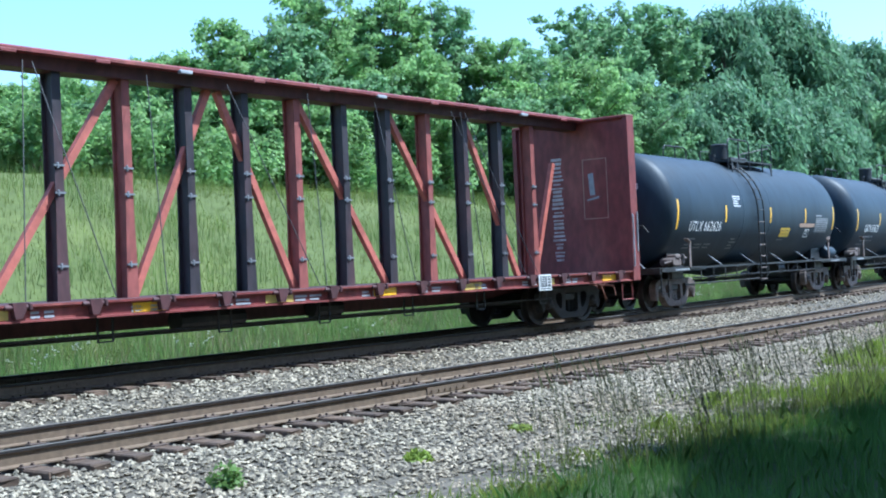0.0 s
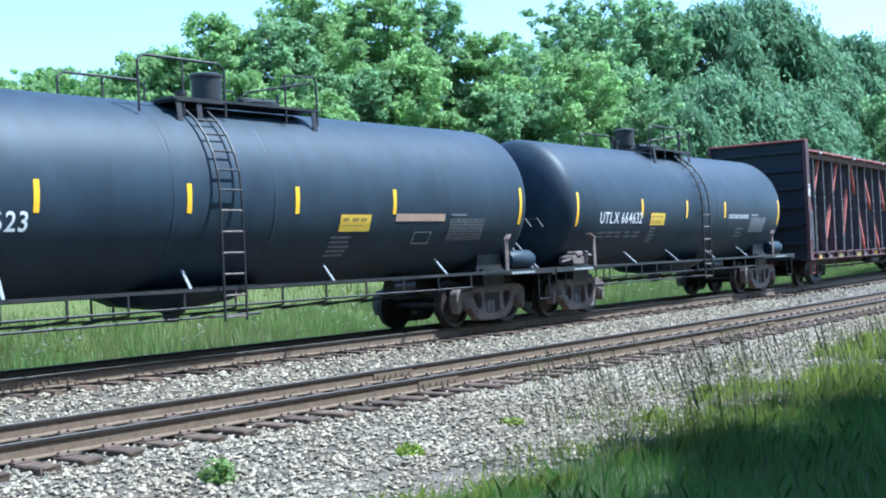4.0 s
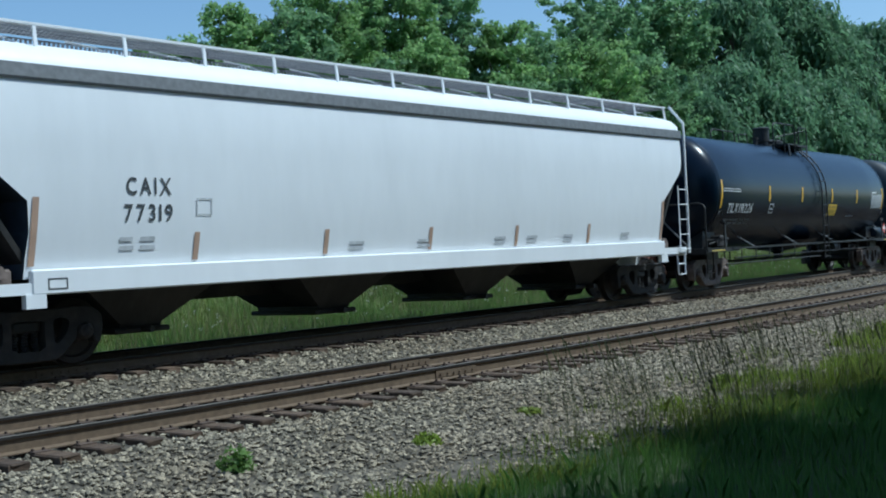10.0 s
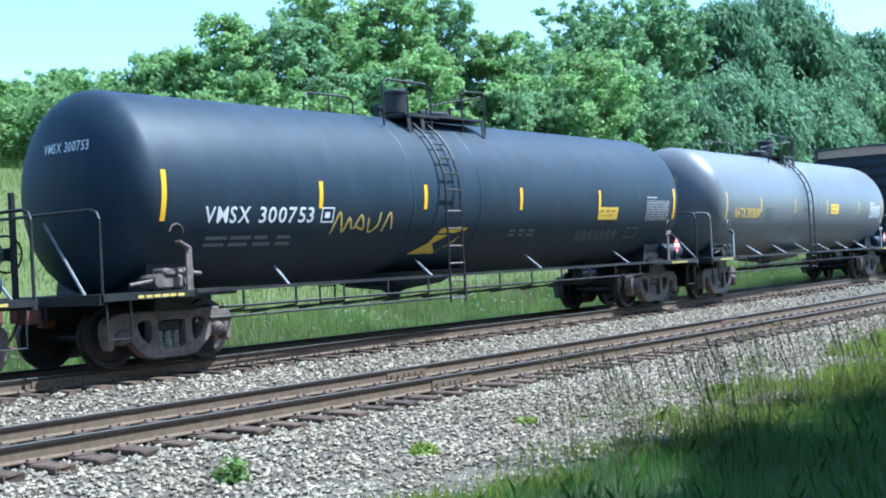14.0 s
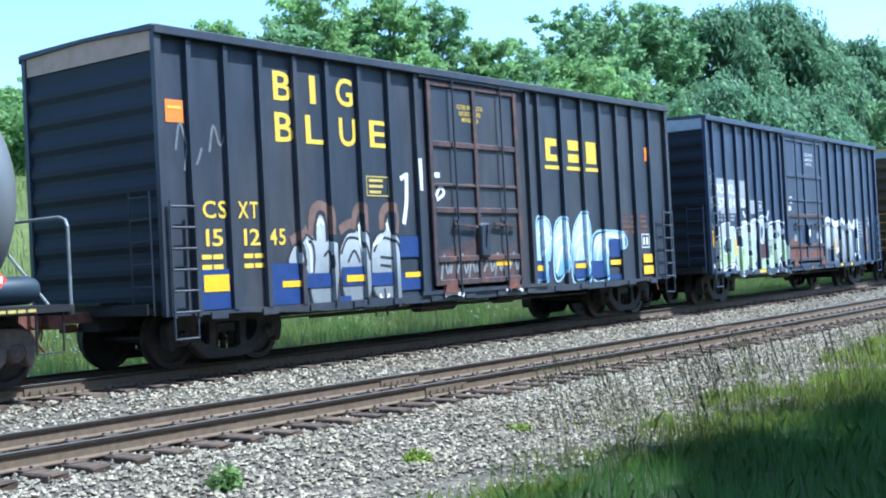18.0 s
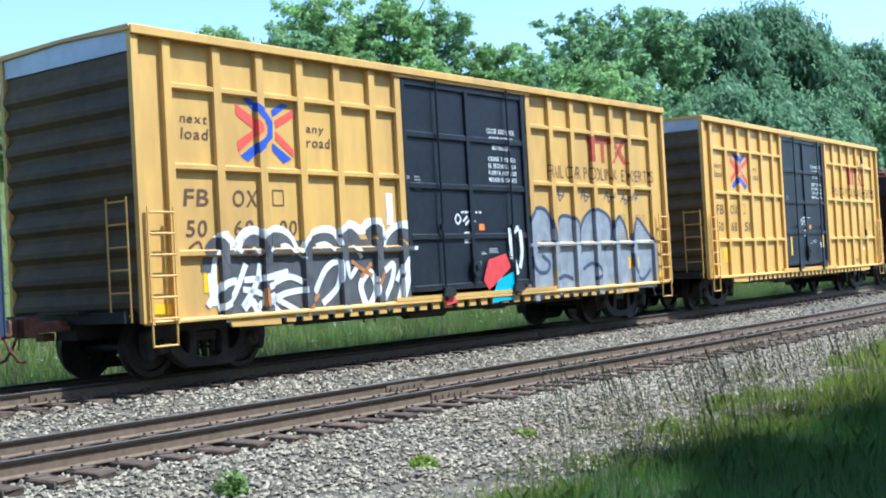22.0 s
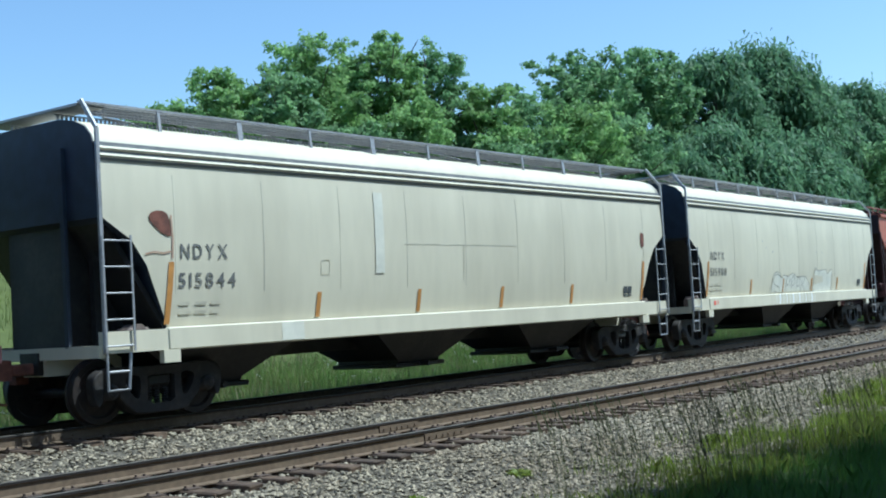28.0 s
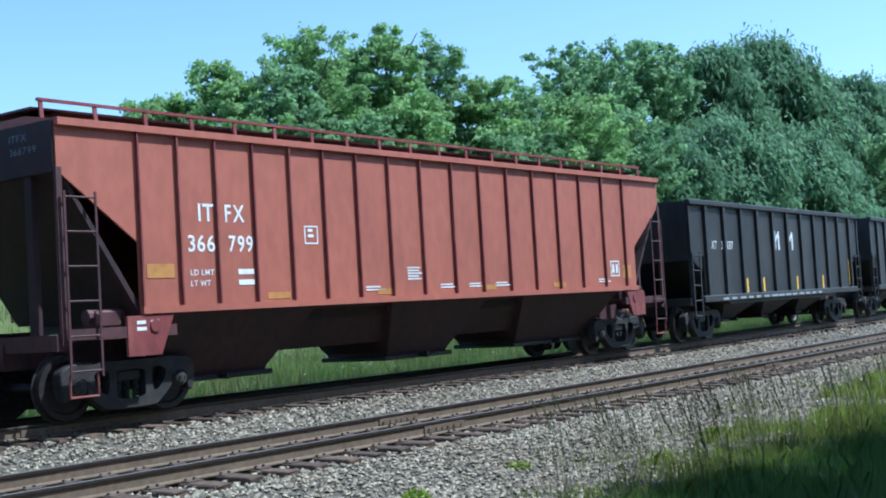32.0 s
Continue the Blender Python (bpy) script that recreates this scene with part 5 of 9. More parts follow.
        if k > 0 and dark:
            for m in range(17):
                w = r.uniform(0.25, 0.6)
                inked("notice", Ink(face).rect(-0.55 - w / 2, -0.55 + w / 2, 1.4 + m * 0.18, 1.422 + m * 0.18), GREY_INK, b, "worn painted notice")
                if m % 3 == 0:
                    inked("notice", Ink(face).rect(0.75, 0.82, 1.5 + m * 0.16, 1.6 + m * 0.16), DIM_INK, b, "worn painted notice")
            inked("notice_sign", Ink(face).poly([(-0.62, 3.35), (-0.40, 3.35), (-0.50, 3.72), (-0.62, 3.60)]), WHITE_INK, b)
        elif k > 0:
            for m in range(26):
                z = 1.35 + m * 0.095
                w = r.uniform(0.16, 0.36)
                inked("notice", Ink(face).rect(0.42 - w / 2, 0.42 + w / 2, z, z + r.uniform(0.03, 0.07)), STENCIL, b, "worn pinkish-white stencilled print")
            inked("notice_frame", Ink(face).border(-0.95, -0.3, 2.3, 3.7, 0.015), TAN_PATCH, b)
            inked("notice_sign", Ink(face).poly([(-0.62, 2.85), (-0.48, 2.85), (-0.44, 3.35), (-0.58, 3.38)]), GREY_INK, b, "pale worn notice")
            inked("notice_sign", Ink(face).poly([(-0.72, 2.78), (-0.40, 2.72), (-0.40, 2.76), (-0.72, 2.83)]), GREY_INK, b, "pale worn notice")
        part("ladder", Shape().pipe([(x - k * 0.12, -1.6, 1.15), (x - k * 0.12, -1.62, 1.2), (x - k * 0.12, -1.62, 2.3), (x - k * 0.12, -1.6, 2.35)], 0.018).pipe([(x + k * 0.08, -1.6, 1.5), (x + k * 0.08, -1.62, 2.4)], 0.018), GREY_INK, b, "grab irons")
        part("sill_step", Shape().pipe([(x - k * 0.1, -1.5, 0.84), (x - k * 0.1, -1.5, 0.42), (x - k * 0.55, -1.5, 0.42), (x - k * 0.55, -1.5, 0.84)], 0.02), MAROON, car)
    for i in range(19):
        x = -h + 0.75 + i * (2 * h - 1.5) / 18
        w = part("winch", Shape().prism([(x - 0.06, 0.88), (x + 0.04, 0.88), (x + 0.10, 1.0), (x + 0.10, 1.085), (x - 0.10, 1.085)], -1.60, -1.51).rod((x - 0.2, -1.56, 1.03), (x + 0.2, -1.56, 1.03), 0.035, 8).box(x + 0.14, x + 0.19, -1.61, -1.53, 0.98, 1.08, 0.01), MAROON_DARK, car)
    for k in range(9):
        x = -h + 1.1 + k * (2 * h - 2.2) / 8
        inked("reflector", Ink(flat(-1.507)).rect(x - 0.30, x + 0.30, 0.87, 1.0), REFLECT if k in (0, 3, 5, 8) else FADED_YELLOW, car, "yellow reflective strip")
    for k in range(12):
        small_print(car, flat(-1.507), -h + 2.0 + k * 1.6, 0.93, r.uniform(0.35, 0.7), 2, GREY_INK, k, 2, 0.055, 0.035)
    s = part("plate", Shape().box(plate_x - 0.22, plate_x + 0.22, -1.66, -1.64, 0.76, 1.08), WHITE_INK, car, "white inspection plate")
    q = Ink(flat(-1.665))
    q.rect(plate_x - 0.19, plate_x + 0.05, 0.83, 1.05).rect(plate_x + 0.08, plate_x + 0.19, 0.83, 1.05).rect(plate_x - 0.19, plate_x + 0.19, 0.785, 0.805)
    inked("plate_print", q, DARK_INK, s)
    inked("plate_print", Ink(flat(-1.669)).bars(plate_x - 0.17, 1.0, 0.18, 4, 0.045, 0.016, 5, 2).bars(plate_x + 0.09, 1.0, 0.09, 3, 0.06, 0.02, 6), WHITE_INK, s)
    i = Ink(flat(-1.597))
    i.border(-h - 0.11, -h + 0.11, 2.85, 3.2, 0.025).rect(-h - 0.04, -h + 0.06, 2.93, 3.08)
    inked("class_plate", i, WHITE_INK, car)
    for y, z in ((-1.2, 0.57), (-0.5, 0.5)):
        part("brake_rod", Shape().rod((-h + 3.0, y, z), (h - 3.0, y, z), 0.02), BLACK_STEEL, car)
    for k in range(8):
        x = -h + 3.6 + k * (2 * h - 7.2) / 7
        part("rod_hanger", Shape().bar((x, -1.3, 0.84), (x, -1.3, 0.48), 0.03, 0.02).bar((x + 0.25, -1.3, 0.84), (x + 0.25, -1.3, 0.48), 0.03, 0.02).bar((x, -1.3, 0.48), (x + 0.25, -1.3, 0.48), 0.02, 0.03), BLACK_STEEL, car)
    part("brake_tank", Shape().rod((-1.6, -0.9, 0.68), (-0.3, -0.9, 0.68), 0.17, 12), BLACK_STEEL, car)
    part("brake_tank", Shape().rod((1.4, -0.8, 0.7), (2.1, -0.8, 0.7), 0.14, 12), BLACK_STEEL, car)
    for k in range(10):
        x = r.uniform(-8.6, 8.6)
        part("tie_down_cable", Shape().rod((x, -0.40, 4.46), (x + r.uniform(-0.9, 0.9), -1.45, 1.1), 0.008, 4), BLACK_STEEL, car)
    for tx in (-h + 2.05, h - 2.05):
        truck(car, tx)
    couplers(car, -h - 0.45, h + 0.45)
    FREIGHT.append((car, centre))


lumber_car(13.22, 11.26, "maroon centre-beam lumber flatcar, empty, with red braces", 3, 7.35)
lumber_car(84.36, 11.24, "dark maroon centre-beam lumber flatcar with lettered bulkhead", 4, 6.09, True)


# ---- box cars ----
def end_wall(x, k, z0, z1, y=1.5, waves=9, depth=0.07):
    """A pressed steel end with deep horizontal ribs."""
    s = Shape()
    rows = [(x, z0)]
    for i in range(waves):
        a = z0 + 0.12 + (z1 - z0 - 0.2) * i / waves
        p = (z1 - z0 - 0.2) / waves
        rows += [(x, a), (x + k * depth, a + p * 0.22), (x + k * depth, a + p * 0.42), (x, a + p * 0.78)]
    rows.append((x, z1))
    front = [[(a, yy, z) for a, z in rows] for yy in (-y, y)]
    back = [[(x - k * 0.03, yy, z) for a, z in rows] for yy in (-y, y)]
    m = len(rows)
    s.v = front[0] + front[1] + back[0] + back[1]
    for i in range(m - 1):
        s.f += [(i, i + 1, m + i + 1, m + i), (2 * m + i, 2 * m + i + 1, 3 * m + i + 1, 3 * m + i), (i, i + 1, 2 * m + i + 1, 2 * m + i), (m + i, m + i + 1, 3 * m + i + 1, 3 * m + i)]
    return s


WALL = {}


def over(name, ink, material, side, label="", lift=0.0):
    return inked(name, ink.over(WALL["ribs"], WALL["levels"], lift), material, side, label)


def box_car(x0, x1, name_label, paint, ribs, levels, door, door_paint, roof, roof_edge, ink, end_paint, end_top, z0=0.84, z1=4.92):
    xc, h = (x0 + x1) / 2, (x1 - x0) / 2
    car = thing("boxcar", name_label, "boxcar", "train of freight cars")
    d0, d1 = door
    for y in (-1, 1):
        a, b = (-1.50, -1.46) if y < 0 else (1.46, 1.50)
        if y < 0:
            side = part("side_wall", Shape().box(-h, d0 - 0.04, a, b, z0, z1), paint, car)
            part("side_wall", Shape().box(d1 + 0.04, h, a, b, z0, z1), paint, car)
            part("door_header", Shape().box(d0 - 0.04, d1 + 0.04, a, b, z1 - 0.14, z1), paint, car)
        else:
            part("side_wall", Shape().box(-h, h, a, b, z0, z1), paint, car)
    for x, w in ribs:
        part("rib", Shape().prism([(x - w / 2, z0 + 0.02), (x + w / 2, z0 + 0.02), (x + w / 2, z1 - 0.1), (x - w / 2, z1 - 0.1)], -1.575, -1.50), paint, side)
    bays = [(a[0] + a[1] / 2, b[0] - b[1] / 2) for a, b in zip(ribs, ribs[1:])]
    for z in levels:
        for a, b in bays:
            if b - a < 1.6 and (b <= d0 or a >= d1):
                part("level_rib", Shape().loft([[(a, -1.50, z + 0.07), (a, -1.57, z + 0.045), (a, -1.57, z - 0.02), (a, -1.50, z - 0.05)], [(b, -1.50, z + 0.07), (b, -1.57, z + 0.045), (b, -1.57, z - 0.02), (b, -1.50, z - 0.05)]]), paint, side)
    for k in (-1, 1):
        # end walls take a darker paint that holds their shade
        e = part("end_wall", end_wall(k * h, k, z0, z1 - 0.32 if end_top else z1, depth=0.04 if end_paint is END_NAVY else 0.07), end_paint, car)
        if end_top:
            part("end_panel", Shape().box(min(k * h, k * (h + 0.03)), max(k * h, k * (h + 0.03)), -1.5, 1.5, z1 - 0.31, z1 + 0.02), end_top, e, "pale top panel")
        for y in (-1, 1):
            part("corner_post", Shape().box(k * h - 0.06, k * h + 0.06, y * 1.54 - 0.05, y * 1.54 + 0.04, z0 - 0.02, z1), paint, e)
    s = Shape()
    s.along([(-1.60, z1 - 0.03), (-1.57, z1 + 0.05), (0, z1 + 0.07), (1.57, z1 + 0.05), (1.60, z1 - 0.03), (1.5, z1 - 0.03), (0, z1 + 0.02), (-1.5, z1 - 0.03)], -h - 0.08, h + 0.08)
    rf = part("roof", s, roof, car)
    part("roof_edge", Shape().box(-h - 0.08, h + 0.08, -1.63, -1.585, z1 - 0.09, z1 + 0.045, 0.012), roof_edge, rf)
    part("roof_edge", Shape().box(-h - 0.08, h + 0.08, 1.585, 1.63, z1 - 0.09, z1 + 0.045, 0.012), roof_edge, rf)
    part("floor_frame", Shape().box(-h, h, -1.46, 1.46, z0, z0 + 0.1).box(-h - 0.2, h + 0.2, -0.25, 0.25, 0.62, z0), BLACK_STEEL, car)
    # sill: a deep middle on the old cars, a row of hanging tabs and jacking pads on the newer ones
    old = end_paint is END_NAVY
    if old:
        part("side_sill", Shape().prism([(-h, z0 + 0.02), (h, z0 + 0.02), (h, z0 - 0.02), (h - 1.6, z0 - 0.04), (h - 3.0, z0 - 0.12), (-h + 3.0, z0 - 0.12), (-h + 1.6, z0 - 0.04), (-h, z0 - 0.02)], -1.56, -1.50), paint, car)
        for k in range(14):
            x = -h + 1.0 + k * (2 * h - 2) / 13
            part("sill_tab", Shape().box(x - 0.2, x + 0.12, -1.585, -1.562, z0 - 0.10, z0 + 0.0), paint, car)
    else:
        part("side_sill", Shape().along([(-1.56, z0 - 0.05), (-1.60, z0 - 0.04), (-1.60, z0 - 0.01), (-1.57, z0 + 0.02), (-1.50, z0 + 0.02), (-1.50, z0 - 0.05)], -h, h), paint, car)
        for k in range(28):
            x = -h + 2.85 + k * (2 * h - 5.7) / 27
            part("sill_tab", Shape().box(x - 0.10, x + 0.10, -1.565, -1.53, z0 - 0.17, z0 - 0.05), paint, car)
        for k in (-1, 1):
            part("jacking_pad", Shape().prism([(k * (h - 2.62), z0 - 0.05), (k * (h - 1.55), z0 - 0.05), (k * (h - 1.60), z0 - 0.17), (k * (h - 2.62), z0 - 0.19)], -1.57, -1.52), paint, car)
        part("sill_web", Shape().box(-h + 2.6, h - 2.6, -1.45, -1.42, z0 - 0.2, z0), BLACK_STEEL, car)
    # door with its frame, rails and lock bars
    dz0, dz1 = z0 + 0.16, z1 - 0.16
    dr = part("door", Shape().box(d0, d1, -1.53, -1.48, dz0, dz1), door_paint, car, "sliding freight door")
    part("door_track", Shape().box(d0 - 0.5, d1 + 0.9, -1.60, -1.535, dz0 - 0.15, dz0 - 0.08), paint, car)
    part("door_track", Shape().box(d0 - 0.3, d1 + 0.3, -1.60, -1.535, dz1 + 0.02, dz1 + 0.09), paint, car)
    for x in (d0, (d0 + d1) / 2, d1):
        part("door_stile", Shape().box(x - 0.06, x + 0.06, -1.575, -1.53, dz0, dz1, 0.012), door_paint if roof is not BLUE_BLACK else RUST_DARK, dr)
    for i, z in enumerate((dz0 + 0.05, 1.46, 2.37, 2.84, 3.6, dz1 - 0.05) if old else [dz0 + 0.05 + (dz1 - dz0 - 0.1) * j / 4 for j in range(5)]):
        w = 0.03 if old and i == 3 else 0.055
        part("door_rail", Shape().box(d0 + 0.06, d1 - 0.06, -1.568, -1.53, z - w, z + w, 0.012), RUST_DARK if old and i < 3 or roof is BLUE_BLACK else door_paint, dr)
    if old:
        for x in (d0 + 0.55, d1 - 0.95):
            part("door_handle", Shape().bar((x, -1.60, 2.12), (x + 0.75, -1.60, 2.06), 0.05, 0.03).rod((x + 0.1, -1.61, 2.1), (x + 0.1, -1.53, 2.1), 0.02).rod((x + 0.65, -1.61, 2.06), (x + 0.65, -1.53, 2.06), 0.02), RUST_DARK, dr)
        for x in (d0 + 0.35, d1 - 0.4):
            part("roller", Shape().prism([(x - 0.22, dz0 - 0.14), (x + 0.22, dz0 - 0.14), (x + 0.16, dz0 + 0.02), (x - 0.16, dz0 + 0.02)], -1.63, -1.57), RUST, dr)
    for x in (d0 + (d1 - d0) * 0.24, d0 + (d1 - d0) * (0.80 if old else 0.84)):
        part("lock_bar", Shape().rod((x, -1.61, dz0 - 0.2), (x, -1.61, dz1 + 0.05), 0.022).box(x - 0.05, x + 0.05, -1.63, -1.57, dz0 + 1.1, dz0 + 1.2), door_paint, dr)
        if not old:
            part("roller", Shape().prism([(x - 0.12, dz0 - 0.12), (x + 0.22, dz0 - 0.12), (x + 0.26, dz0 - 0.04), (x + 0.12, dz0 + 0.04), (x - 0.08, dz0 + 0.03)], -1.66, -1.605), BLACK_STEEL, dr)
    m, mz = ((d0 + d1) / 2 + 0.1, dz0 + 0.5) if old else ((d0 + d1) / 2, dz0 + 0.2)
    gear = Shape().box(m - 0.16, m + 0.16, -1.64, -1.57, mz, mz + 0.65, 0.03).bar((m, -1.64, mz + 0.2), (m + 0.05, -1.66, mz + 0.6), 0.06, 0.03)
    if not old:
        gear = Shape().prism([(m - 0.13, mz + 0.12), (m - 0.05, mz), (m + 0.06, mz), (m + 0.13, mz + 0.12), (m + 0.10, mz + 0.36), (m - 0.10, mz + 0.36)], -1.63, -1.57).rod((m, -1.66, mz + 0.2), (m, -1.57, mz + 0.2), 0.05, 10)
    part("lock_gear", gear, door_paint, dr)
    for k in (-1, 1):
        ladder(car, k * (h - 0.06), k * (h - 0.52), z0 - 0.05, 2.45, -1.64, 6, paint)
        part("sill_step", Shape().pipe([(k * (h - 0.06), -1.62, z0), (k * (h - 0.06), -1.62, z0 - 0.35), (k * (h - 0.50), -1.62, z0 - 0.35), (k * (h - 0.50), -1.62, z0)], 0.02), paint, car)
        o = part("end_ladder", Shape().rod((k * (h + 0.16), -1.45, z0), (k * (h + 0.16), -1.45, 2.6), 0.016).rod((k * (h + 0.16), -1.0, z0), (k * (h + 0.16), -1.0, 2.6), 0.016), paint, car)
        for i in range(6):
            part("rung", Shape().rod((k * (h + 0.16), -1.45, z0 + 0.1 + i * 0.32), (k * (h + 0.16), -1.0, z0 + 0.1 + i * 0.32), 0.015), paint, o)
        part("end_sill", Shape().box(min(k * h, k * (h + 0.25)), max(k * h, k * (h + 0.25)), -1.4, 1.4, 0.84, 1.0).box(min(k * h, k * (h + 0.35)), max(k * h, k * (h + 0.35)), -0.5, 0.5, 1.0, 1.04), BLACK_STEEL, car)
    for y, z in ((-1.1, 0.60), (-0.4, 0.6)):
        part("brake_rod", Shape().rod((-4.5, y, z), (4.5, y, z), 0.02), BLACK_STEEL, car)
    part("brake_tank", Shape().rod((-1.4, -0.9, 0.66), (-0.3, -0.9, 0.66), 0.16, 12), BLACK_STEEL, car)
    part("brake_tank", Shape().rod((1.3, -0.8, 0.66), (1.9, -0.8, 0.66), 0.13, 12), BLACK_STEEL, car)
    part("hanger", Shape().bar((-2.9, -1.2, 0.8), (-2.9, -1.2, 0.52), 0.03, 0.02), BLACK_STEEL, car)
    part("hanger", Shape().bar((-2.6, -1.2, 0.8), (-2.6, -1.2, 0.52), 0.03, 0.02), BLACK_STEEL, car)
    for tx in (-h + 1.55, h - 1.55):
        truck(car, tx)
    couplers(car, -h - 0.72, h + 0.72)
    WALL["ribs"], WALL["levels"] = ribs, levels
    ink(car, side, dr)
    FREIGHT.append((car, xc))
    return car


def blob(ink, cx, cz, w, hgt, seed):
    r = random.Random(seed)
    pts = []
    ph = r.uniform(0, 6)
    for i in range(28):
        a = i * math.tau / 28
        k = 1 + 0.07 * math.sin(3 * a + ph) + 0.04 * math.sin(5 * a + 2 * ph) + r.uniform(-0.012, 0.012)
        sq = (abs(math.cos(a)) ** 4 + abs(math.sin(a)) ** 4) ** -0.25
        pts.append((cx + math.cos(a) * w / 2 * k * sq * 0.95, cz + math.sin(a) * hgt / 2 * k * sq * 0.95))
    for i in range(28):
        ink.poly([(cx, cz), pts[i], pts[(i + 1) % 28]])


def letters(side, outlines, fill, line=None, width=0.05, lift=0.0, label="sprayed graffiti letter"):
    """Fat sprayed letters, each a rounded patch with its own outline, laid over the ribs."""
    for k, pts in enumerate(outlines):
        o = over("graffiti_letter", Ink(flat(0)).poly(rounded(pts)), fill, side, label, lift + 0.0006 * (k % 3))
        if line:
            over("letter_outline", Ink(flat(0)).strip(pts, width, True), line, o, "", lift + 0.004)


def strokes(side, lines, material, width=0.06, lift=0.006, label=""):
    for pts in lines:
        w = width
        if isinstance(pts, tuple):
            pts, w = pts
        over("spray_stroke", Ink(flat(0)).strip(pts, w), material, side, label, lift)


def ink_csx(car, side, door):
    p = flat(-1.507)
    for ch, x, z in (("B", -5.50, 4.10), ("I", -4.66, 4.10), ("G", -4.02, 4.12), ("B", -5.50, 3.44), ("L", -4.80, 3.44), ("U", -3.98, 3.45), ("E", -3.20, 3.46)):
        mark(side, p, ch, x, z, 0.48, 0.14 if ch == "I" else 0.42, YELLOW_INK)
    for x in (2.42, 3.30, 4.06):
        g = Ink(p)
        if x == 2.42:
            g.rect(x + 0.03, x + 0.22, 3.44, 3.92).rect(x + 0.22, x + 0.48, 3.76, 3.92).rect(x + 0.22, x + 0.48, 3.44, 3.58)
        elif x == 3.30:
            g.rect(x + 0.05, x + 0.48, 3.44, 3.62).rect(x + 0.05, x + 0.48, 3.70, 3.92)
        else:
            g.rect(x + 0.05, x + 0.48, 3.44, 3.92)
        g.rect(x - 0.02, x + 0.55, 3.27, 3.35)
        inked("emblem", g, YELLOW_INK, side, "plain yellow emblem shape over a bar")
    for body, x, z, w in (("CS", -7.09, 2.22, 0.48), ("XT", -6.38, 2.22, 0.42), ("15", -7.05, 1.80, 0.34), ("12", -6.28, 1.80, 0.34), ("45", -5.74, 1.80, 0.36)):
        mark(side, p, body, x, z, 0.26, w, YELLOW_INK)
    for x, z in ((-7.15, 1.60), (-6.3, 1.60), (-7.15, 1.45), (-6.3, 1.45)):
        small_print(side, p, x, z, 0.45, 1, YELLOW_INK, 2, 2, 0.1, 0.07)
    for x in (-7.55, 6.98):
        inked("orange_label", Ink(p).rect(x - 0.16, x + 0.18, 3.60, 3.93), ORANGE, side, "orange label")
        inked("label_print", Ink(flat(-1.511)).rect(x - 0.12, x + 0.14, 3.80, 3.84), YELLOW_INK, side)
    for i, body in enumerate(("CLOSE AND LOCK", "DOORS BEFORE", "MOVING CAR")):
        mark(door, flat(-1.536), body, -0.66 + i * 0.08, 4.30 - i * 0.12, 0.085, 0.85 - i * 0.16, YELLOW_INK)
    for x0, x1, za, zb in ((-5.52, -5.05, 1.12, 1.22), (-4.0, -3.51, 1.15, 1.26), (-2.44, -1.95, 1.17, 1.26), (1.85, 2.30, 1.15, 1.26), (3.38, 3.84, 1.16, 1.26), (4.9, 5.38, 1.19, 1.3), (6.47, 6.91, 1.2, 1.4), (6.46, 6.95, 0.93, 1.13), (-7.15, -6.65, 1.12, 1.37)):
        inked("reflector", Ink(flat(-1.531)).rect(x0, x1, za, zb), REFLECT, side, "yellow reflective strip")
    for x0, x1, za, zb in ((-5.78, -5.12, 0.85, 1.5), (-4.98, -4.36, 1.09, 1.32), (-4.24, -3.9, 0.84, 0.92), (-4.1, -3.54, 1.09, 1.4), (-3.4, -2.75, 1.06, 1.28), (-2.6, -2.0, 1.53, 1.9), (-2.6, -2.0, 0.95, 1.25), (-7.2, -6.62, 0.86, 1.45), (1.84, 2.1, 1.0, 1.36), (2.22, 2.4, 1.0, 1.34), (3.36, 3.84, 0.95, 1.32), (3.96, 4.6, 0.93, 1.3), (4.9, 5.4, 1.36, 1.77), (4.77, 5.4, 0.86, 0.97)):
        inked("repaint_patch", Ink(flat(-1.523)).rect(x0, x1, za, zb), BRIGHT_NAVY, side, "patch of brighter blue paint")
    strokes(side, [[(-4.77, 1.89), (-4.74, 2.29), (-4.55, 2.43), (-4.35, 2.31), (-4.35, 1.95)], [(-3.73, 2.03), (-3.68, 2.3), (-3.55, 2.42), (-3.43, 2.28), (-3.46, 1.96)], [(-2.98, 2.02), (-2.97, 2.3), (-2.78, 2.43), (-2.6, 2.3), (-2.63, 1.95)], [(-5.27, 1.85), (-5.05, 1.94), (-4.87, 2.04)], [(-4.1, 2.01), (-3.92, 2.1), (-3.77, 2.14)]], SPRAY_RUST, 0.16, 0.0)
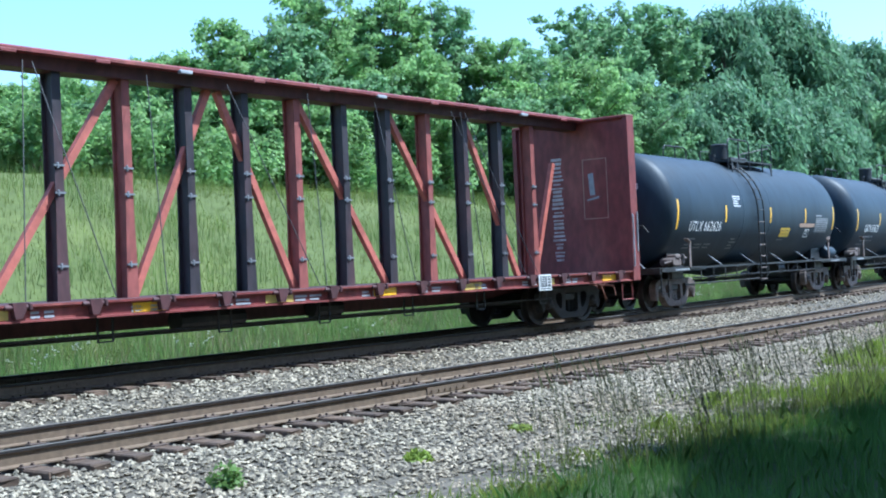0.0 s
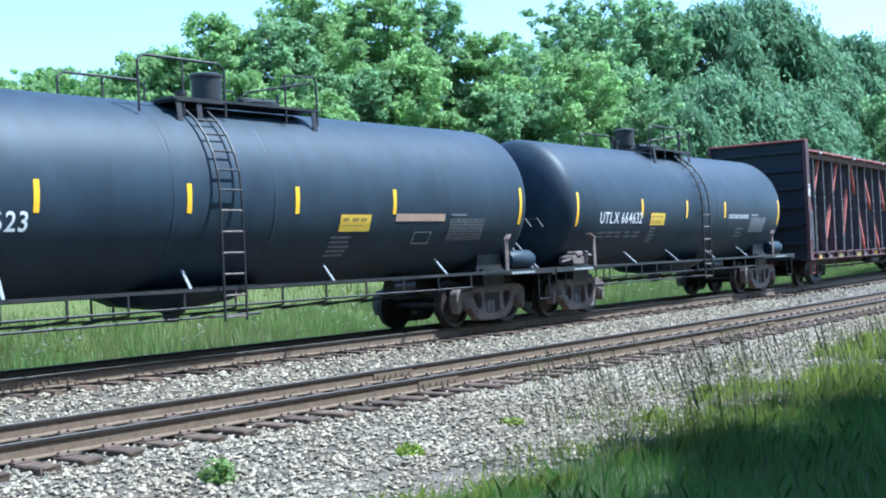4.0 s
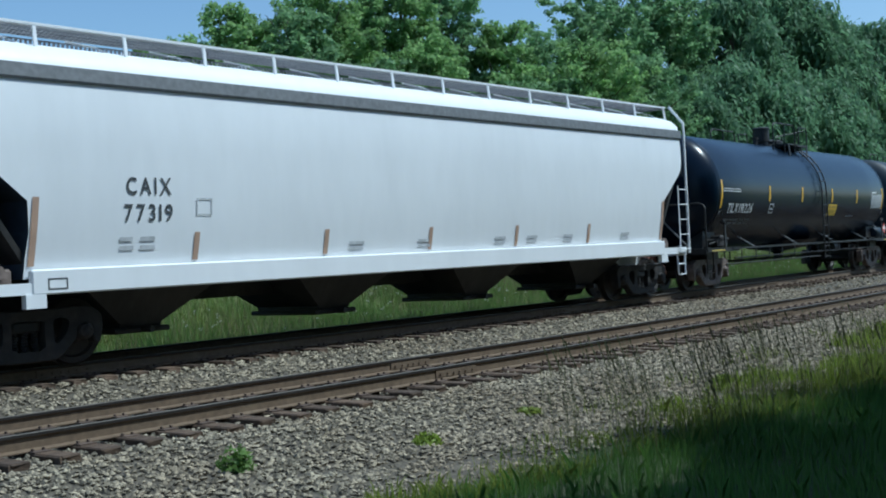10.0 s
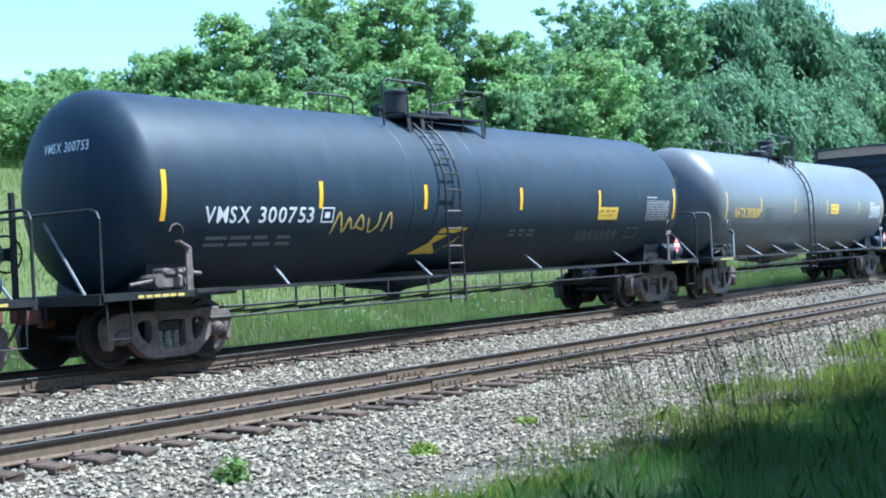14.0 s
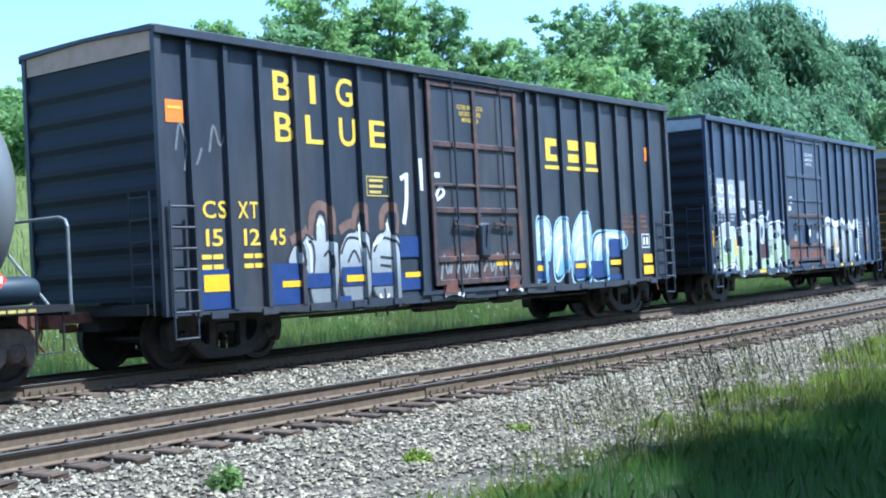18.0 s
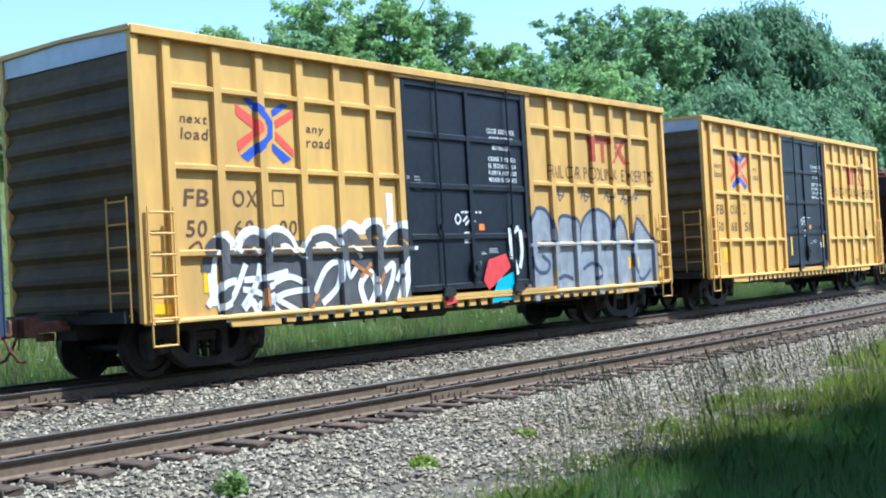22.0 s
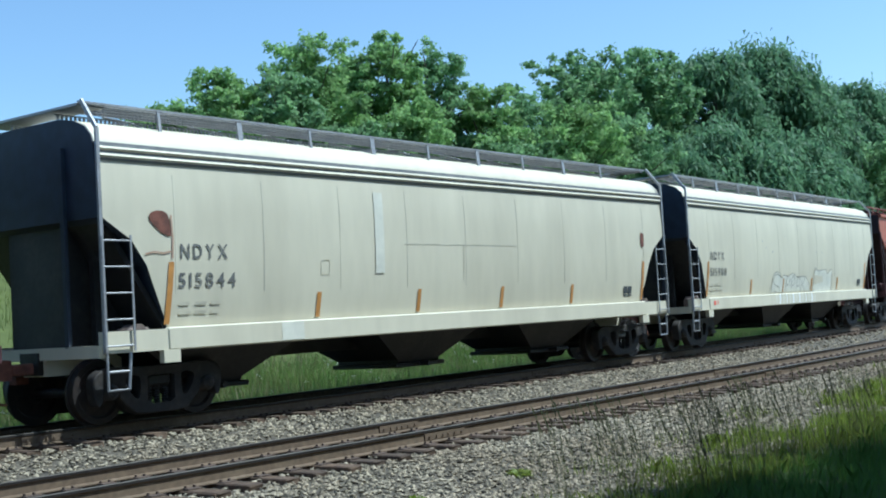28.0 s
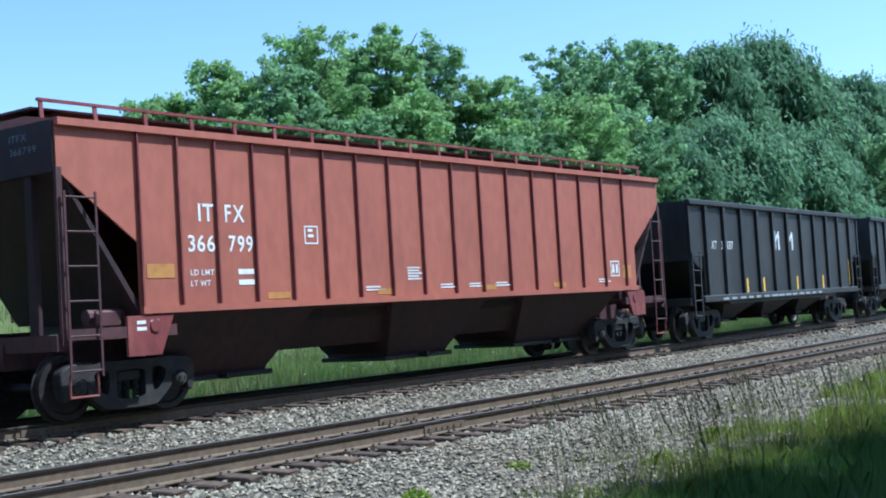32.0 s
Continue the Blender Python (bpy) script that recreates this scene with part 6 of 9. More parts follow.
    letters(side, [[(-5.1, 1.8), (-4.92, 1.95), (-4.75, 1.88), (-4.68, 2.15), (-4.56, 2.29), (-4.45, 2.19), (-4.4, 1.89), (-4.22, 1.8), (-4.19, 1.49), (-4.27, 1.06), (-4.36, 0.76), (-4.8, 0.76), (-4.9, 1.26), (-5.01, 1.51)],
              [(-4.12, 1.68), (-3.92, 1.96), (-3.7, 2.01), (-3.6, 2.26), (-3.53, 2.03), (-3.41, 1.85), (-3.41, 1.38), (-3.46, 0.84), (-3.98, 0.76), (-4.13, 1.18)],
              [(-3.31, 1.72), (-3.11, 1.95), (-2.94, 2.01), (-2.84, 2.28), (-2.77, 2), (-2.62, 1.84), (-2.54, 1.44), (-2.61, 0.75), (-3.06, 0.71), (-3.32, 1.01)],
              [(-5.37, 1.48), (-5.22, 1.77), (-5.06, 1.77), (-5.06, 1.46)]], SPRAY_STEEL, SPRAY_BLACK, 0.04, 0.003, "grey sprayed letter with a flame tip")
    strokes(side, [[(-4.7, 1.85), (-4.67, 2.15), (-4.56, 2.31), (-4.44, 2.19), (-4.43, 1.84)],
            [(-3.65, 1.99), (-3.58, 2.28), (-3.52, 1.99)],
            [(-2.94, 1.99), (-2.84, 2.3), (-2.76, 1.99)],
            [(-4.98, 1.77), (-4.8, 1.83), (-4.74, 1.59), (-4.81, 1.25)],
            [(-4.51, 1.59), (-4.39, 1.67), (-4.34, 1.45), (-4.44, 1.24)],
            [(-4.09, 1.62), (-3.91, 1.88), (-3.57, 1.83), (-3.44, 1.51)],
            [(-3.93, 1.48), (-3.76, 1.67), (-3.62, 1.47)],
            [(-3.25, 1.64), (-3.05, 1.87), (-2.69, 1.8), (-2.58, 1.44)],
            [(-3.08, 1.55), (-2.75, 1.52)],
            [(-3.09, 1.41), (-2.8, 1.38)],
            [(-3.01, 1), (-2.98, 0.77)]], SPRAY_BLACK, 0.045, 0.008)
    strokes(side, [[(-4.64, 2.1), (-4.57, 2.19), (-4.5, 2.1)], [(-4.93, 1.85), (-4.83, 1.68), (-4.83, 1.34)], [(-3.61, 2.12), (-3.6, 1.83), (-3.55, 1.65)], [(-2.88, 2.14), (-2.84, 2)], [(-3.26, 1.74), (-2.99, 1.91)], [(-3.15, 0.91), (-3.03, 0.77), (-2.89, 0.9)]], SPRAY_WHITE, 0.055, 0.010)
    letters(side, [[(1.94, 2.14), (2.15, 2.25), (2.45, 2.14), (2.48, 1.64), (2.18, 0.93), (1.91, 0.94)],
             [(2.61, 1.95), (2.89, 2.25), (3.17, 2.13), (3.22, 1.63), (2.96, 1.06), (2.57, 0.97)],
             [(3.35, 1.85), (3.69, 2.31), (3.95, 2.34), (4.13, 1.96), (3.94, 0.91), (3.3, 0.88)],
             [(4.21, 1.84), (4.9, 1.96), (5.62, 1.88), (5.69, 1.58), (4.89, 1.48), (4.79, 0.94), (4.16, 0.9)]], SPRAY_ICE, SPRAY_SKY, 0.05, 0.002, "pale blue sprayed letter")
    strokes(side, [[(1.96, 1.87), (2.19, 1.95), (2.49, 1.8)], [(1.92, 1.05), (2.12, 1.53), (2.41, 1.75)], [(2.63, 1.75), (3.04, 1.91), (3.23, 1.74)], [(2.62, 1.08), (2.92, 1.63), (3.13, 1.29)], [(3.37, 1.62), (3.78, 1.91), (4.07, 1.79)], [(3.38, 1.05), (3.64, 1.62), (3.92, 1.15)], [(4.23, 1.61), (4.66, 1.84), (5.54, 1.78)], [(4.24, 1.02), (4.53, 1.72), (4.82, 1.24)]], SPRAY_WHITE, 0.06, 0.009)
    for x, z in ((-7.55, 3.2), (-7.4, 2.9), (-6.9, 3.2)):
        inked("chalk_scrawl", Ink(p).strip([(x, z), (x + 0.1, z + 0.4), (x + 0.22, z + 0.1), (x + 0.35, z + 0.35)], 0.04), DIM_INK, side)
    g = Ink(p)
    g.border(6.47, 6.85, 1.55, 1.88, 0.025).rect(6.54, 6.62, 1.62, 1.8).rect(6.68, 6.78, 1.62, 1.8)
    inked("plate", g, WHITE_INK, side)
    small_print(side, p, 5.55, 2.25, 1.3, 4, RUST, 4, 3, 0.12, 0.07)
    inked("notice", Ink(p).border(-3.35, -2.75, 2.6, 2.95, 0.02).bars(-3.28, 2.85, 0.45, 3, 0.1, 0.05, 6), FADED_YELLOW, side)
    for pts, w in (([(-2.42, 2.92), (-2.3, 2.98), (-2.2, 3.0)], 0.08), ([(-2.24, 3.0), (-2.28, 2.5), (-2.38, 2.12)], 0.10), ([(-1.9, 3.3), (-1.88, 2.72)], 0.13)):
        over("white_smear", Ink(flat(0)).strip(pts, w), SPRAY_WHITE, side)
    for pts, w in (([(-1.55, 3.02), (-1.3, 3.02)], 0.1), ([(-1.45, 2.62), (-1.3, 2.8), (-1.2, 2.68), (-1.42, 2.56)], 0.07)):
        inked("white_smear", Ink(flat(-1.541)).strip(pts, w), SPRAY_WHITE, door)
    d = Ink(flat(-1.537))
    for k in range(9):
        x = -1.4 + k * 0.29
        d.strip([(x, 1.1 + 0.1 * (k % 3)), (x + 0.12, 1.55 - 0.1 * (k % 2)), (x + 0.2, 1.2), (x + 0.3, 1.4)], 0.05)
    inked("graffiti_strokes", d, SPRAY_GREY, door)
    inked("rust_patch", Ink(flat(-1.535)).poly([(-1.45, 1.0), (1.15, 1.0), (1.1, 1.75), (0.3, 1.5), (-0.4, 1.85), (-1.4, 1.6)]), RUST_DARK, door, "rust and grime on the lower door")
    inked("reflector", Ink(flat(-1.541)).rect(0.4, 0.9, 1.3, 1.42), REFLECT, door)
    g = Ink(flat(-1.64))
    g.rect(-1.5, -1.2, 0.62, 0.74).rect(1.0, 1.35, 0.6, 0.7)
    inked("silver_smear", Ink(flat(-1.60)).strip([(-1.4, 0.80), (-1.1, 0.84), (-0.8, 0.78)], 0.07), WHITE_INK, side)
    inked("silver_smear", Ink(flat(-1.60)).strip([(0.6, 0.82), (0.9, 0.86), (1.2, 0.78)], 0.06), WHITE_INK, side)


def bubble_letters(side):
    strokes(side, [([(-7.35, 1.18), (-7.4, 1.51), (-7.31, 1.83), (-7.18, 2.04)], 0.05),
              ([(-7.22, 1.01), (-6.87, 0.88), (-6.49, 0.97), (-6.2, 1.04), (-6.03, 0.97), (-5.87, 0.75), (-5.45, 0.67), (-5.01, 0.81), (-4.63, 0.77)], 0.05),
              ([(-5.85, 1.99), (-5.6, 2.05), (-5.35, 2.18), (-5.04, 2.14), (-4.93, 1.98)], 0.05),
              ([(-5.08, 1.66), (-4.86, 2.11), (-4.46, 2.25), (-4.26, 2.16), (-4.12, 2.27), (-3.84, 2.35), (-3.61, 2.23), (-3.58, 1.87)], 0.055),
              ([(-3.54, 1.99), (-3.29, 2.14), (-2.99, 2.18)], 0.05),
              ([(-2.9, 2.06), (-2.61, 2.21), (-2.28, 2.16), (-2.09, 1.96), (-2.06, 1.7)], 0.05),
              ([(-3.95, 0.89), (-3.61, 0.71), (-3.11, 0.68), (-2.72, 0.88), (-2.52, 1.02), (-2.26, 0.76), (-1.87, 0.66)], 0.05)], SPRAY_WHITE, 0.05, 0.001)
    letters(side, [[(-7.13, 2), (-6.96, 2.09), (-6.58, 2.14), (-6.47, 1.99), (-6.51, 1.76), (-6.7, 1.72), (-6.82, 1.59), (-6.87, 1.41), (-6.74, 1.32), (-6.5, 1.31), (-6.5, 1.1), (-6.65, 1), (-6.92, 0.95), (-7.13, 1.02), (-7.24, 1.26), (-7.25, 1.59), (-7.19, 1.83)],
                [(-6.36, 1.99), (-6.13, 2.02), (-6, 1.9), (-6.03, 1.29), (-6.16, 1.11), (-6.34, 1.14), (-6.42, 1.31), (-6.42, 1.65)],
                [(-5.73, 1.94), (-5.49, 2), (-5.36, 2.12), (-5.16, 2.11), (-5.09, 1.98), (-5.15, 0.92), (-5.42, 0.76), (-5.69, 0.77), (-5.95, 0.99), (-5.94, 1.46), (-5.67, 1.47), (-5.54, 1.63), (-5.72, 1.77)],
                [(-5.01, 1.75), (-4.79, 2.07), (-4.49, 2.18), (-4.42, 1.79), (-4.51, 1.51), (-4.5, 1.12), (-4.72, 1.06), (-4.92, 1.25), (-5.04, 1.48)],
                [(-4.29, 1.6), (-4.21, 1.99), (-4.06, 2.21), (-3.85, 2.25), (-3.7, 2.11), (-3.78, 1.78), (-3.88, 1.57)],
                [(-3.52, 1.92), (-3.22, 2.06), (-3.05, 2.02), (-3.02, 1.85), (-3.22, 1.71), (-2.99, 1.65), (-3.01, 0.99), (-3.14, 0.77), (-3.47, 0.74), (-3.6, 0.92), (-3.59, 1.4)],
                [(-2.81, 2.04), (-2.47, 2.12), (-2.31, 1.91), (-2.38, 1.66), (-2.13, 1.6), (-1.92, 1.45), (-1.96, 0.96), (-2.22, 0.9), (-2.44, 1.24), (-2.71, 0.96), (-2.85, 1.18), (-2.85, 1.67)],
                [(-5.1, 1.15), (-4.94, 1.21), (-4.7, 1.01), (-4.55, 0.87), (-4.75, 0.81), (-5.04, 0.92)],
                [(-4.2, 1.12), (-3.69, 1.11), (-3.74, 0.83), (-4.02, 0.8)]], SPRAY_FADE, SPRAY_WHITE, 0.035, 0.003, "pale green and white bubble letter")
    letters(side, [[(-6.89, 1.53), (-6.78, 1.57), (-6.68, 1.47), (-6.55, 1.43), (-6.73, 1.34), (-6.87, 1.41)], [(-5.63, 1.28), (-5.48, 1.43), (-5.39, 1.31), (-5.57, 1.17)], [(-4.08, 1.92), (-3.93, 2.11), (-3.85, 1.97), (-3.96, 1.71), (-4.07, 1.69)], [(-2.7, 1.86), (-2.54, 1.92), (-2.53, 1.76), (-2.65, 1.7)]], NAVY, None, 0.05, 0.009, "unpainted gap in a letter")
    for x, z in ((-7.6, 2.1), (-7.5, 2.0), (-7.65, 1.95), (-5.3, 2.42), (-5.22, 2.35), (-3.5, 2.42), (-3.4, 2.36), (-3.32, 2.45), (-7.55, 1.0), (-7.45, 0.9)):
        i = Ink(flat(0))
        blob(i, x, z, 0.09, 0.11, 3)
        over("paint_dot", i, SPRAY_WHITE, side, "", 0.002)
    over("paint_blot", Ink(flat(0)).poly(rounded([(-7.55, 0.95), (-7.28, 0.94), (-7.3, 1.12), (-7.52, 1.1)])), SPRAY_GREEN, side)
    over("paint_blot", Ink(flat(0)).poly(rounded([(-6.38, 0.9), (-6.18, 0.92), (-6.19, 1.03), (-6.36, 1.02)])), SPRAY_WHITE, side)
    inked("reflector", Ink(flat(-1.519)).rect(-6.08, -5.96, 1.28, 1.73), REFLECT, side, "yellow reflective strip")
    inked("route_board", Ink(flat(-1.519)).rect(-4.24, -3.70, 1.15, 1.55), MAROON_DARK, side, "brown rusted route board")
    inked("small_print", Ink(flat(-1.519)).border(-3.5, -3.2, 1.45, 1.65, 0.02).bars(-3.45, 1.4, 0.3, 3, 0.08, 0.05, 4, 2), DARK_INK, side)


def grey_letters(side):
    letters(side, [[(1.89, 1.99), (2.17, 2.1), (2.49, 2.02), (2.49, 1.34), (2.03, 1.35), (1.95, 0.95), (1.78, 0.95)], [(2.72, 2.04), (3.28, 1.98), (3.2, 1.26), (2.84, 1.09), (3.12, 0.9), (2.65, 0.92)], [(3.44, 1.98), (3.98, 1.91), (3.99, 0.87), (3.39, 0.85)], [(4.22, 1.91), (4.73, 1.97), (4.82, 1.66), (4.79, 0.9), (4.23, 0.86)]], SPRAY_STEEL, SPRAY_GREY, 0.05, 0.0, "pale grey sprayed letter")
    strokes(side, [([(1.73, 2.07), (1.97, 2.23), (2.26, 2.28), (2.51, 2.18)], 0.16), ([(2.68, 2.18), (2.99, 2.11), (3.37, 2.18)], 0.2), ([(3.46, 2.16), (3.7, 2.26), (4.03, 2.14)], 0.16), ([(4.11, 1.97), (4.38, 2.22), (4.67, 2.11), (4.81, 1.97)], 0.14), ([(4.93, 1.97), (5.19, 2.19), (5.36, 1.84), (5.26, 1.39), (5.39, 1.14)], 0.24), ([(5.01, 1.05), (5.34, 1.14), (5.63, 0.95)], 0.12), ([(2.96, 1.15), (3.14, 1.32), (3.17, 1.2)], 0.1)], SPRAY_WHITE, 0.15, 0.006)
    inked("reflector", Ink(flat(-1.519)).rect(2.82, 2.95, 1.18, 1.66), REFLECT, side)


def scrawl(side, x, z, w, hgt, seed, material):
    """A small hand-drawn tag."""
    r = random.Random(seed)
    pts = [(x + w * (0.5 + 0.5 * math.sin(i * 1.9 + seed)), z + hgt * i / 7 + r.uniform(-0.05, 0.05)) for i in range(8)]
    over("tag", Ink(flat(0)).strip(pts, 0.022).strip([(x, z + hgt * 0.3), (x + w * 0.6, z + hgt * 0.5), (x + w, z + hgt * 0.2)], 0.02), material, side)


def ink_nokl(car, side, door):
    p = flat(-1.507)
    for x0, x1, za, zb in ((-7.18, -6.62, 2.38, 3.33), (-6.38, -5.86, 2.4, 3.31), (-5.62, -5.1, 2.58, 3.31), (-4.93, -4.42, 2.4, 2.78)):
        inked("primer_patch", Ink(p).rect(x0, x1, za, zb), GREY_INK, side, "grey primer patch behind the marks")
    for body, x, z, w in (("NO", -7.12, 2.93, 0.48), ("KL", -6.34, 2.93, 0.42), ("57", -7.08, 2.55, 0.4), ("04", -6.32, 2.55, 0.42), ("60", -5.56, 2.56, 0.4)):
        mark(side, flat(-1.511), body, x, z, 0.26, w, WHITE_INK)
    small_print(side, p, -7.2, 2.3, 1.4, 2, GREY_INK, 3, 3, 0.1, 0.05)
    bubble_letters(side)
    grey_letters(side)
    for x0, x1, za, zb in ((-7.76, -7.61, 1.49, 1.94), (-7.59, -7.45, 1.49, 1.94), (6.48, 6.62, 1.2, 2.0), (6.2, 6.46, 1.16, 1.36)):
        inked("reflector", Ink(p).rect(x0, x1, za, zb), REFLECT, side, "yellow reflective strip")
    scrawl(side, -7.62, 3.05, 0.22, 0.5, 3, GREY_INK), scrawl(side, -7.66, 2.5, 0.28, 0.4, 5, GREY_INK), scrawl(side, 6.75, 2.0, 0.25, 0.4, 6, SPRAY_WHITE)
    inked("rust_streak", Ink(p).poly([(-7.86, 4.75), (-7.74, 4.78), (-7.72, 4.0), (-7.76, 3.2), (-7.80, 2.6), (-7.86, 2.6)]), RUST, side, "rust bleeding down beside the corner post")
    small_print(side, p, 5.35, 2.15, 0.75, 5, GREY_INK, 12, 4, 0.12, 0.06)
    [mark(door, flat(-1.537), body, 0.1 + i * 0.06, 4.25 - i * 0.15, 0.09, 0.8 - i * 0.12) for i, body in enumerate(("CLOSE AND LOCK", "DOORS BEFORE", "MOVING CAR"))]
    small_print(door, flat(-1.537), -1.5, 2.9, 0.3, 3, WHITE_INK, 7, 1, 0.08, 0.05)
    inked("reflector", Ink(flat(-1.566)).rect(-4.4, -3.9, 0.74, 0.82).rect(0.2, 0.6, 0.74, 0.82).rect(3.2, 3.5, 0.74, 0.82).rect(4.3, 4.6, 0.74, 0.82), REFLECT, car)
    inked("rust_patch", Ink(flat(-1.535)).poly([(-1.7, 1.02), (1.5, 1.02), (1.5, 1.3), (0.9, 1.36), (0.2, 1.28), (-0.6, 1.42), (-1.2, 1.75), (-1.7, 1.6)]), RUST, door, "rust on the lower door")
    inked("lock_label", Ink(flat(-1.645)).rect(-0.16, -0.02, 1.73, 1.94), WHITE_INK, door)
    inked("sticker", Ink(flat(-1.541)).rect(-1.74, -1.43, 2.53, 2.65), WHITE_INK, door)
    inked("scuff", Ink(flat(-1.541)).strip([(1.3, 2.05), (1.2, 1.8), (1.32, 1.6), (1.22, 1.5)], 0.07), SPRAY_WHITE, door)
    for x, z in ((-1.15, 1.7), (0.95, 1.75)):
        inked("smear", Ink(flat(-1.541)).poly(rounded([(x - 0.12, z - 0.1), (x + 0.15, z - 0.12), (x + 0.12, z + 0.1), (x - 0.1, z + 0.08)])), GREY_INK, door)
    inked("class_plate", Ink(p).border(-4.12, -3.82, 2.49, 2.76, 0.02).rect(-4.02, -3.92, 2.56, 2.68), WHITE_INK, side)


def emblem(side, p, x, z):
    """A crossed red and blue device of two facing chevrons."""
    for name, bars, ink, label in (("blue_bar", [[(-0.45, 0.51), (-0.3, 0.5), (0.08, 0.31), (-0.03, 0.18)], [(-0.03, 0.18), (0.08, 0.31), (0.21, 0.17), (0.1, 0.1)], [(0.1, 0.1), (0.21, 0.17), (0.19, -0.09), (0.09, -0.04)], [(0.09, -0.04), (0.19, -0.09), (0.07, -0.19), (-0.01, -0.09)], [(-0.51, -0.4), (-0.01, -0.09), (0.07, -0.19), (-0.36, -0.49)], [(0.19, 0.34), (0.4, 0.46), (0.57, 0.45), (0.21, 0.23)], [(0.18, -0.17), (0.59, -0.41), (0.41, -0.49), (0.16, -0.28)]], BLUE_INK, "blue bar of the crossed emblem"),
                                   ("red_bar", [[(-0.57, 0.4), (-0.05, 0.11), (-0.2, 0.02), (-0.57, 0.22)], [(-0.2, 0.02), (-0.05, 0.11), (-0.04, 0)], [(-0.2, 0.02), (-0.04, 0), (-0.55, -0.35), (-0.57, -0.18)], [(0.25, 0.18), (0.68, 0.4), (0.67, 0.26), (0.28, 0.06)], [(0.26, 0.02), (0.65, -0.26), (0.64, -0.38), (0.25, -0.12)]], RED_INK, "red bar of the crossed emblem")):
        for pts in bars:
            over(name, Ink(p).poly([(x + a, z + b) for a, b in pts]), ink, side, label)


def yellow_marks(side, door, digits):
    p = flat(-1.507)
    over("lettering", Ink(p).text("next", -7.05, 3.70, 0.14, 0.52, slant=0.1), BROWN_INK, side)
    over("lettering", Ink(p).text("load", -7.05, 3.46, 0.17, 0.52, slant=0.1), BROWN_INK, side)
    over("lettering", Ink(p).text("any", -4.42, 3.70, 0.14, 0.42, slant=0.1), BROWN_INK, side)
    over("lettering", Ink(p).text("road", -4.42, 3.46, 0.17, 0.55, slant=0.1), BROWN_INK, side)
    emblem(side, p, -5.37, 3.66)
    over("lettering", Ink(p).text("FB", -7.06, 2.48, 0.26, 0.48, slant=0.1), BROWN_INK, side)
    over("lettering", Ink(p).text("OX", -6.1, 2.48, 0.26, 0.52, slant=0.1), BROWN_INK, side)
    for body, x in zip(digits, (-7.04, -6.1, -5.15)):
        over("lettering", Ink(p).text(body, x, 2.03, 0.25, 0.40, slant=0.1), BROWN_INK, side)
    inked("class_plate", Ink(p).border(-5.25, -5.0, 2.5, 2.75, 0.018), BROWN_INK, side)
    x = 2.55
    for body, xx, w in (("RAIL", 2.78, 0.62), ("CAR", 3.50, 0.60), ("POOLING", 4.24, 1.42), ("EXPERTS", 5.90, 1.38)):
        over("lettering", Ink(p).text(body, xx, 3.18, 0.29, w, font=THIN), BROWN_INK, side)
    g = Ink(p)
    g.rect(4.42, 5.40, 4.0, 4.14).rect(4.52, 4.66, 3.58, 4.0).rect(5.04, 5.18, 3.58, 4.0)
    g.poly([(5.38, 3.58), (5.56, 3.58), (6.22, 4.14), (6.02, 4.14)]).poly([(6.02, 3.58), (6.22, 3.58), (5.88, 3.92), (5.76, 3.84)]).poly([(5.46, 4.14), (5.64, 4.14), (5.80, 3.96), (5.70, 3.88)])
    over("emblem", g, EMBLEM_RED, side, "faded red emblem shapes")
    for i, body in enumerate(("CLOSE AND LOCK", "DOOR BEFORE", "MOVING CAR")):
        mark(door, flat(-1.537), body, 0.62 + i * 0.08, 3.98 - i * 0.16, 0.10, 0.95 - i * 0.16)
    for i, body in enumerate(("CIERRE Y PONGA", "EL SEGURO A LA", "PUERTA ANTES DE", "MOVER EL CARRO")):
        mark(door, flat(-1.537), body, 0.62, 3.44 - i * 0.135, 0.085, 0.95)
    q, q2 = flat(-1.537), flat(-1.541)
    small_print(door, q, -1.72, 3.05, 0.26, 5, GREY_INK, 3, 1, 0.055, 0.022)
    small_print(door, q, -0.36, 2.415, 0.68, 1, WHITE_INK, 6, 6, 0.05, 0.035)
    for x, z, up in ((-0.30, 2.24, 1), (-0.24, 2.17, 1), (-0.04, 2.33, -1), (-0.08, 2.27, -1)):
        inked("slanted_print", Ink(q).poly([(x, z), (x + 0.14, z + up * 0.10), (x + 0.12, z + up * 0.10 + 0.035), (x - 0.02, z + 0.035)]), WHITE_INK, door)
    inked("lock_label", Ink(q).rect(-0.29, -0.09, 1.85, 2.06), WHITE_INK, door, "white label with red and black squares")
    inked("label_mark", Ink(q2).rect(-0.20, -0.11, 1.99, 2.04).rect(-0.13, -0.11, 1.93, 1.99), RED_INK, door)
    inked("label_mark", Ink(q2).rect(-0.20, -0.11, 1.865, 1.91), DARK_INK, door)
    inked("orange_label", Ink(q).rect(0.20, 0.37, 2.09, 2.21), ORANGE, door)
    mark(door, q, "SEAL", 0.24, 1.625, 0.05, 0.15), small_print(door, q, 0.49, 1.72, 0.46, 3, GREY_INK, 4, 1, 0.035, 0.02)
    inked("door_tick", Ink(q).rect(0.16, 0.20, 1.40, 1.50), WHITE_INK, door), small_print(door, q, 1.16, 1.63, 0.24, 3, WHITE_INK, 9, 1, 0.055, 0.032)
    inked("door_ring", Ink(flat(-1.537)).strip([(-0.55, 2.30), (-0.47, 2.39), (-0.38, 2.30), (-0.47, 2.21)], 0.035, True), WHITE_INK, door)
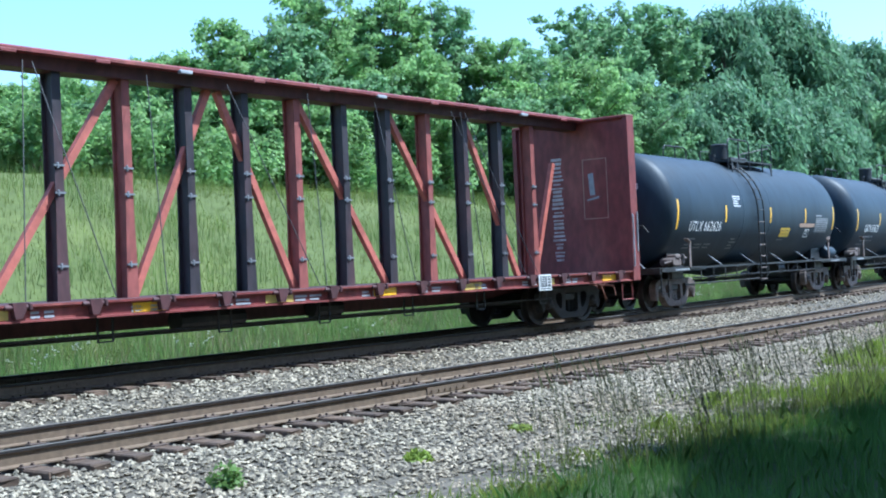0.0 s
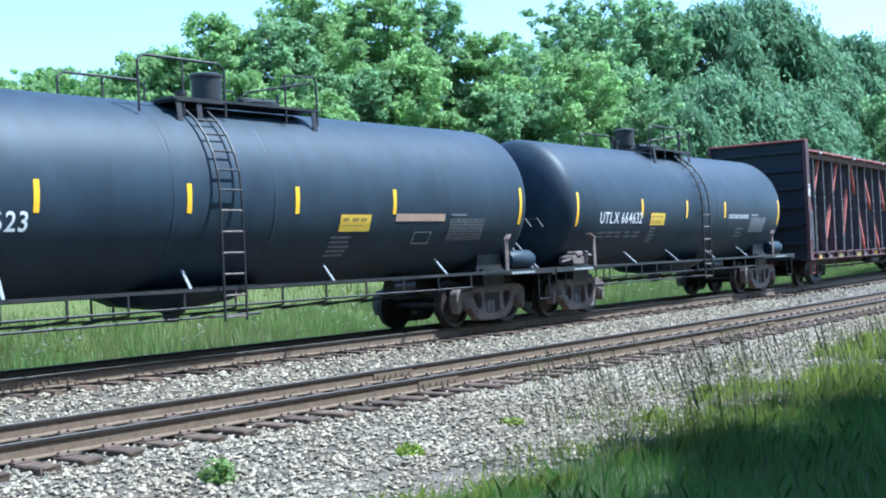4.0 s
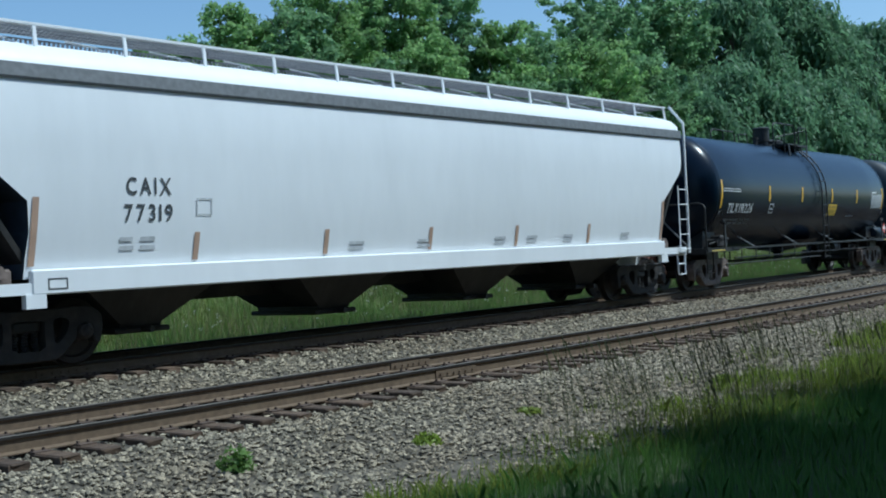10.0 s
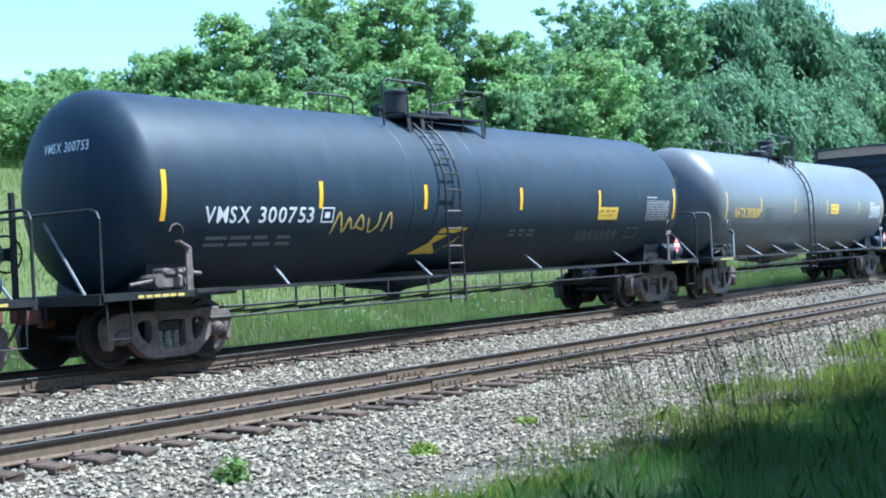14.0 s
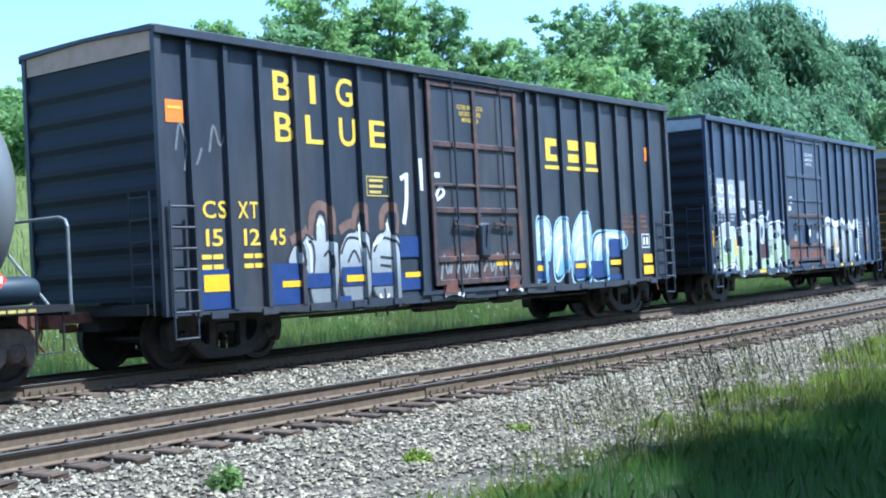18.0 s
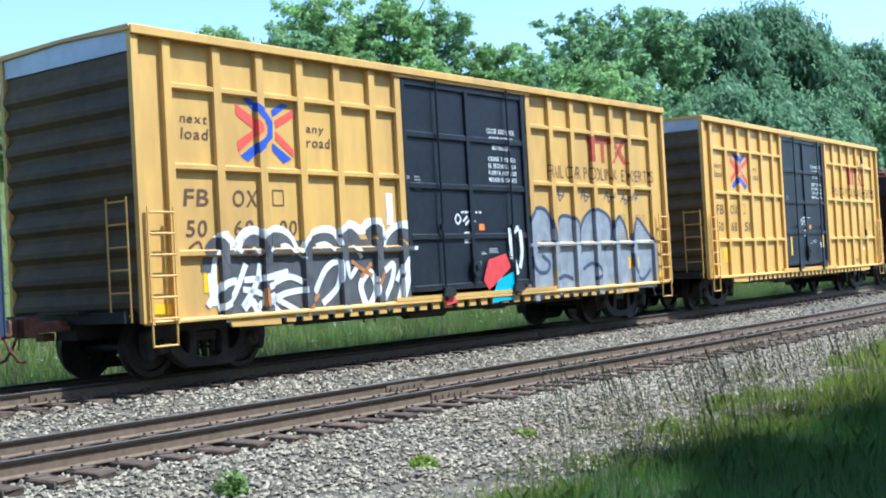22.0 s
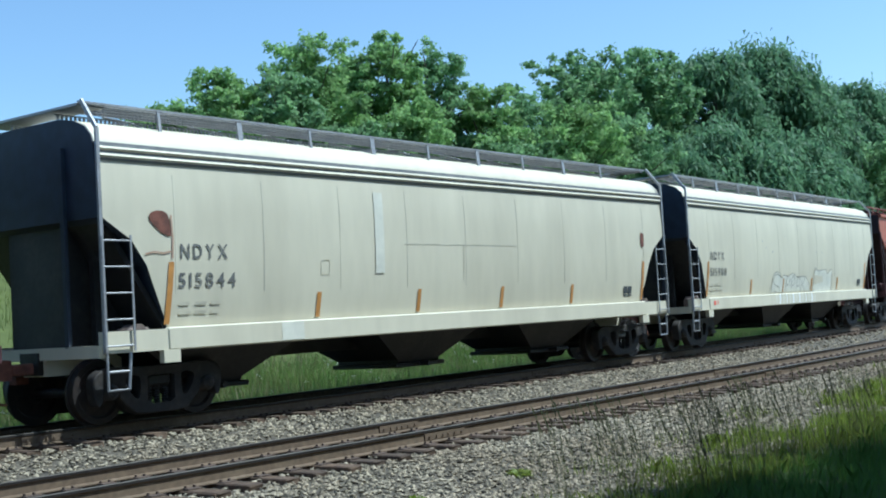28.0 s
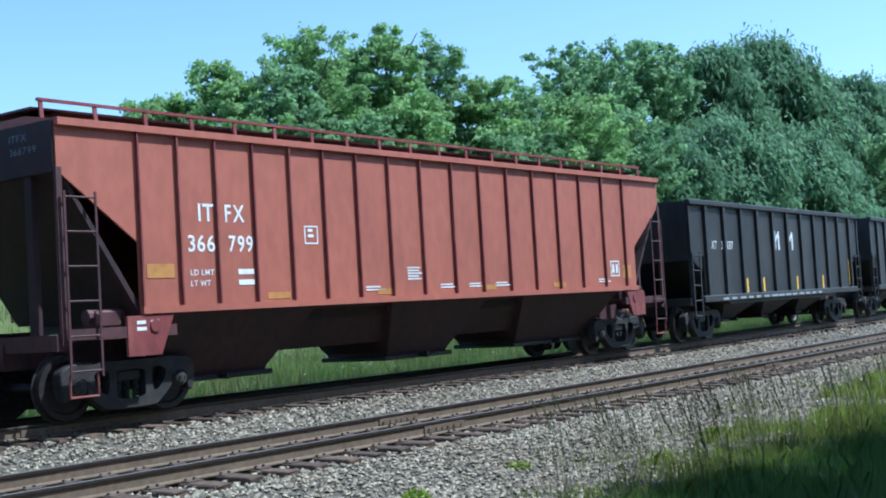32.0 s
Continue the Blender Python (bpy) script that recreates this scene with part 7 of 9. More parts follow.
    for x, rows in ((5.53, 9), (6.42, 6)):
        small_print(side, p, x, 2.40, 0.52, rows, OLIVE_INK, 9 + rows, 3, 0.068, 0.016)
    inked("reflector", Ink(p).rect(-7.75, -7.3, 0.92, 1.08).rect(-6.75, -6.45, 1.2, 1.6).rect(6.0, 6.5, 1.2, 1.45).rect(7.2, 7.7, 0.95, 1.1), REFLECT, side, "yellow reflective strips")


def ink_fb1(car, side, door):
    yellow_marks(side, door, ("50", "68", "00"))
    over("graffiti_ground", Ink(flat(0)).poly([(-6.5, 0.86), (-1.95, 0.86), (-1.78, 1.6), (-2.2, 1.95), (-6.3, 1.95), (-6.5, 1.6)]), SPRAY_DUSK, side, "dark grey sprayed ground of the graffiti")
    strokes(side, [[(-5.93, 1.95), (-5.74, 1.87), (-5.63, 1.71)], [(-5.63, 1.72), (-5.54, 1.99), (-5.22, 2.11), (-4.96, 2.02), (-4.78, 1.75)], [(-4.68, 1.68), (-4.54, 1.93), (-4.25, 2.08), (-3.91, 2.08), (-3.79, 1.84)], [(-3.8, 2.03), (-3.49, 2.19), (-3.19, 2.11), (-2.99, 2.23), (-2.7, 2.18), (-2.6, 1.91)], [(-2.64, 1.8), (-2.43, 2.07), (-2.04, 2.18), (-1.83, 1.9), (-1.96, 1.53), (-2.17, 1.07), (-2.33, 0.71)]] + [[(-6.55, 1.0), (-6.58, 1.5), (-6.5, 1.9), (-6.3, 2.02), (-6.1, 1.85)], [(-6.1, 1.8), (-5.9, 2.05), (-5.6, 2.08), (-5.35, 1.8)]], SPRAY_WHITE, 0.17, 0.003, "white sprayed edge")
    strokes(side, [[(-5.94, 1.83), (-5.83, 1.77), (-5.71, 1.63)], [(-5.55, 1.7), (-5.46, 1.91), (-5.23, 1.99), (-5, 1.92), (-4.85, 1.67)], [(-4.61, 1.67), (-4.47, 1.87), (-4.2, 1.97), (-3.94, 1.93), (-3.82, 1.65)], [(-3.74, 1.94), (-3.5, 2.05), (-3.32, 1.92), (-3.12, 1.67)], [(-3.05, 2.02), (-2.84, 2.11), (-2.7, 1.91), (-2.87, 1.66)], [(-2.56, 1.71), (-2.37, 1.95), (-2.12, 2.04), (-1.94, 1.9), (-2.01, 1.64)]] + [[(-6.7, 1.5), (-6.6, 1.85), (-6.4, 1.9), (-6.2, 1.6)], [(-5.98, 1.6), (-5.8, 1.92), (-5.6, 1.92), (-5.42, 1.6)]], SPRAY_DUSK, 0.19, 0.006)
    strokes(side, [([(-5.95, 1.36), (-5.52, 1.38), (-5, 1.46)], 0.1),
             ([(-5.48, 1.23), (-5.01, 1.38), (-4.66, 1.28)], 0.1),
             ([(-5.45, 0.99), (-5.08, 1.12), (-4.62, 1.16)], 0.1),
             ([(-5.98, 1.22), (-5.59, 1.13), (-5.2, 0.8)], 0.09),
             ([(-5.19, 1), (-4.88, 0.86), (-4.65, 0.74)], 0.09),
             ([(-5.98, 0.92), (-5.81, 1.03), (-5.66, 0.81)], 0.12),
             ([(-4.41, 1.1), (-4.12, 1.48), (-3.8, 1.58), (-3.85, 1.19), (-4.24, 0.92)], 0.11),
             ([(-3.68, 1.59), (-3.59, 1.31), (-3.35, 1.49)], 0.09),
             ([(-3.18, 0.85), (-3.28, 1.19), (-3.02, 1.39), (-2.89, 1.1), (-3.08, 0.82)], 0.13),
             ([(-2.67, 1.38), (-2.4, 1.52), (-2.46, 1.22), (-2.71, 0.87)], 0.11),
             ([(-2.33, 1.21), (-2.07, 1.55), (-1.95, 1.6)], 0.1),
             ([(-5.13, 1.86), (-4.98, 1.86), (-4.83, 1.73)], 0.08),
             ([(-4.32, 1.85), (-4.1, 1.88), (-3.93, 1.79)], 0.09),
             ([(-3.45, 1.83), (-3.31, 1.76), (-3.22, 1.63)], 0.08),
             ([(-3.82, 0.84), (-3.53, 0.78), (-3.28, 0.8)], 0.08),
             ([(-2.59, 0.72), (-2.27, 0.93), (-2.1, 1.14)], 0.08)] + [([(-6.7, 1.0), (-6.4, 1.3), (-6.1, 1.35)], 0.11), ([(-6.5, 0.95), (-6.2, 1.1), (-5.9, 1.6)], 0.1), ([(-6.0, 0.95), (-5.7, 1.3), (-5.6, 1.6)], 0.1), ([(-5.7, 0.92), (-5.4, 1.1), (-5.2, 1.0)], 0.1)], SPRAY_WHITE, 0.1, 0.009, "white sprayed highlight")
    strokes(side, [[(-3.49, 1.59), (-3.24, 1.45), (-2.97, 1.33)], [(-3.27, 1.31), (-3.09, 1.45), (-2.98, 1.55)], [(-4.65, 0.78), (-4.44, 0.96), (-4.32, 1.08)], [(-5.52, 1.22), (-5.5, 0.94)], [(-2.86, 1.17), (-2.67, 1.44)]], SPRAY_ORANGE, 0.07, 0.012)
    letters(side, [[(1.83, 1.64), (1.88, 2.18), (2.19, 2.5), (2.62, 2.51), (2.86, 2.18), (2.86, 1.4), (2.71, 0.69), (1.81, 0.62), (1.74, 1.11)],
             [(2.89, 1.73), (3.07, 2.31), (3.48, 2.4), (3.87, 2.22), (3.82, 1.26), (3.71, 0.67), (2.79, 0.68)],
             [(3.82, 1.72), (3.99, 2.18), (4.32, 2.46), (4.81, 2.53), (5.24, 2.34), (5.28, 1.82), (5.11, 0.69), (3.76, 0.67)],
             [(5.22, 1.7), (5.37, 2.27), (5.71, 2.4), (6.01, 2.05), (6.11, 1.68), (5.95, 0.71), (5.13, 0.68)],
             [(6.08, 1.81), (6.27, 2.2), (6.53, 2.36), (7, 2.05), (7.28, 1.77), (7.23, 0.91), (7.08, 0.76), (6, 0.71)]], SPRAY_SILVER, None, 0.06, 0.0, "silver sprayed letter")
    strokes(side, [[(1.89, 1.53), (1.9, 2.16), (2.2, 2.51), (2.62, 2.5), (2.84, 2.18), (2.85, 1.84), (2.4, 1.83), (2.28, 1.7)],
           [(1.95, 1.55), (2.05, 1.29), (2.5, 1.21), (2.67, 1.4), (2.38, 1.57)],
           [(3.02, 1.82), (3.11, 2.31), (3.48, 2.38), (3.83, 2.22), (3.83, 1.81)],
           [(3.85, 1.55), (3.99, 2.15), (4.32, 2.46), (4.81, 2.52), (5.24, 2.33), (5.26, 1.88), (4.9, 1.65)],
           [(3.98, 1.23), (4.42, 1.36), (4.71, 1.12), (4.47, 1.01)],
           [(5.28, 1.82), (5.4, 2.27), (5.71, 2.37), (5.96, 2.08), (6.02, 1.69)],
           [(6.16, 1.68), (6.27, 2.18), (6.53, 2.34), (6.95, 2.05), (7.25, 1.77)],
           [(6.17, 1.54), (6.25, 1.16), (6.62, 0.93), (7.05, 1.16)],
           [(2.87, 1.07), (3.25, 1.12), (3.55, 1.04)]], SPRAY_NAVY, 0.075, 0.006, "navy outline of a letter")
    strokes(side, [[(2.2, 1.80), (4.0, 1.80), (6.9, 1.79)]], SPRAY_PALE, 0.045, 0.010)
    inked("graffiti_base", Ink(flat(-1.564)).rect(2.0, 7.2, 0.73, 0.86), SPRAY_SILVER, car)
    inked("graffiti_base", Ink(flat(-1.564)).rect(-6.4, -1.8, 0.74, 0.86), SPRAY_PALE, car)
    for name, pts, mat, depth, label in (("red_patch", [(0.19, 1.14), (0.39, 1.52), (0.98, 1.63), (1.13, 1.36), (0.68, 1.1), (0.35, 0.94)], SPRAY_RED, -1.581, "red sprayed paint"), ("teal_patch", [(0.68, 1.13), (1.23, 1.27), (1.25, 0.73), (0.43, 0.69), (0.51, 0.9)], SPRAY_TEAL, -1.585, "teal sprayed paint"), ("red_patch", [(-1.14, 0.83), (-0.84, 0.91), (-0.7, 0.76), (-1.03, 0.71)], SPRAY_RED, -1.606, "red sprayed paint")):
        inked(name, Ink(flat(depth)).poly(pts), mat, door, label)
    for pts in ([(1.15, 2.13), (1.17, 1.76), (1.28, 1.44), (1.36, 1.21)], [(1.51, 2.09), (1.54, 1.65), (1.44, 1.33)], [(1.28, 2.05), (1.46, 2.14)]):
        inked("white_streak", Ink(flat(-1.589)).strip(pts, 0.11), SPRAY_WHITE, door)
    for x, z in ((4.05, 2.75), (5.05, 2.75), (6.2, 2.75), (3.0, 2.75), (5.8, 2.7)):
        over("tag", Ink(flat(0)).strip([(x, z), (x + 0.15, z + 0.2), (x + 0.2, z - 0.05), (x + 0.4, z + 0.15)], 0.03).strip([(x + 0.05, z + 0.1), (x + 0.4, z + 0.05)], 0.025), SPRAY_NAVY, side)
    over("sticker", Ink(flat(0)).rect(-2.5, -2.32, 2.2, 2.75).rect(-1.98, -1.9, 2.5, 3.1), SPRAY_WHITE, side)
    over("tag", Ink(flat(0)).strip([(-7.0, 1.85), (-6.8, 1.95), (-6.7, 1.78), (-6.4, 1.95), (-6.2, 1.8)], 0.04), BROWN_INK, side)


def ink_fb2(car, side, door):
    yellow_marks(side, door, ("50", "68", "51"))
    mark(side, flat(-1.507), "XGH52A", 4.73, 0.97, 0.13, 0.62, BROWN_INK)
    inked("reflector", Ink(flat(-1.540)).rect(-1.57, -1.45, 1.30, 1.85).rect(1.41, 1.51, 1.50, 1.96), REFLECT, door)
    over("sticker", Ink(flat(0)).rect(5.86, 6.12, 1.36, 1.46), SPRAY_WHITE, side)
    for x, z in ((5.85, 4.36), (5.88, 1.86)):
        board = part("placard_board", Shape().box(x - 0.36, x + 0.36, -1.60, -1.56, z - 0.14, z + 0.06, 0.01), YELLOW_NEW, side)
        part("latch", Shape().prism([(x - 0.05, z + 0.0), (x + 0.09, z - 0.02), (x + 0.06, z + 0.12), (x + 0.01, z + 0.2), (x - 0.02, z + 0.1)], -1.66, -1.605), BLACK_STEEL, board)


csx_ribs = [(x, 0.09) for x in (-7.28, -6.55, -5.83, -5.05, -4.29, -3.48, -2.68)] + [(-1.92, 0.12), (1.75, 0.12)] + [(x, 0.09) for x in (2.16, 3.05, 3.90, 4.69, 5.45, 6.20, 7.01)]
box_car(173.72, 189.46, "navy boxcar with yellow lettering, rust and blue graffiti", BLUE_BLACK, csx_ribs, [], (-1.55, 1.27), BLUE_BLACK, BLUE_BLACK, BLUE_BLACK, ink_csx, END_NAVY, TAN_PATCH, 0.82, 4.93)
nokl_ribs = [(x, 0.09) for x in (-7.35, -6.56, -5.70, -4.98, -4.31, -3.65, -2.95, -2.27)] + [(-1.85, 0.12), (1.66, 0.12)] + [(x, 0.09) for x in (2.48, 3.38, 4.21, 5.24, 6.29, 7.1)]
box_car(191.75, 207.46, "dark navy boxcar covered in pale graffiti", NAVY, nokl_ribs, [], (-1.8, 1.6), NAVY, NAVY, NAVY, ink_nokl, END_NAVY, ROOF_GALV, 0.82, 4.90)
fb_ribs = [(-7.30, 0.14)] + [(x, 0.15) for x in (-6.35, -5.46, -4.57, -3.69, -2.80, -2.10)] + [(x, 0.15) for x in (2.05, 2.9, 3.75, 4.6, 5.45, 6.25, 7.25)]
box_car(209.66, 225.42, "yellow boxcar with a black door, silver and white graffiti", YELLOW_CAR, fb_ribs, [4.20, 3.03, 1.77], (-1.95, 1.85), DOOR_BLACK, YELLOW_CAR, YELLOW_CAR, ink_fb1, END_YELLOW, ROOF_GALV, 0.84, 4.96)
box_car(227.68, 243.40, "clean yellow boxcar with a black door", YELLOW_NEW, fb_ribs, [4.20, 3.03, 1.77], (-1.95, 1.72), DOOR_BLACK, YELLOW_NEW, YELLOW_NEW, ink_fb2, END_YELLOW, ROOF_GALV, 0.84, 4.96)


# ---- covered hoppers ----
def bottoms(car, ranges, top, low, paint, wide=1.25, flare=0.95):
    for a, b in ranges:
        m = (a + b) / 2
        s = Shape()
        rect = lambda x0, x1, y, z: [(x0, -y, z), (x1, -y, z), (x1, y, z), (x0, y, z)]
        s.loft([rect(a - flare, b + flare, wide, top), rect(a, b, 0.75, low + 0.06), rect(a, b, 0.72, low)])
        hop = part("hopper_bottom", s, paint, car)
        part("outlet_gate", Shape().box(a - 0.12, b + 0.12, -0.8, 0.8, low - 0.08, low, 0.02).rod((m, -1.0, low - 0.03), (m, -0.8, low - 0.03), 0.05, 8), BLACK_STEEL, hop)


def round_hopper(x0, x1, label, paint, ink, hoppers, sill_paint, rail_paint, eave):
    xc, h = (x0 + x1) / 2, (x1 - x0) / 2
    car = thing("covered_hopper", label, "covered hopper", "train of freight cars")
    cream = paint is CREAM_CAR
    inset = (1.20, 1.12, 0.95, 0.78, 0.52, 0.03, 0.01, 0, 0, 0, 0) if cream else (1.06, 1.07, 1.12, 1.10, 0.66, 0.27, 0.13, 0.07, 0.05, 0.04, 0.03)
    heights = ((1.20, 1.46), (1.45, 1.50), (1.8, 1.545), (2.2, 1.575), (2.55, 1.59), (2.86, 1.595), (3.0, 1.597), (3.2, 1.595), (3.5, 1.58), (3.72, 1.56), (eave, 1.54))
    levels = [(z, h - d, w) for (z, w), d in zip(heights, inset)]
    levels += [(eave + 0.12, h, 1.50), (eave + 0.26, h - 0.01, 1.36), (eave + 0.36, h - 0.02, 1.12), (eave + 0.42, h - 0.03, 0.8)]
    s = Shape()
    s.loft([[(-a, -w, z), (-a * 0.34, -w, z), (a * 0.34, -w, z), (a, -w, z), (a, w, z), (-a, w, z)] for z, a, w in levels])
    body = part("body", s, paint, car, smooth=True)
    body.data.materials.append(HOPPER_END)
    # faces turned to the ends take the navy that holds their shade
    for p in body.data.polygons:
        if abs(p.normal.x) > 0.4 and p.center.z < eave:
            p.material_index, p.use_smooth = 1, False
    top = eave + 0.42
    # dark strip as the eave's shade, plus two raised beads on older cars
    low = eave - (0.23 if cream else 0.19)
    part("eave_groove", Shape().along([(-1.585, low), (-1.598, low + 0.03), (-1.578, eave + 0.02), (-1.50, eave + 0.02), (-1.50, low)], -h, h), DIM_INK, body, "dark strip for the shade under the eave")
    for z in (eave - 0.07, eave - 0.17) if cream else ():
        part("eave_bead", Shape().along([(-1.60, z - 0.03), (-1.62, z), (-1.60, z + 0.03), (-1.54, z + 0.03), (-1.54, z - 0.03)], -h, h), paint, body)
    for k in range(9 if cream else 0):
        x = -6.96 + k * 1.775
        part("panel_seam", Shape().loft([[(x - 0.014, -w - 0.001, z), (x + 0.014, -w - 0.001, z), (x + 0.009, -w - 0.004, z), (x - 0.009, -w - 0.004, z)] for z, a, w in levels[2:9]]), SEAM, body)
    part("side_sill", Shape().box(-h + 0.1 + 1.0, h - 1.1, -1.60, -1.50, 0.99, 1.32, 0.02).mirror_y(), sill_paint, car)
    for k in (-1, 1):
        e = k * (h + 0.02)
        part("end_sill", Shape().box(min(e, e - k * 1.2), max(e, e - k * 1.2), -1.58, -1.48, 1.0, 1.30 if cream else 1.15).box(min(e, e - k * 1.2), max(e, e - k * 1.2), 1.48, 1.58, 1.0, 1.15).box(e - 0.06, e + 0.06, -1.55, 1.55, 0.95, 1.12).box(min(e, e - k * 1.3), max(e, e - k * 1.3), -0.3, 0.3, 0.72, 1.06), sill_paint, car)
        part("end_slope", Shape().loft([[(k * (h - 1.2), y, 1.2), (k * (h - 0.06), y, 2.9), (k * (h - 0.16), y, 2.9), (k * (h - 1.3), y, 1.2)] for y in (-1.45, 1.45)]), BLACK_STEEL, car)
        part("end_brace", Shape().bar((k * (h - 0.4), -0.9, 1.05), (k * (h - 0.4), -0.9, 2.6), 0.1, 0.1).bar((k * (h - 0.4), 0.9, 1.05), (k * (h - 0.4), 0.9, 2.6), 0.1, 0.1).bar((k * (h - 0.9), 0, 1.05), (k * (h - 0.3), 0, 2.7), 0.1, 0.5), BLACK_STEEL, car)
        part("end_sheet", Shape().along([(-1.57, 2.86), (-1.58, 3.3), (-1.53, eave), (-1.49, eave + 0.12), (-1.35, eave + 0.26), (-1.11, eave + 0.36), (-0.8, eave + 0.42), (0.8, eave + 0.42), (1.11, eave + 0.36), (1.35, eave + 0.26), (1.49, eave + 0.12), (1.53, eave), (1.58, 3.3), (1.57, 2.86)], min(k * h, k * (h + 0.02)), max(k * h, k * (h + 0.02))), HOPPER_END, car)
        # added black block standing for the dark of the open end
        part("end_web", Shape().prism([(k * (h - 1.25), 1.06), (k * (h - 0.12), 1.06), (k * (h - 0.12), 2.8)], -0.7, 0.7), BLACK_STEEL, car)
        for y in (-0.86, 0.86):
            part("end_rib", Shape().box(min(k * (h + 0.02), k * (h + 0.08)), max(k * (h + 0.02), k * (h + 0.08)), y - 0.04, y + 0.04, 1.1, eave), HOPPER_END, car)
        px = k * (h if cream else h + 0.12)
        part("corner_post", Shape().bar((px, -1.60, 1.0), (px, -1.60, eave + 0.2), 0.055, 0.04).bar((px, -1.60, eave + 0.2), (px - k * 0.03, -1.25, top + 0.22), 0.055, 0.04, (1, 0, 0)), rail_paint, car)
        ladder(car, px, px - k * 0.48, 1.02, 2.62, -1.62, 5, rail_paint, "", 0.013, 0.032)
        part("sill_step", Shape().pipe([(k * (h - 0.05), -1.56, 1.0), (k * (h - 0.05), -1.56, 0.5), (k * (h - 0.40), -1.56, 0.5), (k * (h - 0.45), -1.56, 1.0)], 0.022).rod((k * (h - 0.05), -1.56, 0.75), (k * (h - 0.42), -1.56, 0.75), 0.018), rail_paint, car)
        part("brake_gear", Shape().box(k * (h - 0.75) - 0.2, k * (h - 0.75) + 0.2, -1.4, -1.1, 1.08, 1.34, 0.03).rod((k * (h - 0.75), -1.42, 1.3), (k * (h - 0.75), -1.1, 1.3), 0.09, 10), CAST, car)
        part("push_pocket", Shape().box(min(k * (h - 1.0), k * (h - 1.3)), max(k * (h - 1.0), k * (h - 1.3)), -1.60, -1.50, 0.82, 1.0), sill_paint, car)
    # roof walkway
    for y in (-1, 1):
        g = Shape()
        for b in (0.60, 0.78, 0.96, 1.14):
            g.box(-h + 0.05, h - 0.05, y * b - 0.012, y * b + 0.012, top + 0.155, top + 0.195)
        for i in range(int((2 * h - 0.1) / 0.075)):
            x = -h + 0.08 + i * 0.075
            g.box(x - 0.013, x + 0.013, min(y * 0.61, y * 1.13), max(y * 0.61, y * 1.13), top + 0.16, top + 0.19)
        w = part("walkway", g, GALV, car, "roof walkway of open metal grating")
        part("walkway_rail", Shape().bar((-h + 0.02, y * 1.20, top + 0.20), (h - 0.02, y * 1.20, top + 0.20), 0.03, 0.05), rail_paint, w)
        c = Shape().box(-h + 0.1, h - 0.1, y * 0.55 - 0.01, y * 0.55 + 0.01, top + 0.11, top + 0.13)
        for i in range(int((2 * h - 0.3) / 0.075)):
            x = -h + 0.15 + i * 0.075
            c.box(x - 0.014, x + 0.014, y * 0.55 - 0.012, y * 0.55 + 0.012, top - 0.02, top + 0.115)
        part("coaming_grille", c, GALV, w)
        for i in range(9 if cream else 14):
            x = -6.85 + i * 1.615 if cream else -h + 0.1 + i * (2 * h - 0.2) / 13
            part("walkway_post", Shape().bar((x, y * 1.20, top + 0.2), (x, y * 1.24, top - 0.16), 0.10 if cream and i % 2 else 0.05, 0.03).pipe([(x - 0.05, y * 1.22, top - 0.15), (x - 0.35, y * 1.0, top + 0.02), (x - 0.7, y * 0.8, top + 0.10)], 0.015), rail_paint, w)
    for a, b in ((-h + 0.02, -h + 0.5), (h - 0.5, h - 0.02)):
        part("end_walkway", Shape().box(a, b, -1.16, 1.16, top + 0.155, top + 0.19), GALV, car)
    part("roof_hatch", Shape().box(-h + 0.8, h - 0.8, -0.34, 0.34, top - 0.03, top + 0.10, 0.03), paint, car)
    for i in range(8):
        x = -h + 1.4 + i * (2 * h - 2.8) / 7
        part("hatch_clamp", Shape().box(x - 0.05, x + 0.05, -0.42, 0.42, top + 0.09, top + 0.16, 0.02), rail_paint, car)
    # white car's bins go near-black, for the shade beneath it
    bottoms(car, hoppers, 1.28, 0.42, BLACK_STEEL if cream else COAL_BLACK, 1.25, 1.45 if cream else 1.2)
    part("centre_sill", Shape().box(-h - 0.1, h + 0.1, -0.22, 0.22, 0.74, 1.06), BLACK_STEEL, car)
    for tx in (-h + 1.35, h - 1.35):
        truck(car, tx)
    couplers(car, -h - 0.45, h + 0.45)
    between = [-h + 4.3 + k * (2 * h - 8.6) / 3 for k in range(4)] if cream else [-5.75, -3.0, -0.27, 2.47, 5.2]
    for x in [-h + 1.15] + between + [h - 1.15]:
        tall = abs(abs(x) - h + 1.15) < 0.01
        inked("reflector", Ink(curved).rect(x - 0.05, x + 0.05, 1.36, 2.25 if tall else 1.76, 0.08), WORN_REFLECT if cream else TAN_PATCH, body, "worn orange reflective strip")
    ink(car, body, h)
    FREIGHT.append((car, xc))


BULGE = [(1.20, 1.46), (1.45, 1.50), (1.8, 1.545), (2.2, 1.575), (2.55, 1.59), (2.86, 1.595), (3.2, 1.595), (3.5, 1.58)]


def curved(a, z):
    """Onto the bulging side of a covered hopper."""
    w = BULGE[-1][1]
    for (za, wa), (zb, wb) in zip(BULGE, BULGE[1:]):
        if z <= zb:
            w = wa + (wb - wa) * (z - za) / (zb - za)
            break
    return (a, -w - 0.012, z)


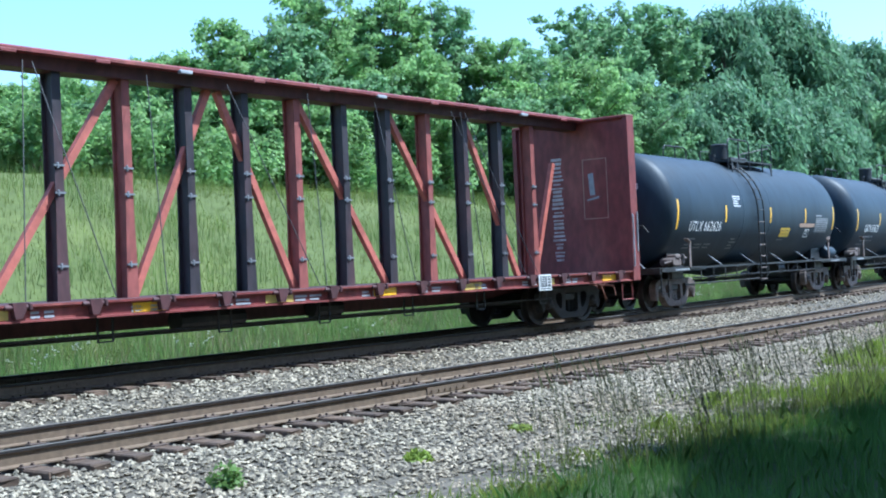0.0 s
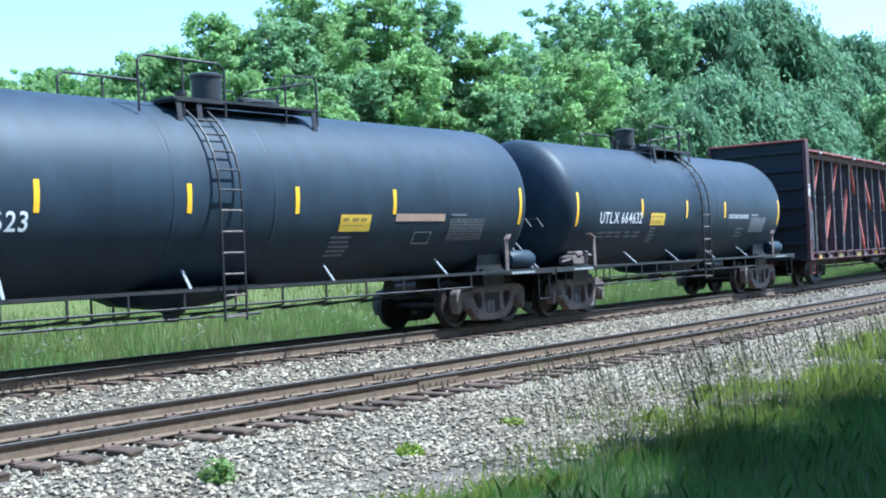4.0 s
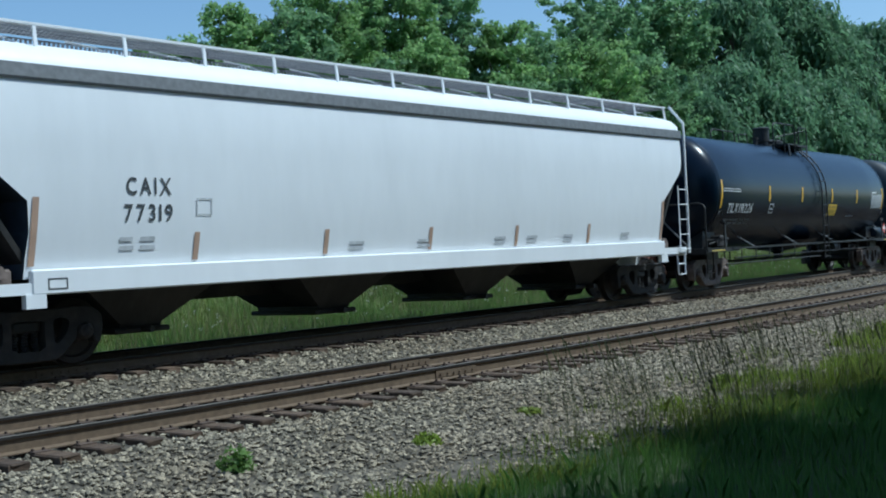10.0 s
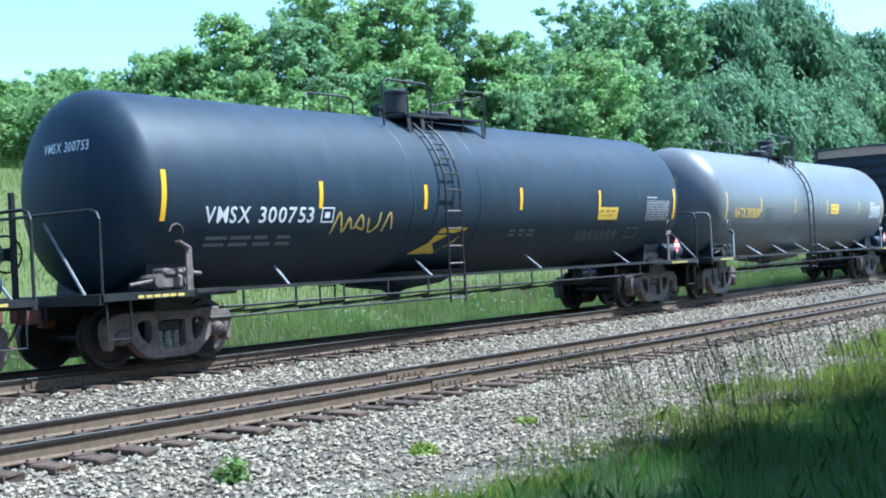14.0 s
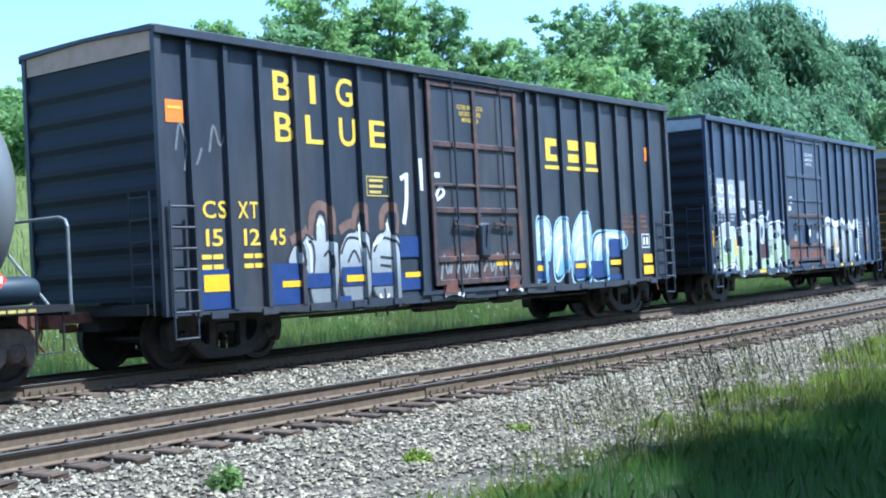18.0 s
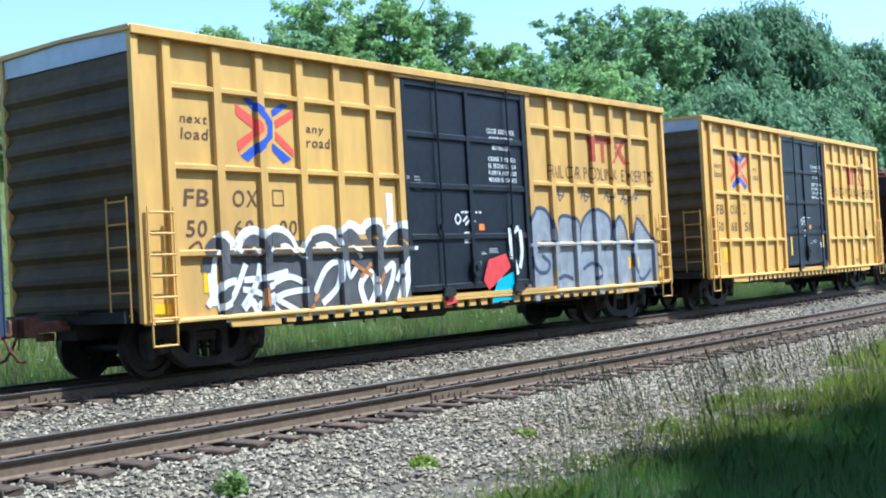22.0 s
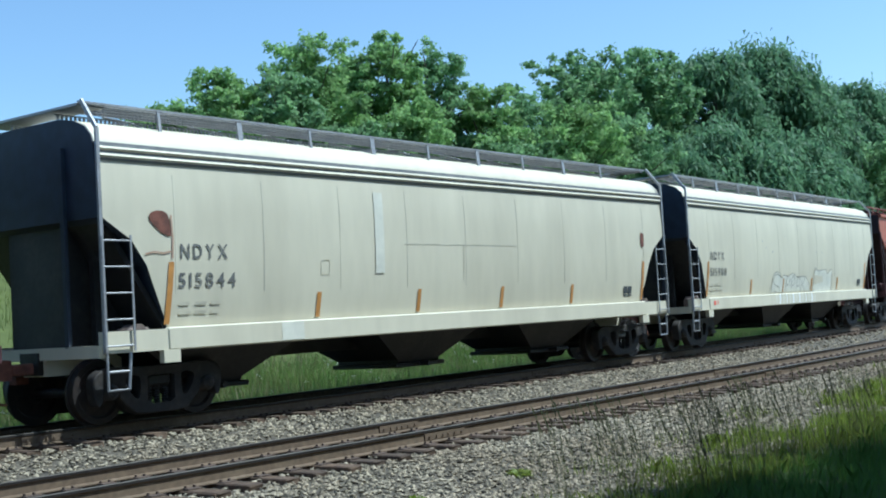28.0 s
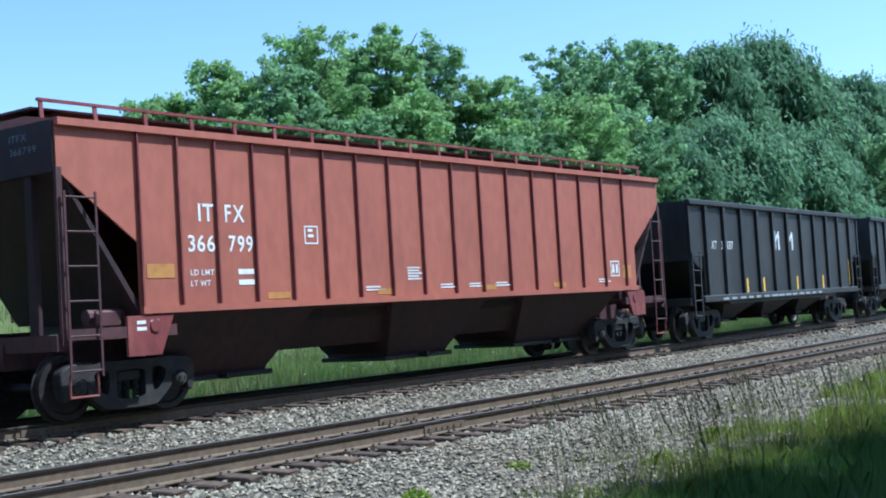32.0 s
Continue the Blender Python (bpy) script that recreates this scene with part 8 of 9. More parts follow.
def ink_caix(car, body, h):
    mark(body, curved, "CAIX", -6.98, 2.30, 0.24, 0.78, DARK_INK, 0.3)
    mark(body, curved, "77319", -7.02, 1.93, 0.24, 0.84, DARK_INK, 0.3)
    small_print(body, curved, -7.1, 1.65, 0.7, 2, FAINT_INK, 3, 2, 0.12, 0.06)
    inked("class_plate", Ink(curved).border(-5.74, -5.44, 2.0, 2.25, 0.02), FAINT_INK, body)
    for x in (-2.43, -0.61, 1.74, 2.85, 4.2, 6.6):
        small_print(body, curved, x, 1.5, 0.6, 2, FAINT_INK, 4, 1, 0.09, 0.05)
    inked("sill_frame", Ink(flat(-1.604)).border(-8.3, -8.0, 1.05, 1.2, 0.02), DARK_INK, car)


def ink_nd(digits, rust_patch):
    def go(car, body, h):
        mark(body, curved, "NDYX", -6.88, 2.30, 0.22, 0.92, WORN_DARK, 0.35)
        mark(body, curved, digits, -6.92, 1.88, 0.22, 1.12, WORN_DARK, 0.3)
        small_print(body, curved, -6.9, 1.62, 0.9, 2, SEAM, 3, 3, 0.13, 0.05)
        inked("class_plate", Ink(curved).border(-3.9, -3.68, 2.05, 2.3, 0.015), SEAM, body)
        g = Ink(curved)
        g.rect(6.25, 6.42, 1.52, 1.68).rect(6.46, 6.63, 1.52, 1.68).rect(6.25, 6.63, 1.46, 1.49)
        inked("plate", g, DARK_INK, body)
        if rust_patch:
            for pts in ([(-7.44, 2.90), (-7.40, 2.95), (-7.30, 2.98), (-7.18, 2.975), (-7.10, 2.93), (-7.06, 2.80), (-7.05, 2.62), (-7.12, 2.62), (-7.25, 2.68), (-7.36, 2.77), (-7.43, 2.84)], [(7.08, 2.88), (7.13, 2.92), (7.21, 2.92), (7.25, 2.87), (7.24, 2.62), (7.18, 2.58), (7.12, 2.59), (7.08, 2.66)]):
                inked("rust_patch", Ink(curved).poly(pts), RUST, body, "rust showing through the paint")
            inked("rust_streak", Ink(curved).strip([(-7.04, 2.92), (-7.02, 2.6), (-7.03, 2.3)], 0.03), TAN_PATCH, body)
            close = lambda a, z: (a, curved(a, z)[1] + 0.008, z)
            inked("patch_seam", Ink(close).rect(-1.72, 1.87, 2.555, 2.57), SEAM, body)
            inked("patch_seam", Ink(close).rect(0.05, 0.07, 1.9, 2.55), SEAM, body)
            inked("fresh_patch", Ink(curved).rect(-2.52, -2.28, 2.05, 3.45), FRESH, body)
            inked("rust_streak", Ink(curved).strip([(-7.52, 2.36), (-7.35, 2.39), (-7.2, 2.375), (-7.05, 2.40)], 0.025), TAN_PATCH, body)
            inked("sill_patch", Ink(flat(-1.604)).rect(-4.9, -4.4, 1.02, 1.30), FRESH, car)
        else:
            under = lambda a, z: (a, curved(a, z)[1] + 0.004, z)
            edge = [(-2.31, 1.31), (-2.25, 1.65), (-2.14, 1.87), (-1.87, 1.96), (-1.62, 1.93), (-1.48, 1.79), (-1.22, 1.87), (-0.93, 1.83), (-0.68, 1.87), (-0.46, 1.92), (-0.09, 1.81), (0.29, 1.81), (0.62, 1.82), (1.01, 1.64), (1.16, 1.27)]
            low = [(x, max(1.36, 1.38)) for x in (edge[-1][0], edge[0][0])]
            inked("graffiti_ground", Ink(under).poly(edge[1:-1] + low), FRESH, body, "graffiti filled in pale white")
            inked("graffiti_ground", Ink(under).poly([(1.5, 1.26), (1.62, 2.01), (1.98, 1.98), (2.7, 2), (2.9, 1.88), (3.37, 2), (3.33, 1.29)]), FRESH, body, "pale painted-over patch")
            for pts in [edge] + [[(-1.54, 1.81), (-1.78, 1.9), (-2.06, 1.84), (-2.13, 1.7), (-1.96, 1.57), (-1.69, 1.52), (-1.61, 1.39), (-1.71, 1.29)],
               [(-2.07, 1.34), (-1.97, 1.4), (-1.83, 1.37)],
               [(-1.37, 1.31), (-1.32, 1.78)],
               [(-1.08, 1.32), (-1, 1.79)],
               [(-0.99, 1.57), (-0.79, 1.6), (-0.68, 1.77)],
               [(-0.58, 1.33), (-0.54, 1.77), (-0.33, 1.82), (-0.29, 1.61), (-0.53, 1.53)],
               [(-0.11, 1.34), (-0.06, 1.76), (0.18, 1.76), (0.16, 1.55), (-0.05, 1.52)],
               [(0.28, 1.33), (0.36, 1.72)],
               [(0.37, 1.54), (0.65, 1.75)],
               [(0.41, 1.57), (0.71, 1.32)],
               [(1.5, 1.26), (1.62, 2.03), (1.98, 1.98), (2.7, 2.02), (2.9, 1.88), (3.37, 2.02), (3.33, 1.29)],
               [(-2.51, 1.35), (-2.42, 1.56)]]:
                inked("graffiti_line", Ink(curved).strip(pts, 0.024), PENCIL, body, "thin grey outline")
            for k in range(13):
                x = edge[0][0] + 0.15 + k * 0.29
                inked("graffiti_streak", Ink(flat(-1.604)).strip([(x, 1.30), (x + 0.03, 1.15), (x - 0.02, 1.02)], 0.13 if k % 3 else 0.07), WHITE_INK if k % 2 else FRESH, car)
            st = Ink(curved)
            rr = random.Random(3)
            for k in range(9):
                x, z = rr.uniform(-6, 6.5), rr.uniform(2.5, 3.1)
                st.rect(x, x + rr.uniform(0.02, 0.04), z, z + rr.uniform(0.03, 0.07))
            inked("scuff", st, GREY_INK, body, "small dark scuffs")
            g = Ink(flat(-1.604))
            g.rect(-6.9, -6.75, 1.12, 1.22).rect(-6.65, -6.6, 1.14, 1.24)
            inked("label", g, RED_INK, car)
    return go


round_hopper(97.58, 116.84, "bright white covered hopper with roof walkways", WHITE_CAR, ink_caix, [(-6.55, -5.8), (-2.43, -1.65), (1.73, 2.5), (5.86, 6.6)], WHITE_CAR, WHITE_CAR, 3.95)
round_hopper(264.0, 280.54, "aged cream covered hopper with rust spots", CREAM_CAR, ink_nd("515844", True), [(-6.2, -5.0), (-1.05, 0.2), (3.45, 4.8)], CREAM_CAR, GALV, 3.88)
round_hopper(281.9, 298.42, "aged cream covered hopper with outlined graffiti", CREAM_CAR, ink_nd("515900", False), [(-6.2, -5.0), (-1.05, 0.2), (3.45, 4.8)], CREAM_CAR, GALV, 3.88)


def ribbed_hopper(x0, x1, label, ink, two_tone):
    xc, h = (x0 + x1) / 2, (x1 - x0) / 2
    car = thing("ribbed_hopper", label, "covered hopper", "train of freight cars")
    paint = HOPPER_TWO_TONE if two_tone else HOPPER_MID
    a = -h + 1.30
    z0, z1 = 1.52, 4.06
    out = [(-h, 3.38), (a, 2.42), (a, z0), (-a, z0), (-a, 2.42), (h, 3.38), (h, z1), (-h, z1)]
    side = part("side_wall", Shape().prism(out, -1.53, -1.49), paint, car)
    part("side_wall", Shape().prism(out, 1.49, 1.53), paint, car)
    for x in (-7.2, -6.48, -5.75, -4.97, -4.16, -3.37, -2.54, -1.68, -0.77, 0.18, 1.07, 2.02, 2.96, 3.88, 4.83, 5.8, 6.75):
        # darker maroon ribs: the shade of their flanks put into the colour
        part("rib", Shape().box(x - 0.014, x + 0.014, -1.585, -1.53, z0, z1 - 0.06), MAROON, side)
    # ends and underside share the maroon with shade in its colour
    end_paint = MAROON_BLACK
    part("top_rail", Shape().box(-h, h, -1.60, -1.50, z1 - 0.08, z1 + 0.02).mirror_y(), HOPPER_PALE if two_tone else paint, car)
    part("bottom_rail", Shape().box(a, -a, -1.59, -1.50, z0 - 0.10, z0).mirror_y(), paint, car)
    part("roof", Shape().along([(-1.53, z1), (-0.9, z1 + 0.12), (0.9, z1 + 0.12), (1.53, z1), (1.5, z1 - 0.04), (-1.5, z1 - 0.04)], -h, h), paint, car)
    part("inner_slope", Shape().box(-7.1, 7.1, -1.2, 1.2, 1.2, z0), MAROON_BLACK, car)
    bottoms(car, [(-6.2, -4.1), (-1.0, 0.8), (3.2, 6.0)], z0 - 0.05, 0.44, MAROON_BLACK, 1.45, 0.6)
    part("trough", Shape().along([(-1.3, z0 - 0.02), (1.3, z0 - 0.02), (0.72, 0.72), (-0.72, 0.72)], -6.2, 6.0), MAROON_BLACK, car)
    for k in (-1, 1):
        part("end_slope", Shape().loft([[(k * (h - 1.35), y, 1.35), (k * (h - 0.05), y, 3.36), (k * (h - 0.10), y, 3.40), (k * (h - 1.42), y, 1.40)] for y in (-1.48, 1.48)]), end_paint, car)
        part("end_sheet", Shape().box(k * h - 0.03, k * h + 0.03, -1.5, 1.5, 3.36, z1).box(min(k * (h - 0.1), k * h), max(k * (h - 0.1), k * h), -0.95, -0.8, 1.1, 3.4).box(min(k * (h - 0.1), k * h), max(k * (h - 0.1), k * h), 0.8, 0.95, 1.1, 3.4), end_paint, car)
        part("corner_post", Shape().bar((k * (h - 0.02), -1.52, 1.05), (k * (h - 0.02), -1.52, 3.42), 0.09, 0.06), MAROON_DARK, car)
        part("end_sill", Shape().box(min(k * h, k * (h - 1.9)), max(k * h, k * (h - 1.9)), -1.56, -1.46, 1.10, 1.26).box(min(k * h, k * (h - 1.9)), max(k * h, k * (h - 1.9)), 1.46, 1.56, 1.10, 1.26).box(k * h - 0.08, k * h + 0.08, -1.5, 1.5, 0.98, 1.2).box(min(k * (h + 0.1), k * (h - 2)), max(k * (h + 0.1), k * (h - 2)), -0.3, 0.3, 0.74, 1.1), MAROON_DARK, car)
        ladder(car, k * (h - 0.05), k * (h - 0.55), 0.62, 3.1, -1.60, 6, MAROON_DARK, "", 0.014, 0.034)
        part("sill_step", Shape().pipe([(k * (h - 0.05), -1.56, 0.66), (k * (h - 0.05), -1.56, 0.36), (k * (h - 0.5), -1.56, 0.36), (k * (h - 0.5), -1.56, 0.66)], 0.02), MAROON, car)
        part("jacking_plate", Shape().prism([(k * (h - 1.02), 0.84), (k * (h - 1.60), 0.84), (k * (h - 1.85), 1.40), (k * (h - 1.02), 1.40)], -1.57, -1.52).rod((k * (h - 1.5), -1.59, 1.25), (k * (h - 1.5), -1.57, 1.25), 0.09, 12), MAROON, car)
        part("brake_gear", Shape().box(k * (h - 0.9) - 0.22, k * (h - 0.9) + 0.22, -1.35, -1.0, 1.26, 1.5, 0.03).rod((k * (h - 0.9) - 0.3, -1.2, 1.42), (k * (h - 0.9) + 0.3, -1.2, 1.42), 0.1, 10), MAROON_DARK, car)
    for y in (-1, 1):
        w = part("walkway", Shape().box(-h + 0.1, h - 0.1, min(y * 0.5, y * 1.05), max(y * 0.5, y * 1.05), z1 + 0.20, z1 + 0.23), MAROON_DARK, car)
        part("walkway_rail", Shape().bar((-h + 0.05, y * 1.1, z1 + 0.33), (h - 0.05, y * 1.1, z1 + 0.33), 0.04, 0.06), MAROON, w)
        for i in range(20):
            x = -h + 0.1 + i * (2 * h - 0.2) / 19
            part("walkway_post", Shape().bar((x, y * 1.1, z1 + 0.33), (x, y * 1.12, z1 + 0.05), 0.06, 0.03), MAROON, w)
    for a, b in ((-h - 0.02, -h + 0.45), (h - 0.45, h + 0.02)):
        part("end_walkway", Shape().box(a, b, -1.05, 1.05, z1 + 0.20, z1 + 0.23), MAROON_DARK, car)
    part("roof_hatch", Shape().box(-h + 0.8, h - 0.8, -0.32, 0.32, z1 + 0.1, z1 + 0.26, 0.03), paint, car)
    for tx in (-h + 1.42, h - 1.42):
        truck(car, tx)
    couplers(car, -h - 0.42, h + 0.42)
    ink(car, side)
    face = lambda y, z: (-h - 0.036, -y, z)
    for body, z in (("ITFX", 3.84), ("366514" if two_tone else "366799", 3.66)):
        inked("end_lettering", Ink(face).text(body, 0.55, z, 0.10, 0.10 * len(body)), DIM_INK, car)
    FREIGHT.append((car, xc))


def ink_it(groups):
    def go(car, side):
        p = flat(-1.537)
        for body, x, z, w, hh in groups:
            mark(side, p, body, x, z, hh, w)
        inked("class_plate", Ink(p).border(-3.86, -3.54, 2.42, 2.72, 0.025).bars(-3.78, 2.62, 0.18, 2, 0.09, 0.05, 3), WHITE_INK, side)
        mark(side, p, "LD LMT", -6.3, 1.95, 0.085, 0.46), mark(side, p, "LT WT", -6.3, 1.79, 0.085, 0.38), small_print(side, p, -5.35, 1.95, 0.4, 2, WHITE_INK, 6, 1, 0.16, 0.08)
        small_print(side, p, -1.25, 2.0, 0.55, 5, WHITE_INK, 7, 1, 0.05, 0.025)
        for x in (-2.4, -0.3, 0.6, 1.5, 5.5):
            small_print(side, p, x, 1.68, 0.6, 2, WHITE_INK, 8, 1, 0.05, 0.025)
        g = Ink(p)
        g.border(6.05, 6.45, 1.75, 2.1, 0.03).rect(6.12, 6.22, 1.82, 2.02).rect(6.28, 6.38, 1.82, 2.02)
        inked("plate", g, WHITE_INK, side)
        for x, z, w, tall in ((-7.1, 1.92, 0.5, 0.2), (6.6, 1.7, 0.4, 0.3), (-4.75, 1.56, 0.5, 0.1), (-2.1, 1.56, 0.5, 0.1), (1.0, 1.56, 0.5, 0.1), (3.6, 1.56, 0.5, 0.1)):
            inked("reflector", Ink(p).rect(x, x + w, z, z + tall), WORN_REFLECT, side, "worn yellow reflective strip")
        inked("small_print", Ink(flat(-1.575)).bars(-7.35, 1.28, 0.5, 2, 0.09, 0.05, 4, 2), WHITE_INK, car)
    return go


ribbed_hopper(245.46, 262.50, "faded red ribbed covered hopper with white lettering", ink_it([("IT", -6.24, 2.50, 0.26, 0.27), ("FX", -5.62, 2.50, 0.40, 0.27), ("36", -6.32, 2.10, 0.40, 0.27), ("65", -5.5, 2.10, 0.40, 0.27), ("14", -4.72, 2.10, 0.36, 0.27)]), True)
ribbed_hopper(299.9, 316.95, "faded red ribbed covered hopper beside black coal cars", ink_it([("IT", -6.10, 2.75, 0.30, 0.27), ("FX", -5.57, 2.75, 0.40, 0.27), ("366", -6.32, 2.30, 0.52, 0.25), ("799", -5.52, 2.30, 0.50, 0.25)]), False)


def coal_car(x0, x1, label, marks):
    xc, h = (x0 + x1) / 2, (x1 - x0) / 2
    car = thing("coal_car", label, "hopper car", "train of freight cars")
    z0, z1 = 1.02, 3.62
    s = Shape()
    s.box(-h + 0.9, h - 0.9, -1.50, -1.45, z0, z1).box(-h, -h + 0.9, -1.50, -1.45, 2.2, z1).box(h - 0.9, h, -1.50, -1.45, 2.2, z1)
    side = part("side_wall", s, COAL_BLACK, car)
    part("side_wall", Shape().box(-h, h, 1.45, 1.50, z0, z1), COAL_BLACK, car)
    part("end_wall", Shape().box(-h, -h + 0.05, -1.45, 1.45, 2.1, z1), COAL_BLACK, car)
    part("end_wall", Shape().box(h - 0.05, h, -1.45, 1.45, 2.1, z1), COAL_BLACK, car)
    for i in range(11):
        x = -h + 1.05 + i * (2 * h - 2.1) / 10
        part("rib", Shape().loft([[(x - w, -1.45 - d, z) for w, d in ((0.07, 0), (0.07, 0.13), (-0.07, 0.13), (-0.07, 0))] for z in (z0 + 0.1, z1 - 0.05)]), COAL_BLACK, side)
    part("top_rail", Shape().box(-h - 0.03, h + 0.03, -1.60, -1.43, z1 - 0.1, z1 + 0.04, 0.02).mirror_y(), COAL_BLACK, car)
    part("side_sill", Shape().box(-h + 0.6, h - 0.6, -1.60, -1.45, z0 - 0.02, z0 + 0.16, 0.02).mirror_y(), COAL_BLACK, car)
    part("floor_slope", Shape().prism([(-h + 0.1, 2.3), (-h + 2.6, z0), (h - 2.6, z0), (h - 0.1, 2.3), (h - 0.1, 2.2), (h - 2.7, z0 - 0.1), (-h + 2.7, z0 - 0.1), (-h + 0.1, 2.2)], -1.44, 1.44), BLACK_STEEL, car)
    bottoms(car, [(-3.6, -2.6), (-0.5, 0.5), (2.6, 3.6)], z0, 0.5, BLACK_STEEL)
    part("centre_sill", Shape().box(-h - 0.15, h + 0.15, -0.22, 0.22, 0.72, 1.02).box(-h - 0.1, -h + 0.05, -1.5, 1.5, 0.95, 1.15).box(h - 0.05, h + 0.1, -1.5, 1.5, 0.95, 1.15), BLACK_STEEL, car)
    for k in (-1, 1):
        ladder(car, k * (h - 0.02), k * (h - 0.5), 0.6, 2.3, -1.56, 5, COAL_BLACK)
        part("corner_post", Shape().bar((k * (h - 0.05), -1.5, 0.98), (k * (h - 0.05), -1.5, z1), 0.1, 0.08), COAL_BLACK, car)
    p = flat(-1.507)
    g, y = Ink(p), Ink(p)
    if marks:
        mark(side, p, "XT", -5.85, 2.40, 0.22, 0.35), mark(side, p, "35437", -5.2, 2.40, 0.22, 0.85)
        for x in (-1.05, 0.15):
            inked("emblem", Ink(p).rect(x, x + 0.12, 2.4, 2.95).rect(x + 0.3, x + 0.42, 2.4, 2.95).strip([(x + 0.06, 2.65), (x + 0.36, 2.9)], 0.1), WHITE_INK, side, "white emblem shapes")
    for x in (-h + 1.15, h - 1.2):
        y.rect(x, x + 0.1, 1.25, 2.1)
    for x in (-3.5, -2.2, 0.7, 3.2):
        y.rect(x, x + 0.12, 1.2, 1.6)
    inked("reflector", y, REFLECT, side, "yellow reflective strips")
    inked("small_print", Ink(flat(-1.604)).bars(-5.5, 1.04, 8.5, 1, 0.1, 0.06, 4, 14), GREY_INK, car)
    for tx in (-h + 1.6, h - 1.6):
        truck(car, tx)
    couplers(car, -h - 0.42, h + 0.42)
    FREIGHT.append((car, xc))


coal_car(318.66, 333.30, "black ribbed steel coal car with white marks", True)
coal_car(334.95, 349.6, "black ribbed steel coal car, last in view", False)


# ---- trees ----
WOODS = [(45.3, 75, 14.4, 4.5, 'B'),
         (51.0, 78, 16.2, 3.7, 'B'),
         (42.7, 60, 12.8, 4.9, 'B'),
         (42.5, 56, 13.2, 4.1, 'B'),
         (40.6, 47, 13.6, 4.2, 'B'),
         (40.0, 50, 12.4, 3.1, 'B'),
         (45.1, 46, 15.7, 5.0, 'B'),
         (41.8, 44, 13.1, 3.6, 'M'),
         (50.1, 48, 15.6, 4.1, 'B'),
         (51.4, 46, 16.8, 3.8, 'B'),
         (55.4, 46, 16.4, 4.3, 'M'),
         (49.0, 42, 12.1, 4.4, 'B'),
         (57.4, 44, 14.1, 4.3, 'B'),
         (65.2, 47, 15.0, 4.7, 'M'),
         (62.3, 41, 13.3, 5.7, 'B'),
         (77.5, 50, 19.8, 7.9, 'M'),
         (86.1, 50, 21.3, 7.6, 'M'),
         (71.4, 43, 13.4, 5.6, 'M'),
         (95.2, 52, 22.3, 5.8, 'M'),
         (95.1, 48, 21.9, 8.5, 'D'),
         (103.8, 48, 23.6, 10.1, 'D'),
         (107.7, 46, 21.2, 7.7, 'D'),
         (85.2, 43, 14.2, 8.0, 'D'),
         (97.3, 43, 14.4, 8.8, 'D'),
         (128.7, 50, 23.4, 8.3, 'D'),
         (146.0, 52, 24.6, 11.9, 'D'),
         (113.4, 43, 15.1, 9.9, 'M'),
         (76.7, 43, 11.9, 6.3, 'D'),
         (38.9, 43, 10.0, 3.4, 'B'),
         (45.7, 43, 10.8, 4.3, 'M'),
         (40.8, 42, 8.9, 3.7, 'B'),
         (36.7, 44, 9.1, 3.1, 'B'),
         (35.3, 48, 9.2, 3.4, 'B'),
         (34.9, 52, 9.4, 3.3, 'M'),
         (34.6, 56, 9.7, 3.7, 'M'),
         (57.4, 42, 10.4, 4.8, 'M')]


def leaves(points, normals, size, rng, droop=0.0):
    """Small three-cornered leaf sprays at the given points; with droop, long ones that hang."""
    m = len(points)
    nrm = normals * 0.8 + 0.75 * rng.normal(size=(m, 3))
    nrm[:, 2] += 0.35
    nrm /= np.linalg.norm(nrm, axis=1)[:, None]
    along = rng.normal(size=(m, 3))
    if droop:
        along = np.tile((0.0, 0.0, -1.0), (m, 1)) + 0.22 * along + 0.25 * normals
    side = np.cross(nrm, along)
    side /= np.linalg.norm(side, axis=1)[:, None] + 1e-9
    up = np.cross(side, nrm)
    s = (size * rng.uniform(0.6, 1.4, m))[:, None]
    long, wide = (1.0 + droop, 0.5 - 0.13 * droop)
    a = points - up * s * 0.5 * long - side * s * wide
    b = points - up * s * 0.5 * long + side * s * wide
    c = points + up * s * 0.75 * long
    v = np.stack([a, b, c], 1).reshape(-1, 3)
    f = np.arange(3 * m).reshape(-1, 3)
    return v, f


def quads(name, v, f, material):
    me = bpy.data.meshes.new(name)
    me.vertices.add(len(v))
    me.vertices.foreach_set("co", v.astype(np.float32).ravel())
    k = f.shape[1]
    me.loops.add(len(f) * k)
    me.loops.foreach_set("vertex_index", f.astype(np.int32).ravel())
    me.polygons.add(len(f))
    me.polygons.foreach_set("loop_start", np.arange(0, len(f) * k, k, dtype=np.int32))
    me.update(calc_edges=True)
    me.materials.append(material)
    return me


